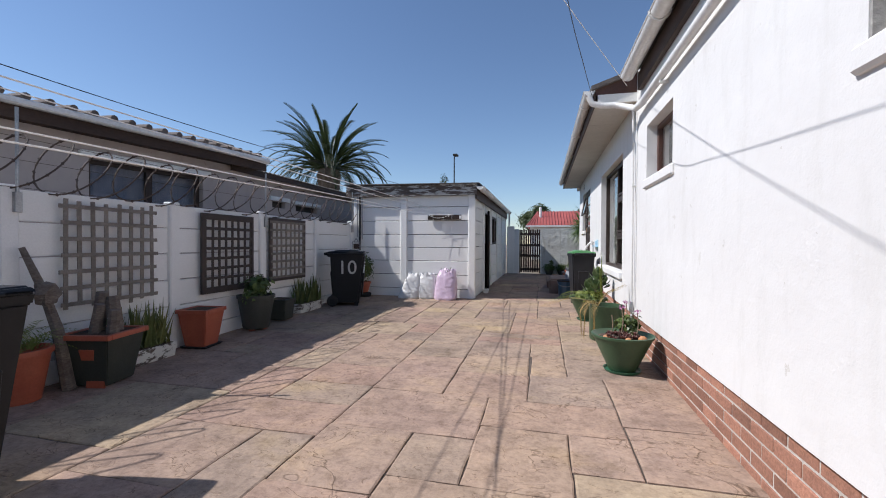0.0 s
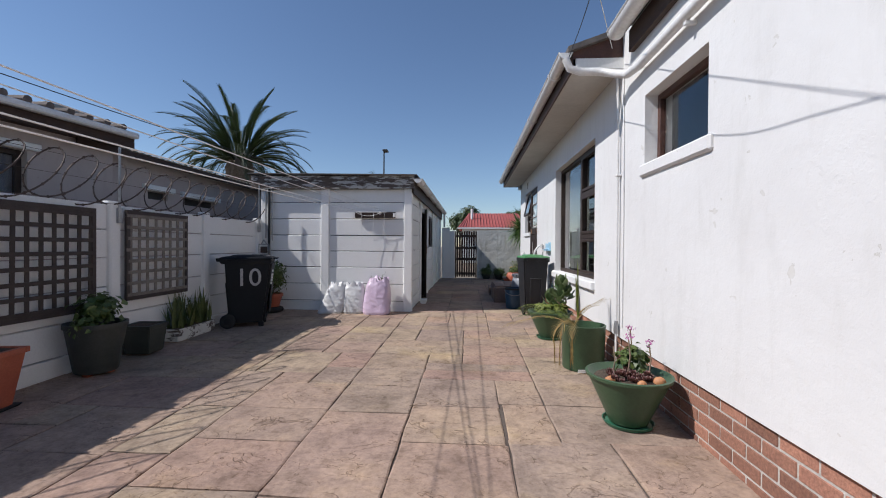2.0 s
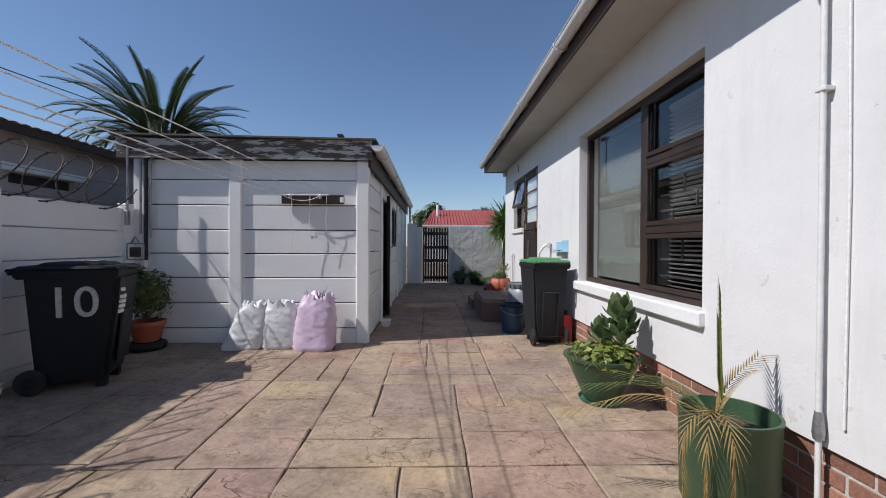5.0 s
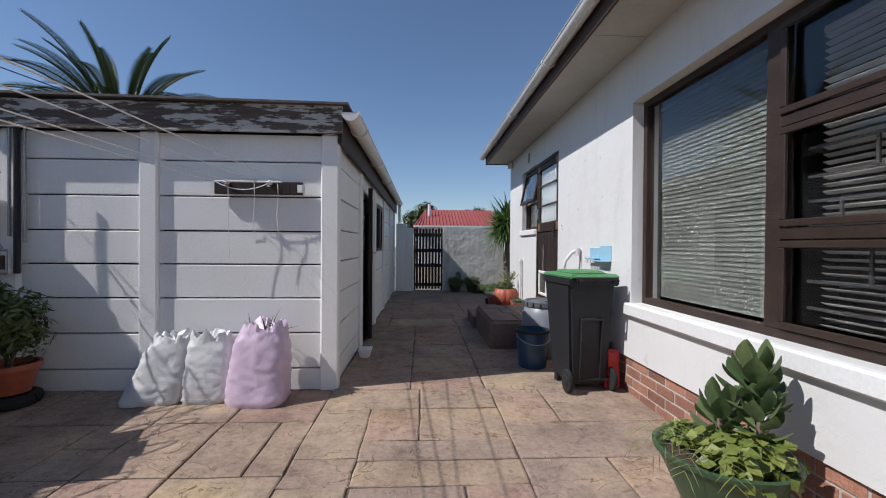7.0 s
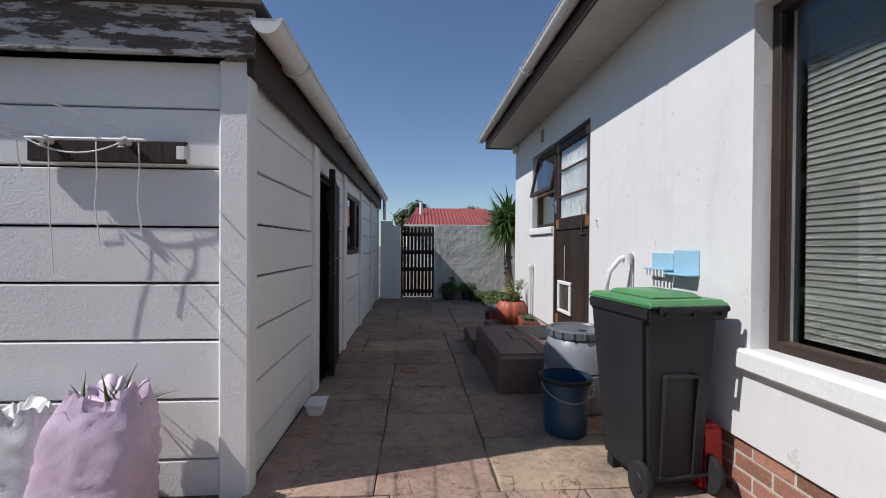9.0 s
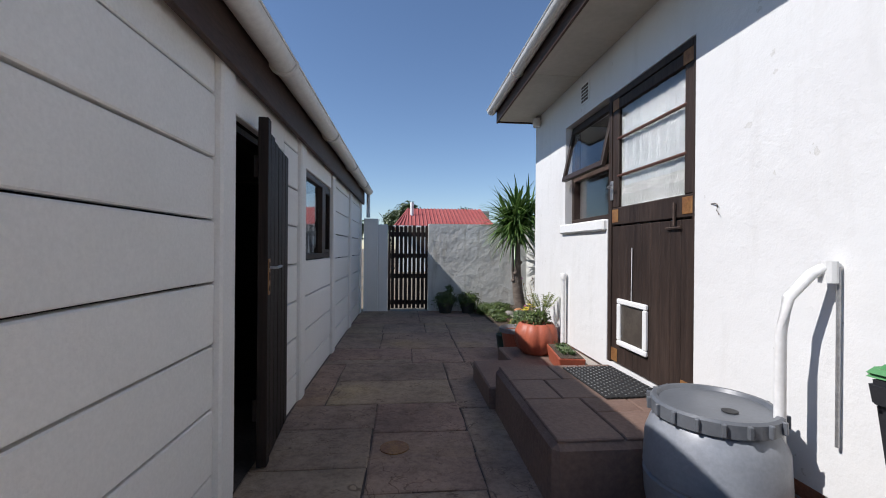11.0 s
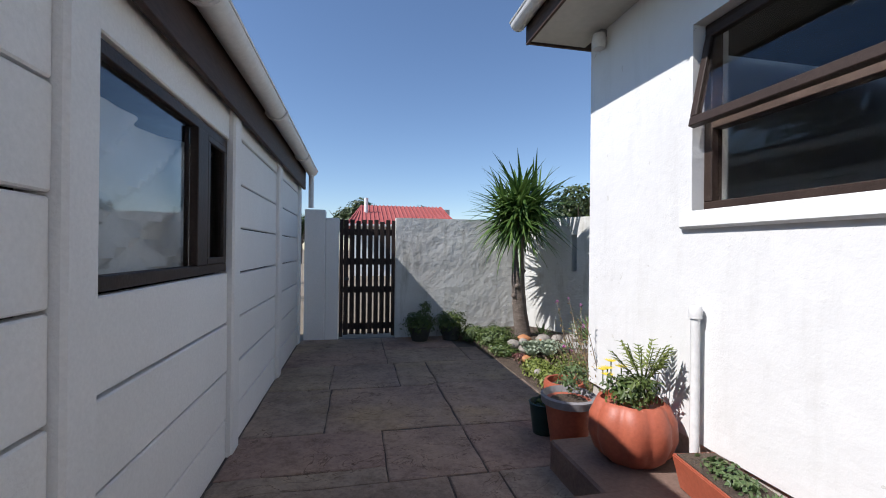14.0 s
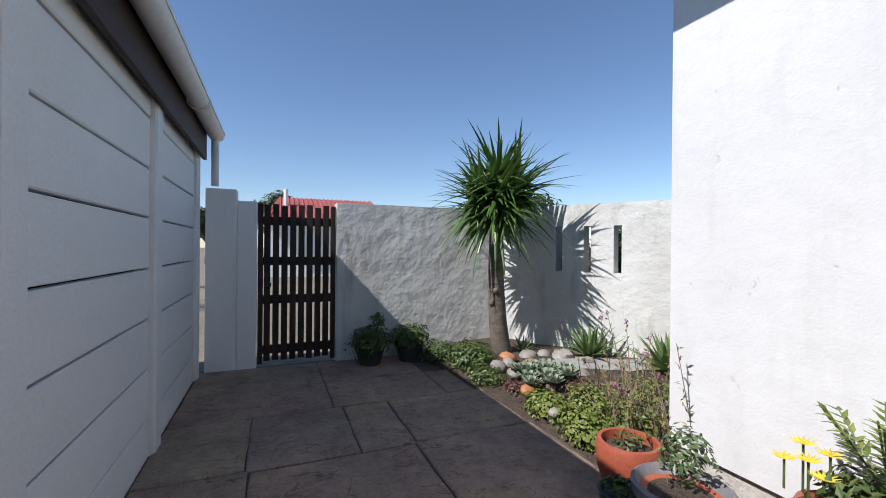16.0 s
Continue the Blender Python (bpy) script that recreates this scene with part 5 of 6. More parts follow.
for i in range(12):
    for j in range(14):
        box(bm, (-0.187 + i * 0.0325, -0.30 + j * 0.045 + 0.02 * (i % 2), 0.012), (-0.178 + i * 0.0325, -0.288 + j * 0.045 + 0.02 * (i % 2), 0.0145))
part("stud", bm, "steel", mat_t, kind="stuff")
bowl = thing("bowl", (-1.08, 9.55, 0.08), "white plastic ice cream tub by the shed wall", "bowl")
bm = B()
frustum(bm, 0.10, 0.14, 0.13, 0.18, 0.0, 0.085, 0.012)
part("tub", bm, "white_paint", bowl, smooth=True)
part("rim", frustum(B(), 0.14, 0.19, 0.14, 0.19, 0.08, 0.092, 0.004), "white_paint", bowl)

# ---- against the shed: bags, line bracket ----
random.seed(31)
M["bag_white"] = surface("white_woven_plastic", (0.60, 0.595, 0.585), (0.72, 0.715, 0.70), 0.38, 6, 120, 0.12, 0.25)
M["bag_pink"] = surface("lilac_woven_plastic", (0.60, 0.45, 0.575), (0.69, 0.55, 0.665), 0.35, 6, 120, 0.12, 0.25)


def sack(name, at, r, h, lean, material, label, skew=0.0):
    """A filled plastic sack: square corners splayed on the ground, creased sides, a gathered open mouth."""
    t = thing(name, at, label, "sack")
    bm = B()
    levels = 34
    prof = [(0, 0.0), (0.75, 0.0)] + [(1.16 - 0.10 * u - 0.22 * u ** 3 - 0.10 * (1 - min(1, u / 0.06)), u) for u in [i / levels for i in range(levels + 1)]] + [(0.72, 0.985), (0.62, 0.94), (0, 0.90)]
    seg = 64
    off = random.uniform(0, 50)
    rings = []
    for k, z in prof:
        ring = []
        for j in range(seg):
            a = 2 * math.pi * j / seg
            c, q = math.cos(a), math.sin(a)
            n = 0.09 * noise.noise(Vector((c * 1.4, q * 1.4, z * 2.2 + off)))
            # creases run aslant round the body
            n += 0.050 * (1 - 2.2 * abs(noise.noise(Vector((c * 2.0, q * 2.0, z * 9 + c * 2.2 + off)))))
            n += 0.030 * (1 - 2.2 * abs(noise.noise(Vector((c * 4.5 - off, q * 4.5, z * 17 - c * 3.0)))))
            square = (c ** 4 + q ** 4) ** -0.22 if z < 0.8 else (c ** 4 + q ** 4) ** (-0.22 * (1 - z) / 0.2)
            rr = r * max(k * (1 + n), 0.001) * square
            jag = 0.07 * noise.noise(Vector((c * 2.5 + off, q * 2.5, 3.0))) + 0.025 * noise.noise(Vector((c * 9, q * 9, off))) if z > 0.93 else 0
            tuck = 0.05 * max(0.0, -c) * (1 - z) * skew
            ring.append(bm.verts.new((rr * c * (1 + skew * 0.25 * (1 - z) * (c < 0)) + lean[0] * z * h, rr * 0.70 * q + lean[1] * z * h - tuck, max(0.0, z * h + jag))))
        rings.append(ring)
    for a, b in zip(rings, rings[1:]):
        for j in range(seg):
            bm.faces.new((a[j], a[(j + 1) % seg], b[(j + 1) % seg], b[j]))
    bmesh.ops.remove_doubles(bm, verts=bm.verts[:], dist=0.0004)
    part("bag", bm, material, t, smooth=True)
    return t


sack("garden_sack", (-2.50, 8.32, 0.075), 0.165, 0.50, (0.16, 0.16), "bag_white", "white woven plastic sack leaning against the shed", 1.0)
sack("garden_sack", (-2.14, 8.34, 0.075), 0.165, 0.51, (-0.03, 0.13), "bag_white", "crumpled white plastic sack beside the shed wall")
pk = sack("garden_sack", (-1.74, 8.27, 0.075), 0.19, 0.60, (0.03, 0.16), "bag_pink", "lilac plastic sack full of garden cuttings")
for i in range(26):
    bm = B()
    blade(bm, (random.uniform(-0.10, 0.12), 0.09 + random.uniform(-0.05, 0.05), 0.50), random.uniform(0, 6.28), random.uniform(0.2, 1.3), random.uniform(0.10, 0.24), 0.02, 0.4, 3)
    part("cutting", bm, "bush", pk, "green leaf cutting sticking out")

br = thing("line_bracket", (-1.83, SY - 0.0, 1.715), "wooden board with white pulleys for the washing lines", "bracket")
part("board", box(B(), (-0.36, -0.03, 0.0), (0.36, 0.0, 0.105), 0.004), "dark_wood", br)
part("end_block", box(B(), (0.30, -0.032, 0.0), (0.375, -0.002, 0.10), 0.02), "precast", br)
part("rod", tube(B(), [(-0.34, -0.06, 0.10), (0.20, -0.06, 0.10)], 0.008, 8), "gutter", br)
for x in (-0.25, 0.10):
    part("hook", tube(B(), [(x, -0.005, 0.085), (x, -0.06, 0.10), (x, -0.085, 0.085), (x, -0.08, 0.06)], 0.017, 8), "gutter", br)


def line(name, pts, r, material, label, category, sag=0.0, n=16):
    t = thing(name, pts[0], label, category)
    a, b = Vector(pts[0]), Vector(pts[1])
    part("strand", tube(B(), [(b - a) * (i / n) + Vector((0, 0, -4 * sag * (i / n) * (1 - i / n))) for i in range(n + 1)], r, 5), material, t)
    return t


for x0, x1, z1 in ((-1.62, -1.82, 1.84), (-1.83, -2.26, 1.93), (-2.06, -1.25, 1.50), (-2.20, -1.12, 1.43)):
    line("washing_line", ((x0, SY - 0.06, 1.815), (x1, -1.5, z1)), 0.0036, "cord", "thin white washing line stretched along the yard", "washing line", 0.0)
lpole = thing("line_pole", (-1.7, -1.55, 0.0), "steel pole holding the washing lines", "pole")
part("pole", tube(B(), [(0, 0, 0), (0, 0, 1.95)], 0.025, 10), "steel", lpole)
part("crossbar", tube(B(), [(-0.6, 0, 1.93), (0, 0, 1.75), (0.62, 0, 1.43)], 0.015, 8), "steel", lpole)
for x, L, k in ((-2.20, 0.14, 0), (-2.06, 0.62, 0), (-1.85, 0.50, 1), (-1.66, 0.44, 1)):
    ln = thing("line_end", (x, SY - 0.07, 1.80), "loose white end of a washing line", "cord")
    part("strand", tube(B(), [(0, 0, 0), (0.004, 0.0, -L * 0.3), (-0.012 * k, 0.01, -L * 0.6), (0.006, 0.02, -L)], 0.003, 5), "cord", ln)
ln = thing("line_end", (-2.16, SY - 0.07, 1.81), "slack white loop of washing line", "cord")
part("strand", tube(B(), [(0.44 * i / 10, 0, -0.25 * (i / 10) * (1 - i / 10)) for i in range(11)], 0.004, 5), "cord", ln)


# ---- west side ----
random.seed(41)


def trellis(y0, y1, z0, z1, n, m, material, frame_mat, label):
    t = thing("trellis", (LX + 0.045, (y0 + y1) / 2, z0), label, "trellis", "trellises on the wall")
    L, H = y1 - y0, z1 - z0
    if frame_mat:
        for lo, hi in (((-0.015, -L / 2, 0), (0.02, L / 2, 0.045)), ((-0.015, -L / 2, H - 0.045), (0.02, L / 2, H)), ((-0.015, -L / 2, 0.045), (0.02, -L / 2 + 0.045, H - 0.045)), ((-0.015, L / 2 - 0.045, 0.045), (0.02, L / 2, H - 0.045))):
            part("frame", box(B(), lo, hi, 0.003), frame_mat, t)
    for i in range(n):
        y = -L / 2 + (i + 0.5) * L / n
        jz = random.uniform(0, 0.06) if not frame_mat else 0.02
        part("upright_slat", box(B(), (0.0, y - 0.019, jz), (0.011, y + 0.019, H - random.uniform(0.0, 0.03)), 0.002, Matrix.Rotation(random.uniform(-0.012, 0.012), 4, "X")), material, t)
    for j in range(m):
        z = (j + 0.5) * H / m
        part("cross_slat", box(B(), (0.011, -L / 2 + random.uniform(0, 0.02), z - 0.018), (0.021, L / 2 - random.uniform(0, 0.02), z + 0.018), 0.002, Matrix.Rotation(random.uniform(-0.008, 0.008), 4, "X")), material, t)
    return t


trellis(2.67, 3.62, 0.60, 1.60, 8, 7, "grey_wood", None, "weathered grey wooden trellis fixed to the wall")
trellis(4.22, 5.15, 0.58, 1.58, 8, 8, "dark_trellis", "dark_trellis", "dark brown framed wooden trellis on the wall")
trellis(5.52, 6.49, 0.62, 1.60, 8, 8, "grey_wood", "dark_trellis", "grey slatted trellis in a dark frame on the wall")

# razor wire and its posts
for y, h in ((2.40, 2.28), (5.45, 2.25), (8.38, 2.32)):
    t = thing("wire_post", (LX + 0.04, y, 1.45), "thin steel post carrying the razor wire", "post", "razor wire posts")
    part("rod", tube(B(), [(0, 0, 0), (0, 0, h - 1.45)], 0.012, 8), "steel", t)
    part("cleat", box(B(), (-0.02, -0.025, 0.0), (0.018, 0.025, 0.16), 0.004), "steel", t)
rw = thing("razor_wire", (LX, 0, 1.86), "rusty razor wire coils along the top of the wall", "razor wire")
bm = B()
pts = []
y = 0.2
turns = 24
n = turns * 26
for i in range(n + 1):
    a = 2 * math.pi * i / 26
    yy = 0.2 + 8.1 * i / n + 0.17 * math.sin(a + 0.6)
    pts.append((0.24 * math.cos(a) * 0.55, yy, 0.235 * math.sin(a) + 0.02 * math.sin(i * 0.11)))
tube(bm, pts, 0.0075, 5)
part("wire", bm, "rust", rw)
bm = B()
for i in range(0, n, 2):
    p = Vector(pts[i])
    d = (Vector(pts[i + 1]) - p).normalized()
    s = d.cross(Vector((1, 0, 0))).normalized()
    v = [bm.verts.new(p + d * 0.02), bm.verts.new(p + s * 0.015), bm.verts.new(p - d * 0.02), bm.verts.new(p - s * 0.015)]
    bm.faces.new(v)
part("barb", bm, "rust", rw, kind="stuff")
for z in (0.02, -0.20, 0.20):
    part("tie_wire", tube(B(), [(0.03, 0.2, z), (0.03, 4.0, z - 0.02), (0.03, 8.35, z)], 0.002, 4), "rust", rw)

# corner of wall and shed: conduits, metal bracket
for dx, z0, z1, r in ((0.10, 1.35, 2.30, 0.012), (0.16, 1.05, 2.25, 0.022), (0.22, 1.3, 2.32, 0.010)):
    t = thing("conduit", (LX + dx, SY - 0.03, z0), "grey conduit pipe in the corner by the shed", "pipe", "corner conduits")
    part("pipe", tube(B(), [(0, 0, 0), (0, 0.0, z1 - z0)], r, 8), "cable" if r > 0.02 else "steel", t, smooth=True)
mb = thing("lantern_bracket", (LX + 0.14, 8.36, 1.06), "rusty metal frame hung in the wall corner", "bracket")
for a, b in (((-0.09, 0, 0), (-0.09, 0, 0.18)), ((0.09, 0, 0), (0.09, 0, 0.18)), ((-0.09, 0, 0.18), (0.09, 0, 0.18)), ((-0.09, 0, 0), (0.09, 0, 0)), ((-0.05, 0, 0.18), (0.0, 0, 0.26)), ((0.05, 0, 0.18), (0.0, 0, 0.26))):
    part("bar", tube(B(), [a, b], 0.009, 6), "steel", mb)
part("plate", box(B(), (-0.06, -0.01, 0.03), (0.06, 0.01, 0.14), 0.004), "rust", mb)

# wheelie bins on this side
b10 = wheelie_bin("wheelie_bin", (-3.40, 7.20, gz(7.2)), 111, "bin_black", "bin_black", "black wheelie bin hand-painted with the number 10")
M["painted"] = surface("rough_white_paint", (0.45, 0.45, 0.43), (0.60, 0.60, 0.58), 0.8, 20, 60, 0.3, 0.2)
text_on(b10, "number", "10", 0.35, pose(-0.270, -0.03, 0.70, 94, 0, -90), "painted", 0.012)
for i, (z, w) in enumerate(((0.80, 0.05), (0.74, 0.11), (0.70, 0.11), (0.66, 0.11), (0.62, 0.09))):
    part("sticker", box(B(), (-0.24, -0.352 + (0.80 - z) * 0.12, z - 0.014), (-0.24 + w, -0.334 + (0.80 - z) * 0.12, z + 0.014)), "white_paint", b10, "white paper sticker")
part("lid_clip", box(B(), (-0.10, -0.15, 1.026), (0.06, -0.05, 1.04), 0.004), "steel", b10, "loose metal clasp on the lid")
wheelie_bin("wheelie_bin", (-2.60, 1.20, 0.0), 100, "bin_black", "bin_black", "black wheelie bin in the shade of the wall")


def square_pot(name, at, rz, w0, w1, h, material, label, rim=0.02, rim_mat=None):
    t = thing(name, at, label, "plant pot", rz=rz)
    part("pot", frustum(B(), w0, w0, w1, w1, 0.015, h, 0.008), material, t)
    bm = B()
    a, b = w1 / 2 + rim, w1 / 2 - 0.025
    for lo, hi in (((-a, -a), (a, -b)), ((-a, b), (a, a)), ((-a, -b), (-b, b)), ((b, -b), (a, b))):
        box(bm, (*lo, h - 0.03), (*hi, h + 0.012), 0.004)
    part("rim", bm, rim_mat or material, t)
    part("soil", box(B(), (-b, -b, h - 0.02), (b, b, h + 0.002)), "soil", t)
    return t


# planter with logs
M["planter"] = surface("dark_green_planter", (0.03, 0.035, 0.028), (0.05, 0.055, 0.042), 0.5, 4, 60, 0.25, 0.1)
pl = square_pot("planter", (-3.52, 2.80, 0.0), 12, 0.30, 0.42, 0.44, "planter", "dark square planter with red rim holding old logs", 0.02, "terracotta")
part("emblem", frustum(B(), 0.10, 0.006, 0.13, 0.006, 0.24, 0.33, 0.0, (0, -0.012)), "terracotta", pl, "red painted emblem").location = (0.02, -0.184, 0)
part("base_band", frustum(B(), 0.16, 0.012, 0.15, 0.012, 0.0, 0.06, 0.0), "terracotta", pl).location = (0.06, -0.152, 0)
for i, (dx, dy, h, r, lx) in enumerate(((-0.10, 0.05, 0.36, 0.055, 0.05), (0.05, 0.08, 0.32, 0.06, -0.04), (0.12, -0.05, 0.22, 0.05, 0.02), (-0.02, -0.08, 0.27, 0.045, 0.06))):
    bm = B()
    tube(bm, [(dx, dy, 0.40), (dx + lx * 0.5, dy, 0.42 + h * 0.5), (dx + lx, dy, 0.42 + h)], r, 7, taper=r * 0.85)
    part("log", bm, "bark", pl, "split weathered log")
lp = thing("leaning_pole", (-3.72, 2.52, 0.0), "old burnt wooden pole leaning on the wall", "pole")
part("pole", tube(B(), [(0.12, 0.06, 0), (0.06, 0.02, 0.5), (0.0, -0.05, 0.85), (-0.10, -0.12, 1.17)], 0.05, 8, taper=0.022), "bark", lp, smooth=True)
part("knot", lathe(B(), [(0, 0.70), (0.06, 0.72), (0.085, 0.80), (0.06, 0.88), (0, 0.9)], 9, (0.02, -0.03, 0), lambda a, z: 1 + 0.25 * math.sin(3 * a + z * 30)), "bark", lp)
fp = thing("plant_pot", (-3.70, 2.30, 0.0), "terracotta pot of arching green ferns", "plant pot")
pot_round(fp, [(0, 0), (0.13, 0), (0.19, 0.36), (0.205, 0.36), (0.205, 0.40), (0.18, 0.40), (0.17, 0.34), (0, 0.34)], "terracotta")
bm = B()
for i in range(30):
    h = random.uniform(0, 6.28)
    p = Vector((0.05 * math.cos(h), 0.05 * math.sin(h), 0.36))
    L, rise = random.uniform(0.3, 0.5), random.uniform(0.5, 1.2)
    for s in range(12):
        a = rise - 1.4 * s / 12
        p = p + Vector((math.cos(h) * math.cos(a), math.sin(h) * math.cos(a), math.sin(a))) * L / 12
        for sd in (-1, 1):
            blade(bm, p, h + sd * 1.2, a, 0.06 * (1 - s / 16), 0.016, 0.3, 2)
part("fern", bm, "lime", fp)


def snake_trough(x, y0, y1, label, rz=0):
    t = thing("plant_trough", (x, (y0 + y1) / 2, gz((y0 + y1) / 2)), label, "plant trough", "troughs of snake plants", rz=rz)
    L = y1 - y0
    bm = frustum(B(), 0.19, L, 0.22, L + 0.03, 0.0, 0.15, 0.008)
    part("trough", bm, "peeled_trough", t)
    part("soil", box(B(), (-0.09, -L / 2 + 0.02, 0.135), (0.09, L / 2 - 0.02, 0.156)), "soil", t)
    bm = B()
    for i in range(100):
        blade(bm, (random.uniform(-0.08, 0.08), random.uniform(-L / 2 + 0.03, L / 2 - 0.03), 0.14), random.uniform(0, 6.28), random.uniform(1.15, 1.52), random.uniform(0.24, 0.50), random.uniform(0.034, 0.052), random.uniform(-0.1, 0.35), 5, 0.22)
    part("snake_plant", bm, "sword", t)
    return t


snake_trough(-3.73, 3.02, 3.64, "flaking white trough of upright snake plants")
snake_trough(-3.77, 6.08, 6.80, "low white trough of snake plants beside the bin")
op2 = square_pot("plant_pot", (-3.66, 4.02, gz(4)), 8, 0.24, 0.35, 0.43, "terracotta", "empty terracotta plastic square pot on a saucer", 0.012)
part("saucer", frustum(B(), 0.28, 0.28, 0.32, 0.32, 0.0, 0.022, 0.004), "rubber", op2)
dp1 = thing("plant_pot", (-3.63, 4.93, gz(4.9)), "large dark pot with a leafy pelargonium", "plant pot")
pot_round(dp1, [(0, 0.03), (0.16, 0.03), (0.17, 0.05), (0.232, 0.44), (0.245, 0.44), (0.245, 0.48), (0.225, 0.48), (0.21, 0.42), (0, 0.42)], "dark_pot")
for a in (0.6, 2.7, 4.8):
    part("foot", box(B(), (0.10 * math.cos(a) - 0.03, 0.10 * math.sin(a) - 0.03, 0.0), (0.10 * math.cos(a) + 0.03, 0.10 * math.sin(a) + 0.03, 0.032), 0.006), "terracotta", dp1)
soil_disc(dp1, 0.21, 0.44)
bm = B()
clump(bm, (0.02, 0.0, 0.60), (0.20, 0.20, 0.18), 300, 0.075, 0.065, 0.6)
clump(bm, (0.05, -0.15, 0.47), (0.16, 0.14, 0.10), 90, 0.06, 0.05, 0.6)
part("foliage", bm, "bush", dp1)
sp1 = square_pot("plant_pot", (-3.72, 5.62, gz(5.6)), 5, 0.25, 0.31, 0.31, "planter", "dark green square pot with worn patch", 0.008)
pb = thing("plant_pot", (-3.56, 8.25, gz(8.2)), "orange pot of bushy fern on a black stand", "plant pot")
part("stand", tube(B(), [(0.15 * math.cos(a), 0.15 * math.sin(a), 0.05) for a in [2 * math.pi * i / 20 for i in range(21)]], 0.045, 8), "rubber", pb, smooth=True)
pot_round(pb, [(0, 0.10), (0.12, 0.10), (0.17, 0.28), (0.185, 0.28), (0.185, 0.32), (0.165, 0.32), (0.15, 0.27), (0, 0.27)], "terracotta")
bm = B()
clump(bm, (0.03, -0.02, 0.60), (0.27, 0.26, 0.34), 900, 0.10, 0.026, 0.2)
clump(bm, (-0.10, 0.0, 0.78), (0.13, 0.13, 0.20), 160, 0.09, 0.022, 0.2)
part("foliage", bm, "bush", pb)
bm = B()
for i in range(7):
    tube(bm, [(0, 0, 0.27), (0.10 * math.cos(i), 0.10 * math.sin(i), 0.55 + 0.05 * (i % 3))], 0.005, 5)
part("stem", bm, "stem", pb)

# ---- garden bed at the end ----
random.seed(51)
bm = B()
edge = [(1.15, 12.95), (1.20, 13.6), (1.18, 14.2), (1.14, 14.9), (1.10, 15.5), (0.95, 16.0), (0.80, 16.22)]
rows = []
for x, y in edge:
    row = []
    for k in range(9):
        t = k / 8
        xx = x + (4.2 - x) * t
        zz = 0.085 + (0.10 * min(1, t * 5) if k else 0.0) + 0.035 * noise.noise(Vector((xx * 3, y * 3, 0)))
        row.append(bm.verts.new((xx, y, zz if k else 0.07)))
    rows.append(row)
for a, b in zip(rows, rows[1:]):
    for k in range(8):
        bm.faces.new((a[k], a[k + 1], b[k + 1], b[k]))
solid("garden_bed", bm, "soil", "dry garden bed of succulents along the wall", "flower bed", smooth=True)

yc = thing("yucca_tree", (1.78, 15.57, 0.12), "yucca tree with a bare trunk and spiky crown", "tree")
part("trunk", tube(B(), [(0.03, 0, -0.05), (0.0, 0, 0.10), (-0.06, -0.03, 0.4), (-0.10, -0.05, 0.8), (-0.11, -0.07, 1.15), (-0.12, -0.09, 1.5), (-0.12, -0.09, 1.75)], 0.115, 12, taper=0.06), "bark", yc, smooth=True)
for z, a in ((0.62, 3.4), (0.75, 4.0), (0.95, 0.4)):
    bm = B()
    bmesh.ops.create_icosphere(bm, subdivisions=2, radius=0.035, matrix=Matrix.Translation((-0.07 - 0.02 * z + 0.085 * math.cos(a), -0.05 + 0.085 * math.sin(a), z)))
    part("knot", bm, "bark", yc, smooth=True)
bm = B()
tops = [((-0.12, -0.09, 1.66), 1.0, 210), ((-0.28, 0.0, 1.72), 0.8, 80), ((0.08, -0.12, 1.78), 0.9, 100), ((-0.10, -0.1, 1.88), 0.82, 100)]
for (x, y, z), s, n in tops:
    for i in range(n):
        rise = math.asin(random.uniform(-0.75, 1.0))
        blade(bm, (x + random.uniform(-0.04, 0.04), y + random.uniform(-0.04, 0.04), z + random.uniform(-0.12, 0.12)), random.uniform(0, 6.28), rise, s * random.uniform(0.58, 0.86), 0.058, random.uniform(0.2, 0.8), 5, 0.18, 0.03)
part("crown", bm, "yucca", yc)
bm = B()
for i in range(26):
    blade(bm, (-0.12, -0.09, 1.62), random.uniform(0, 6.28), random.uniform(-1.5, -0.9), random.uniform(0.25, 0.45), 0.03, 0.1, 4)
part("dead_leaves", bm, "dry_leaf", yc, "dry hanging leaves")


def agave(x, y, z, r, n, label, material="agave"):
    t = thing("agave", (x, y, z), label, "agave")
    bm = B()
    for i in range(n):
        k = i / n
        blade(bm, (0, 0, 0.02), i * 2.4, 1.35 - 1.1 * k, r * (0.8 + 0.3 * k), r * 0.19, random.uniform(0.0, 0.5) * k, 5, 0.2, 0.04)
    part("foliage", bm, material, t)
    part("stem", lathe(B(), [(0.05, -0.02), (0.045, 0.06), (0, 0.07)], 10), "bark", t)
    return t


agave(2.55, 15.05, 0.17, 0.42, 34, "spiky green agave by the slotted wall")
agave(2.85, 14.35, 0.17, 0.45, 34, "broad-leaved agave beside the house corner")
agave(2.05, 15.55, 0.16, 0.22, 14, "small pale aloe under the yucca")
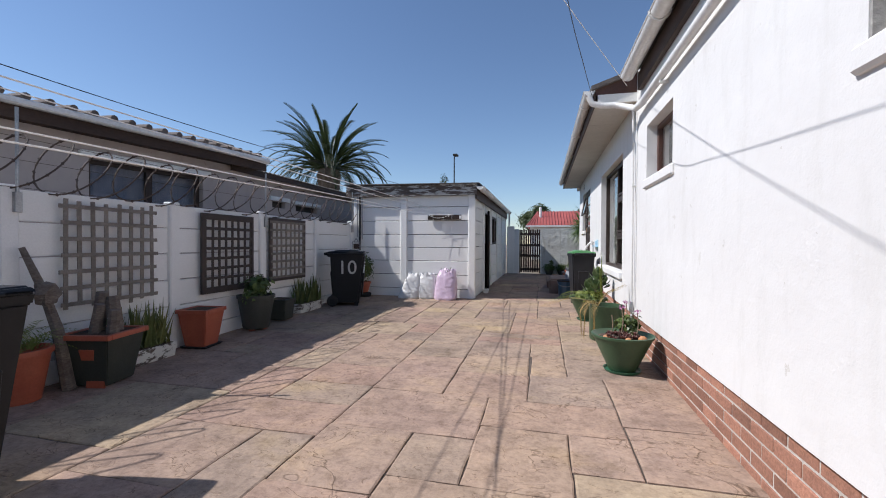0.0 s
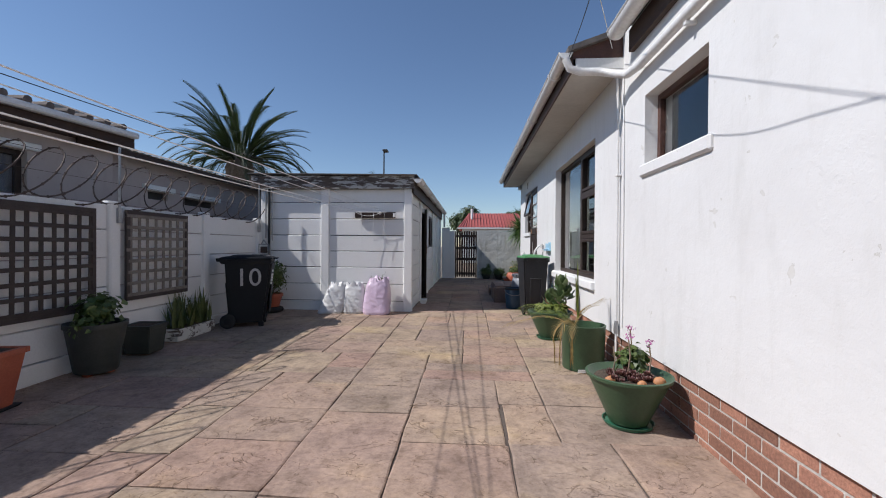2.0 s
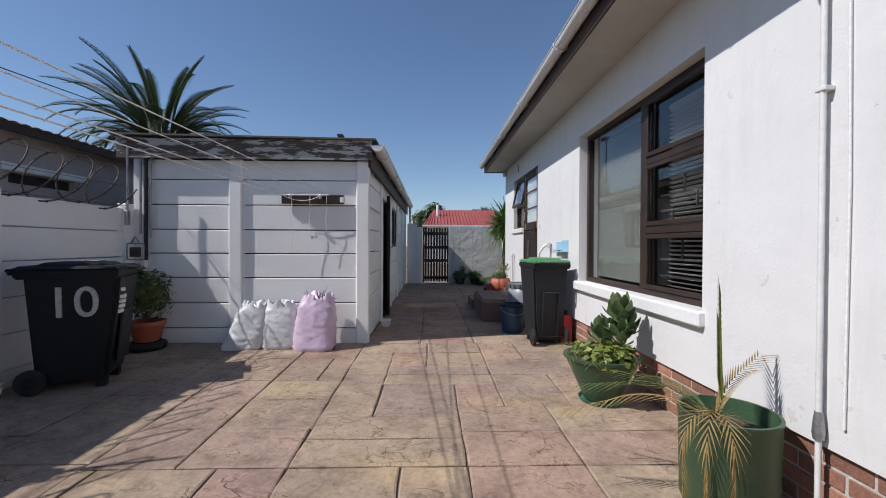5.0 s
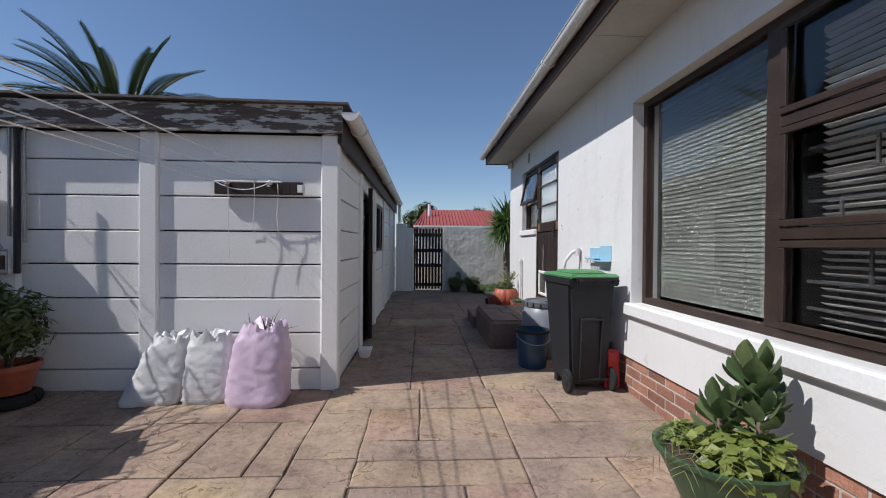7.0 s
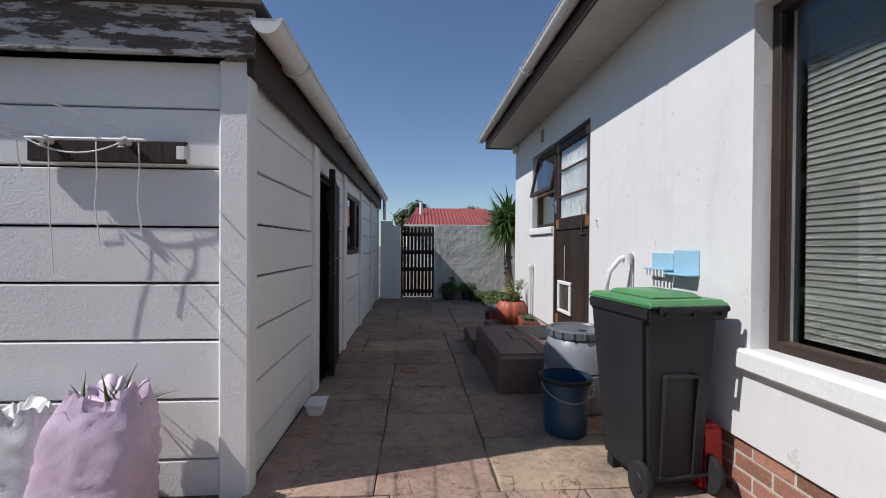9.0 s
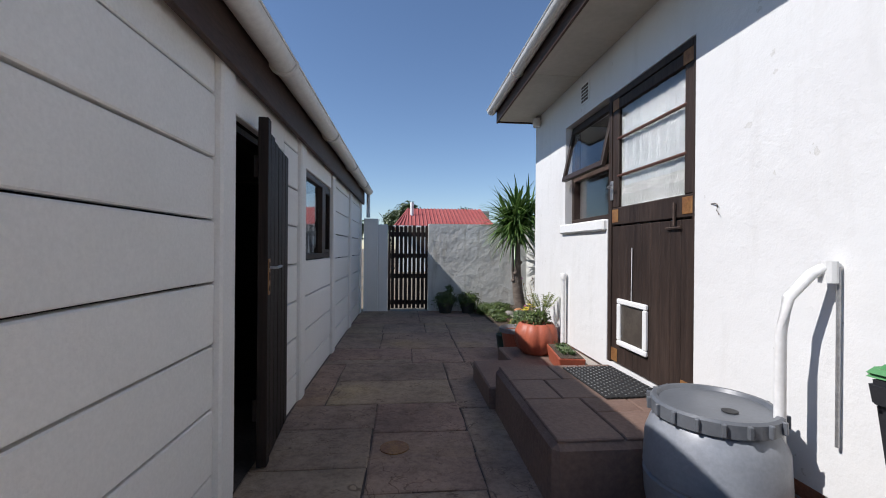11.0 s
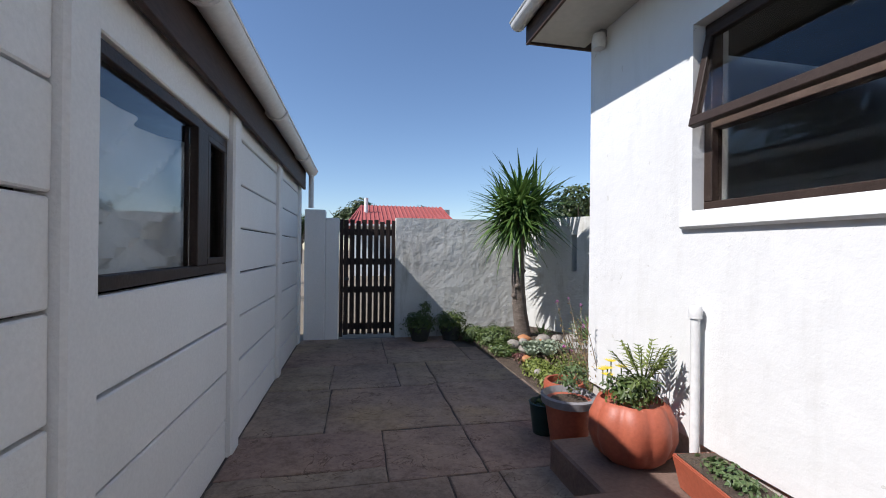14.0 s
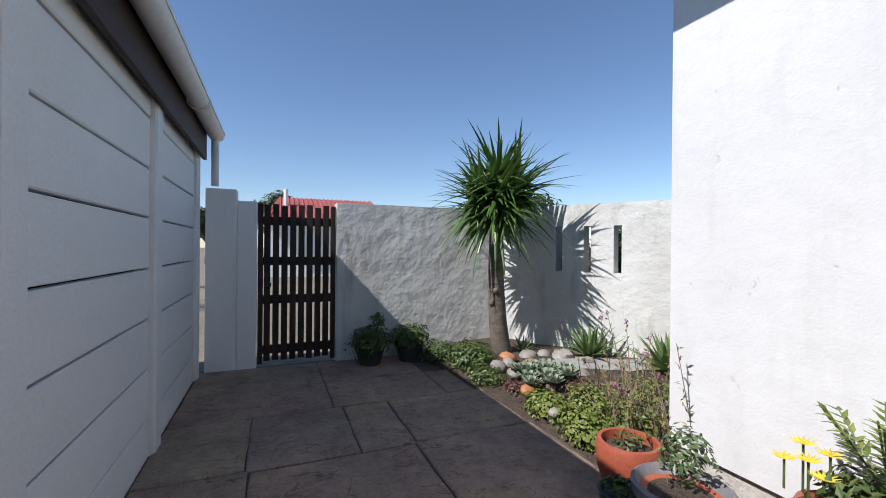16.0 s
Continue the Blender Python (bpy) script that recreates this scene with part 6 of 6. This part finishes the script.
for x, y, s in ((1.95, 15.3, 0.11), (1.66, 15.25, 0.10), (1.45, 15.05, 0.09), (2.25, 15.1, 0.12), (1.5, 14.85, 0.08), (2.05, 14.6, 0.09), (1.35, 14.4, 0.07), (2.35, 14.9, 0.10), (1.28, 13.95, 0.06), (1.9, 14.95, 0.07), (1.75, 14.95, 0.10), (1.58, 15.1, 0.08), (2.15, 15.3, 0.09), (2.5, 14.6, 0.10)):
    bm = B()
    bmesh.ops.create_icosphere(bm, subdivisions=2, radius=s * 0.85)
    for v in bm.verts:
        v.co *= 1 + 0.6 * noise.noise(v.co * 9 + Vector((x * 7, y, 0)))
        v.co.z *= 0.75
    t = solid("garden_rock", bm, "stone" if random.random() < 0.7 else "orange_stone", "rough pale rock in the garden bed", "rock", "", True, "rocks in the bed")
    t.location = (x, y, 0.15 + s * 0.45)
rosettes = [(1.55, 14.72, 0.13), (1.72, 14.66, 0.14), (1.45, 14.55, 0.11), (1.62, 14.50, 0.13), (1.82, 14.50, 0.12), (1.50, 14.80, 0.10), (1.80, 14.78, 0.12), (1.40, 14.42, 0.10), (1.92, 14.64, 0.11), (1.68, 14.82, 0.11), (1.58, 14.38, 0.11)]
for x, y, r in rosettes:
    t = thing("rosette_succulent", (x, y, 0.17), "grey-green rosette succulent in the garden bed", "succulent", "grey rosettes")
    bm = B()
    rosette(bm, (0, 0, 0.05), r, 3, r * 0.75, 1.25)
    part("rosette", bm, "grey_succ", t)
    part("stem", lathe(B(), [(0.02, -0.03), (0.018, 0.05), (0, 0.055)], 8), "stem", t)


def ground_cover(name, spots, material, leaf, label):
    bm = B()
    for x, y, z, rx, ry, rz, n in spots:
        clump(bm, (x, y, z), (rx, ry, rz), n, leaf, leaf * 0.75, 0.6)
    t = solid(name, bm, material, label, "plants", "stuff")
    return t


ground_cover("creeping_plants", [(1.35, 15.45, 0.20, 0.34, 0.42, 0.20, 2400), (1.15, 15.85, 0.18, 0.28, 0.28, 0.15, 900), (1.28, 15.0, 0.15, 0.20, 0.32, 0.11, 900)], "bush", 0.035, "dense green creeping plants at the bed's edge")
ground_cover("low_succulents", [(1.35, 14.15, 0.16, 0.20, 0.28, 0.13, 1300), (1.30, 13.7, 0.18, 0.18, 0.32, 0.16, 1300), (1.62, 13.95, 0.22, 0.28, 0.3, 0.16, 1000), (1.5, 13.5, 0.24, 0.24, 0.28, 0.18, 900), (2.2, 14.0, 0.2, 0.4, 0.4, 0.12, 600), (2.3, 13.4, 0.2, 0.4, 0.4, 0.14, 500)], "lime", 0.032, "lime green low succulents along the paving")
ground_cover("brown_succulents", [(1.36, 14.62, 0.15, 0.12, 0.16, 0.06, 260), (1.62, 14.15, 0.16, 0.15, 0.12, 0.06, 240), (1.75, 14.25, 0.2, 0.2, 0.15, 0.1, 200)], "red_succ", 0.03, "brownish dried succulents in the bed")
# woody stems and flowering spikes
wb = thing("flower_shrub", (1.50, 13.20, 0.15), "straggly shrub with bare stems and small pink flowers", "shrub")
bm, bm2, bm3, bm4 = B(), B(), B(), B()
for i in range(46):
    a, L = random.uniform(0, 6.28), random.uniform(0.35, 0.78)
    x, y = random.uniform(-0.30, 0.36), random.uniform(-0.30, 0.30)
    lean = 0.16
    top = (x + lean * math.cos(a), y + lean * math.sin(a), L)
    tube(bm, [(x, y, 0), ((x + top[0]) / 2 + 0.02, (y + top[1]) / 2, L * 0.5), top], 0.005, 4, taper=0.002)
    for s in range(26):
        t = 0.25 + 0.75 * s / 26
        p = Vector((x + (top[0] - x) * t, y + (top[1] - y) * t, L * t))
        leaflet(bm2 if s % 2 else bm4, p, rnd_dir(0.6), rnd_dir(0.5), 0.035, 0.010)
    if random.random() < 0.55:
        clump(bm3, top, (0.02, 0.02, 0.015), 12, 0.016, 0.012)
part("stem", bm, "stem", wb)
part("foliage", bm2, "succulent", wb)
part("dry_foliage", bm4, "dry_leaf", wb, "dried brown leaves")
part("blossom", bm3, "pink", wb)
bs = thing("bare_shrub", (1.62, 13.80, 0.15), "leafless brown twiggy shrub in the bed", "shrub")
bm = B()
for i in range(34):
    a, L = random.uniform(0, 6.28), random.uniform(0.2, 0.45)
    p = Vector((random.uniform(-0.1, 0.1), random.uniform(-0.1, 0.1), 0))
    q = p + Vector((math.cos(a) * 0.12, math.sin(a) * 0.12, L * 0.6))
    tube(bm, [p, q, q + Vector((math.cos(a + 1) * 0.1, math.sin(a + 1) * 0.1, L * 0.4))], 0.006, 4, taper=0.002)
part("brushwood", bm, "stem", bs)
sl = thing("paving_stone", (2.55, 14.72, 0.165), "flat grey slate slab lying in the bed", "slab", rz=-30)
part("slate", box(B(), (-0.55, -0.20, 0), (0.45, 0.22, 0.035), 0.01), "cement", sl)

# pots at the bed's corner
pp1 = thing("pumpkin_pot", (1.0, 12.19, 0.25), "ribbed terracotta pot like a pumpkin, full of flowers", "plant pot")
pot_round(pp1, [(0, 0), (0.15, 0), (0.205, 0.05), (0.238, 0.14), (0.23, 0.24), (0.195, 0.315), (0.17, 0.33), (0.16, 0.30), (0, 0.28)], "terracotta", 90, wob=lambda a, z: 1 + 0.085 * abs(math.cos(4.5 * a)) - 0.06)
bm = B()
clump(bm, (0.0, 0.0, 0.38), (0.21, 0.18, 0.12), 620, 0.045, 0.022, 0.5)
part("foliage", bm, "bush", pp1)
bm = B()
for i in range(13):
    h = random.uniform(0, 6.28)
    p = Vector((0.06, -0.02, 0.40))
    out = random.uniform(0.35, 0.9)
    d = Vector((math.cos(h) * out, math.sin(h) * out, 0.9)).normalized()
    tube(bm, [p, p + d * 0.28], 0.003, 4)
    for s in range(7):
        c = p + d * (0.12 + 0.025 * s)
        for sd in (-1, 1):
            blade(bm, c, h + sd * random.uniform(0.6, 1.1), random.uniform(0.2, 0.6), 0.075 * (1 - s * 0.08), 0.02, 0.5, 3, 0.15, 0.2)
part("lobed_leaves", bm, "lime", pp1)
bm, bm2 = B(), B()
for x, y, z in ((-0.08, 0.12, 0.47), (-0.03, 0.16, 0.50), (-0.12, 0.06, 0.45), (-0.06, 0.20, 0.44), (0.0, 0.10, 0.48)):
    for i in range(14):
        blade(bm, (x, y, z), 2 * math.pi * i / 14, 0.35, 0.045, 0.015, 0.2, 2)
    tube(bm2, [(x, y, 0.34), (x, y, z)], 0.004, 5)
part("yellow_flower", bm, "petal", pp1, "yellow daisy flowers")
part("stem", bm2, "bush", pp1)
pp1.scale = (0.92, 0.92, 0.94)
gp = thing("plant_pot", (0.91, 12.70, 0.08), "terracotta pot with a grey rim and small shrub", "plant pot")
pot_round(gp, [(0, 0), (0.11, 0), (0.155, 0.30), (0, 0.28)], "terracotta")
part("rim", lathe(B(), [(0.150, 0.28), (0.175, 0.285), (0.18, 0.33), (0.165, 0.34), (0.15, 0.31), (0.14, 0.28)], 32), surface("grey_rim", (0.20, 0.195, 0.20), (0.28, 0.27, 0.28), 0.6, 5, 50, 0.2, 0.2), gp, smooth=True)
soil_disc(gp, 0.145, 0.295)
bm = B()
clump(bm, (0.05, 0.02, 0.44), (0.13, 0.13, 0.14), 260, 0.04, 0.016, 0.5)
part("foliage", bm, "succulent", gp)
tp = thing("plant_pot", (1.13, 13.17, 0.08), "round terracotta pot of dry soil and sprouts", "plant pot")
pot_round(tp, [(0, 0), (0.11, 0), (0.155, 0.15), (0.16, 0.24), (0.15, 0.27), (0.13, 0.27), (0.125, 0.22), (0, 0.21)], "terracotta")
soil_disc(tp, 0.125, 0.23)
bm = B()
clump(bm, (0.0, 0.0, 0.27), (0.10, 0.10, 0.06), 60, 0.05, 0.012, 0.5)
part("sprouts", bm, "bush", tp)
sdp = thing("plant_pot", (0.84, 12.92, 0.08), "small dark green plastic pot", "plant pot")
pot_round(sdp, [(0, 0), (0.075, 0), (0.10, 0.20), (0.105, 0.21), (0.095, 0.215), (0.085, 0.18), (0, 0.18)], surface("dark_green_plastic", (0.012, 0.035, 0.028), (0.02, 0.05, 0.04), 0.45, 4, 60, 0.2, 0.05))
bm = B()
clump(bm, (0, 0, 0.22), (0.09, 0.09, 0.05), 70, 0.04, 0.02)
part("sprouts", bm, "bush", sdp)
pbx = thing("plant_box", (1.08, 11.62, 0.25), "terracotta plastic box of small succulents", "plant box", rz=-8)
part("box", frustum(B(), 0.17, 0.50, 0.22, 0.56, 0.0, 0.15, 0.006), "terracotta", pbx)
part("soil", box(B(), (-0.095, -0.26, 0.13), (0.095, 0.26, 0.156)), "soil", pbx)
bm = B()
clump(bm, (0, 0.05, 0.165), (0.09, 0.20, 0.045), 280, 0.028, 0.02)
part("low_succulent", bm, "succulent", pbx, kind="stuff")
for i in range(9):
    bm = B()
    rosette(bm, (random.uniform(-0.05, 0.06), random.uniform(-0.22, 0.0), 0.16), 0.045, 2)
    part("rosette", bm, "succulent", pbx)
for x, y, r in ((0.42, 15.98, 0.16), (0.86, 15.98, 0.15)):
    t = thing("plant_pot", (x, y, 0.08), "dark pot of ferns in the shade of the wall", "plant pot", "shaded fern pots")
    pot_round(t, [(0, 0), (0.11, 0), (r, 0.18), (r + 0.01, 0.20), (r - 0.02, 0.20), (r - 0.03, 0.16), (0, 0.16)], "dark_pot")
    bm = B()
    clump(bm, (0, -0.02, 0.24), (0.30, 0.22, 0.20), 900, 0.07, 0.022, 0.4)
    if x < 0.6:
        clump(bm, (0.08, 0.0, 0.45), (0.08, 0.08, 0.12), 120, 0.07, 0.02, 0.4)
    part("foliage", bm, "bush", t)
drain = thing("drain_cover", (-0.41, 10.57, 0.084), "round brass drain cover set in the paving", "drain cover")
part("disc", lathe(B(), [(0.09, 0.0), (0.088, 0.005), (0.06, 0.004), (0.02, 0.006), (0, 0.006)], 24), "plate", drain, smooth=True)
sp = thing("downpipe", (SX + 0.11, 16.16, 1.9), "white downpipe at the end of the shed gutter", "pipe")
part("pipe", tube(B(), [(0, 0, 0), (0, 0, 0.52)], 0.035, 10), "gutter", sp, smooth=True)

# ---- over the walls: palm, trees, wires ----
random.seed(61)
pt = thing("palm_tree", (-10.4, 19.3, 0.0), "tall date palm with arching fronds behind the shed", "tree")
part("trunk", lathe(B(), [(0.34, 0), (0.30, 1.0), (0.31, 2.6), (0.42, 3.5), (0.50, 4.1), (0.30, 4.6), (0, 4.8)], 18, wob=lambda a, z: 1 + 0.10 * math.sin(9 * a + z * 14)), "bark", pt)
for f in range(78):
    h = f * 2.39996 + random.uniform(-0.15, 0.15)
    k = f / 78
    rise = 1.42 - 1.45 * k ** 0.8 + random.uniform(-0.08, 0.08)
    L = random.uniform(2.5, 3.2)
    droop = 0.6 + 1.5 * k ** 0.7
    bm = B()
    p = Vector((0.25 * math.cos(h), 0.25 * math.sin(h), 4.35))
    seg = 30
    spine = [p.copy()]
    for s in range(seg):
        t = s / seg
        a = rise - droop * t ** 1.5
        d = Vector((math.cos(h) * math.cos(a), math.sin(h) * math.cos(a), math.sin(a)))
        p = p + d * L / seg
        spine.append(p.copy())
        if t > 0.10:
            ll = 0.52 * math.sin(math.pi * (0.15 + 0.8 * t)) + 0.06
            for sd in (-1, 1):
                for o in (0.0, 0.33, 0.67):
                    blade(bm, p - d * L / seg * o, h + sd * 0.75, a + 0.25, ll * 0.66, 0.024, 0.8, 2, 0.1)
    tube(bm, spine[::3], 0.035, 4, taper=0.008)
    part("frond", bm, "palm", pt)
pt.scale = (1.15, 1.15, 1.13)


def tree(name, at, h, r, label, leaves=2600, leaf=0.28):
    t = thing(name, at, label, "tree")
    bm = B()
    tube(bm, [(0, 0, 0), (0.1, 0, h * 0.3), (0, 0.1, h * 0.6)], 0.16, 8, taper=0.08)
    for i in range(6):
        a = i * 1.05
        tube(bm, [(0.05, 0, h * 0.35), (r * 0.3 * math.cos(a), r * 0.3 * math.sin(a), h * 0.55), (r * 0.6 * math.cos(a), r * 0.6 * math.sin(a), h * 0.72)], 0.06, 6, taper=0.02)
    part("trunk", bm, "bark", t)
    bm = B()
    for i in range(11):
        a, q = random.uniform(0, 6.28), random.uniform(0.1, 0.65) * r
        clump(bm, (q * math.cos(a), q * math.sin(a), h * random.uniform(0.55, 0.85)), (r * 0.45, r * 0.45, h * 0.15), leaves // 11, leaf, leaf * 0.6, 0.5)
    part("crown", bm, "tree_leaf", t)
    return t


tree("tree", (-1.0, 44.0, 0), 6.0, 2.7, "leafy green tree beyond the red roof")
tree("tree", (4.6, 47.0, 0), 5.6, 2.6, "far green tree behind the red-roofed house")
tree("tree", (10.2, 29.0, 0), 4.6, 3.0, "broad green tree behind the garden wall")
tree("cypress_tree", (-6.0, 25.5, 0), 5.9, 0.45, "slim conifer tip behind the shed", 700, 0.16)
hedge = thing("hedge", (3.2, 16.3, 0.0), "dark green hedge behind the slotted wall", "hedge")
bm = B()
for hx, hy in ((-0.5, 0.6), (0.0, 0.0), (0.4, -0.6), (0.8, -1.2)):
    clump(bm, (hx, hy, 0.95), (0.5, 0.5, 0.95), 3600, 0.09, 0.055, 0.4)
part("foliage", bm, "tree_leaf", hedge)
bm = B()
for hx, hy in ((-0.5, 0.6), (0.0, 0.0), (0.4, -0.6), (0.8, -1.2)):
    tube(bm, [(hx, hy, -0.05), (hx, hy, 1.2)], 0.03, 6)
part("stem", bm, "bark", hedge)
tree("tree", (-5.0, 46.0, 0), 4.4, 2.2, "far green tree beyond the gate pier")


def cable(name, pts, r, material, label):
    t = thing(name, pts[0], label, "cable")
    a = Vector(pts[0])
    fine = []
    P = [Vector(p) - a for p in pts]
    P = [P[0]] + P + [P[-1]]
    for i in range(1, len(P) - 2):
        for s in range(8):
            u = s / 8
            p0, p1, p2, p3 = P[i - 1:i + 3]
            fine.append(0.5 * ((2 * p1) + (p2 - p0) * u + (2 * p0 - 5 * p1 + 4 * p2 - p3) * u * u + (3 * p1 - p0 - 3 * p2 + p3) * u ** 3))
    fine.append(P[-1])
    part("wire", tube(B(), fine, r, 5), material, t)


cable("service_cable", [(0.74, 5.26, 3.0), (0.5, 3.6, 2.70), (0.324, 2.74, 2.78), (0.1, 1.31, 2.92), (-0.5, -2.0, 3.4), (-1.6, -8.0, 4.6)], 0.003, "cable", "black overhead cable running to the eave")
cable("service_cable", [(1.12, 5.2, 3.06), (0.316, 3.45, 3.19), (-0.83, 0.95, 3.42), (-4.0, -6.0, 4.2)], 0.0035, "cord", "white overhead cable running to the eave")
cable("telephone_wire", [(-4.2, 14.0, 3.15), (-5.0, 6.0, 3.0), (-5.4, 0.0, 3.1), (-6.0, -8.0, 3.3)], 0.006, "cable", "thin dark wire above the neighbour roof")


# ---- paving slabs ----
def slab(x0, x1, y0, y1):
    """One slab with wavering edges, a rounded rim and a slightly uneven top."""
    bm = B()
    g = 0.0045
    x0, x1, y0, y1 = x0 + g, x1 - g, y0 + g, y1 - g
    ring = []
    for (ax, ay), (bx, by) in (((x0, y0), (x1, y0)), ((x1, y0), (x1, y1)), ((x1, y1), (x0, y1)), ((x0, y1), (x0, y0))):
        steps = max(2, int(math.hypot(bx - ax, by - ay) / 0.16))
        for i in range(steps):
            t = i / steps
            j = random.uniform(-0.006, 0.006)
            ring.append((ax + (bx - ax) * t + j, ay + (by - ay) * t - j))
    cx, cy = (x0 + x1) / 2, (y0 + y1) / 2
    dz = random.uniform(-0.002, 0.002)
    outer = [bm.verts.new((x - cx, y - cy, gz(y) - 0.012)) for x, y in ring]
    rim = [bm.verts.new((x - cx, y - cy, gz(y) + dz - 0.005)) for x, y in ring]
    inner = []
    for x, y in ring:
        d = Vector((cx - x, cy - y)).normalized() * 0.012
        inner.append(bm.verts.new((x + d.x - cx, y + d.y - cy, gz(y) + dz)))
    n = len(ring)
    for a, b in ((outer, rim), (rim, inner)):
        for i in range(n):
            bm.faces.new((a[i], a[(i + 1) % n], b[(i + 1) % n], b[i]))
    bm.faces.new(inner)
    ob = part("slab", bm, "slab", pavement)
    ob.location = (cx, cy, 0)


random.seed(11)


def lay(x0, x1, nx, y0, y1, ny):
    """Random ashlar pattern on a grid of nx by ny cells."""
    cw, ch = (x1 - x0) / nx, (y1 - y0) / ny
    used = set()
    for j in range(ny):
        for i in range(nx):
            if (i, j) in used:
                continue
            sizes = [(2, 2), (3, 2), (2, 1), (3, 2), (2, 3), (3, 1), (2, 2), (3, 3)]
            if random.random() < 0.15:
                sizes = [(1, 2), (2, 1)]
            random.shuffle(sizes)
            for w, h in sizes + [(1, 1)]:
                cells = [(i + a, j + b) for a in range(w) for b in range(h)]
                if all(c not in used and c[0] < nx and c[1] < ny for c in cells):
                    break
            used.update(cells)
            xa, xb, ya, yb = x0 + i * cw, x0 + (i + w) * cw, y0 + j * ch, y0 + (j + h) * ch
            slab(xa, xb, ya, yb)


def pave(*plan):
    """Slabs from a plan: x from, x to, then the y of every cross joint between them."""
    for x0, x1, *cuts in plan:
        for ya, yb in zip(cuts, cuts[1:]):
            slab(x0, x1, ya, yb)


# sunny strip by the house: joints as they were stamped
E = HX + 0.05
pave((-1.21, -0.62, 0.9, 1.84, 2.54), (-0.62, -0.22, 2.03, 2.54), (-0.62, 0.35, 1.1, 1.5, 2.03), (-0.22, 0.35, 2.03, 2.75), (0.35, E, 1.1, 1.84, 2.28),
     (0.35, 0.72, 2.28, 2.75), (0.72, E, 2.28, 2.95, 3.92), (-1.21, -0.22, 2.54, 3.25), (-0.22, 0.72, 2.75, 3.25), (-1.21, -0.60, 3.25, 4.27),
     (-0.60, 0.08, 3.25, 3.85), (0.08, 0.72, 3.25, 3.92))
pave((-0.60, 0.06, 3.85, 4.42, 5.04), (0.08, 0.41, 3.85, 4.50), (0.41, E, 3.92, 4.50, 5.26, 5.83, 6.24, 6.64), (0.06, 0.41, 4.50, 5.04), (-1.21, -0.60, 4.27, 4.83, 5.32, 5.83),
     (-0.60, 0.41, 5.04, 5.30, 5.52), (-0.60, -0.24, 5.52, 5.83), (-0.24, 0.41, 5.52, 5.83, 6.24, 6.64), (-1.21, -0.24, 5.83, 6.15, 6.47))
pave((-1.21, -0.84, 6.47, 7.11, 7.40, 8.10), (-0.84, -0.24, 6.47, 7.11), (-0.24, 0.11, 6.64, 7.11), (0.11, 0.62, 6.64, 7.36), (0.62, E, 6.64, 7.36),
     (-0.84, 0.11, 7.11, 7.36, 7.60), (0.11, E, 7.36, 7.84), (-0.84, -0.48, 7.60, 8.10), (-0.48, 0.11, 7.60, 8.10), (0.11, 0.52, 7.84, 8.50), (0.52, E, 7.84, 8.50),
     (-1.21, -0.48, 8.10, 8.50), (-0.48, 0.11, 8.10, 8.50))
# middle strip
pave((-2.30, -1.59, 0.9, 1.66, 2.35), (-1.59, -1.21, 0.9, 1.5, 2.35), (-2.30, -1.21, 2.35, 2.85), (-1.92, -1.21, 2.85, 3.28, 3.80, 4.30, 4.83), (-2.30, -1.92, 2.85, 3.60, 4.30, 5.12),
     (-1.58, -1.21, 4.83, 5.32, 5.83), (-1.92, -1.58, 4.83, 5.12), (-2.21, -1.58, 5.12, 5.83), (-2.30, -2.21, 5.12, 5.83))
pave((-2.30, -1.81, 5.83, 6.75, 7.23, 7.90, 8.52), (-1.81, -1.21, 5.83, 6.30, 6.80, 7.23), (-1.81, -1.43, 7.23, 7.90), (-1.43, -1.21, 7.23, 7.90), (-1.81, -1.21, 7.90, 8.52))
# shaded strip by the boundary wall, the front, and the passage by the shed
lay(LX, -2.30, 5, 0.9, SY + 0.02, 23)
lay(LX, E, 14, -2.1, 0.9, 9)
pave((-1.21, -0.56, 8.50, 9.2, 9.8, 10.36, 10.88), (-0.56, 0.08, 8.50, 9.0, 9.5, 10.1, 10.80), (0.08, E, 8.50, 9.1, 9.88), (0.08, 0.36, 9.88, 10.5, 11.20), (-0.97, 0.06, 11.32, 11.9, 12.49),
     (-1.21, -0.56, 10.88, 11.32), (-0.56, 0.08, 10.80, 11.32), (-1.21, -0.97, 11.32, 12.49), (0.06, 0.36, 11.20, 11.9, 12.49), (0.36, E, 11.88, 12.49))
pave((-1.21, -0.27, 12.49, 12.66, 13.18), (-0.27, 0.30, 12.49, 13.14), (0.30, 1.17, 12.49, 13.14, 14.10), (-1.21, -0.66, 13.18, 14.10), (-0.66, 0.30, 13.16, 14.08), (-1.21, -0.68, 14.10, 14.86),
     (-0.68, -0.04, 14.08, 14.86), (-0.04, 0.31, 14.08, 14.86), (0.31, 1.16, 14.10, 14.86), (-1.21, -0.1, 14.86, 15.5, 16.22), (-0.1, 0.85, 14.86, 15.5, 16.22), (0.85, 1.10, 14.86, 15.5))

# ---- plinth bricks ----
random.seed(5)
LB, HB = 0.228, 0.083
bm = box(B(), (-0.012, -LB / 2 + 0.0065, 0.006), (0.015, LB / 2 - 0.0065, HB - 0.006), 0.004)
brick_me = bpy.data.meshes.new("brick")
bm.to_mesh(brick_me)
bm.free()
brick_me.materials.append(M["brick"])
for c in range(6):
    z = 0.383 - (c + 1) * HB
    y = 0.9 + (LB / 2 if c % 2 else 0)
    while y < 9.85:
        if z > gz(y) - HB:
            put_piece("brick", brick_me, pose(HX + 0.035 + random.uniform(-0.002, 0.002), y, z), plinth)
        y += LB
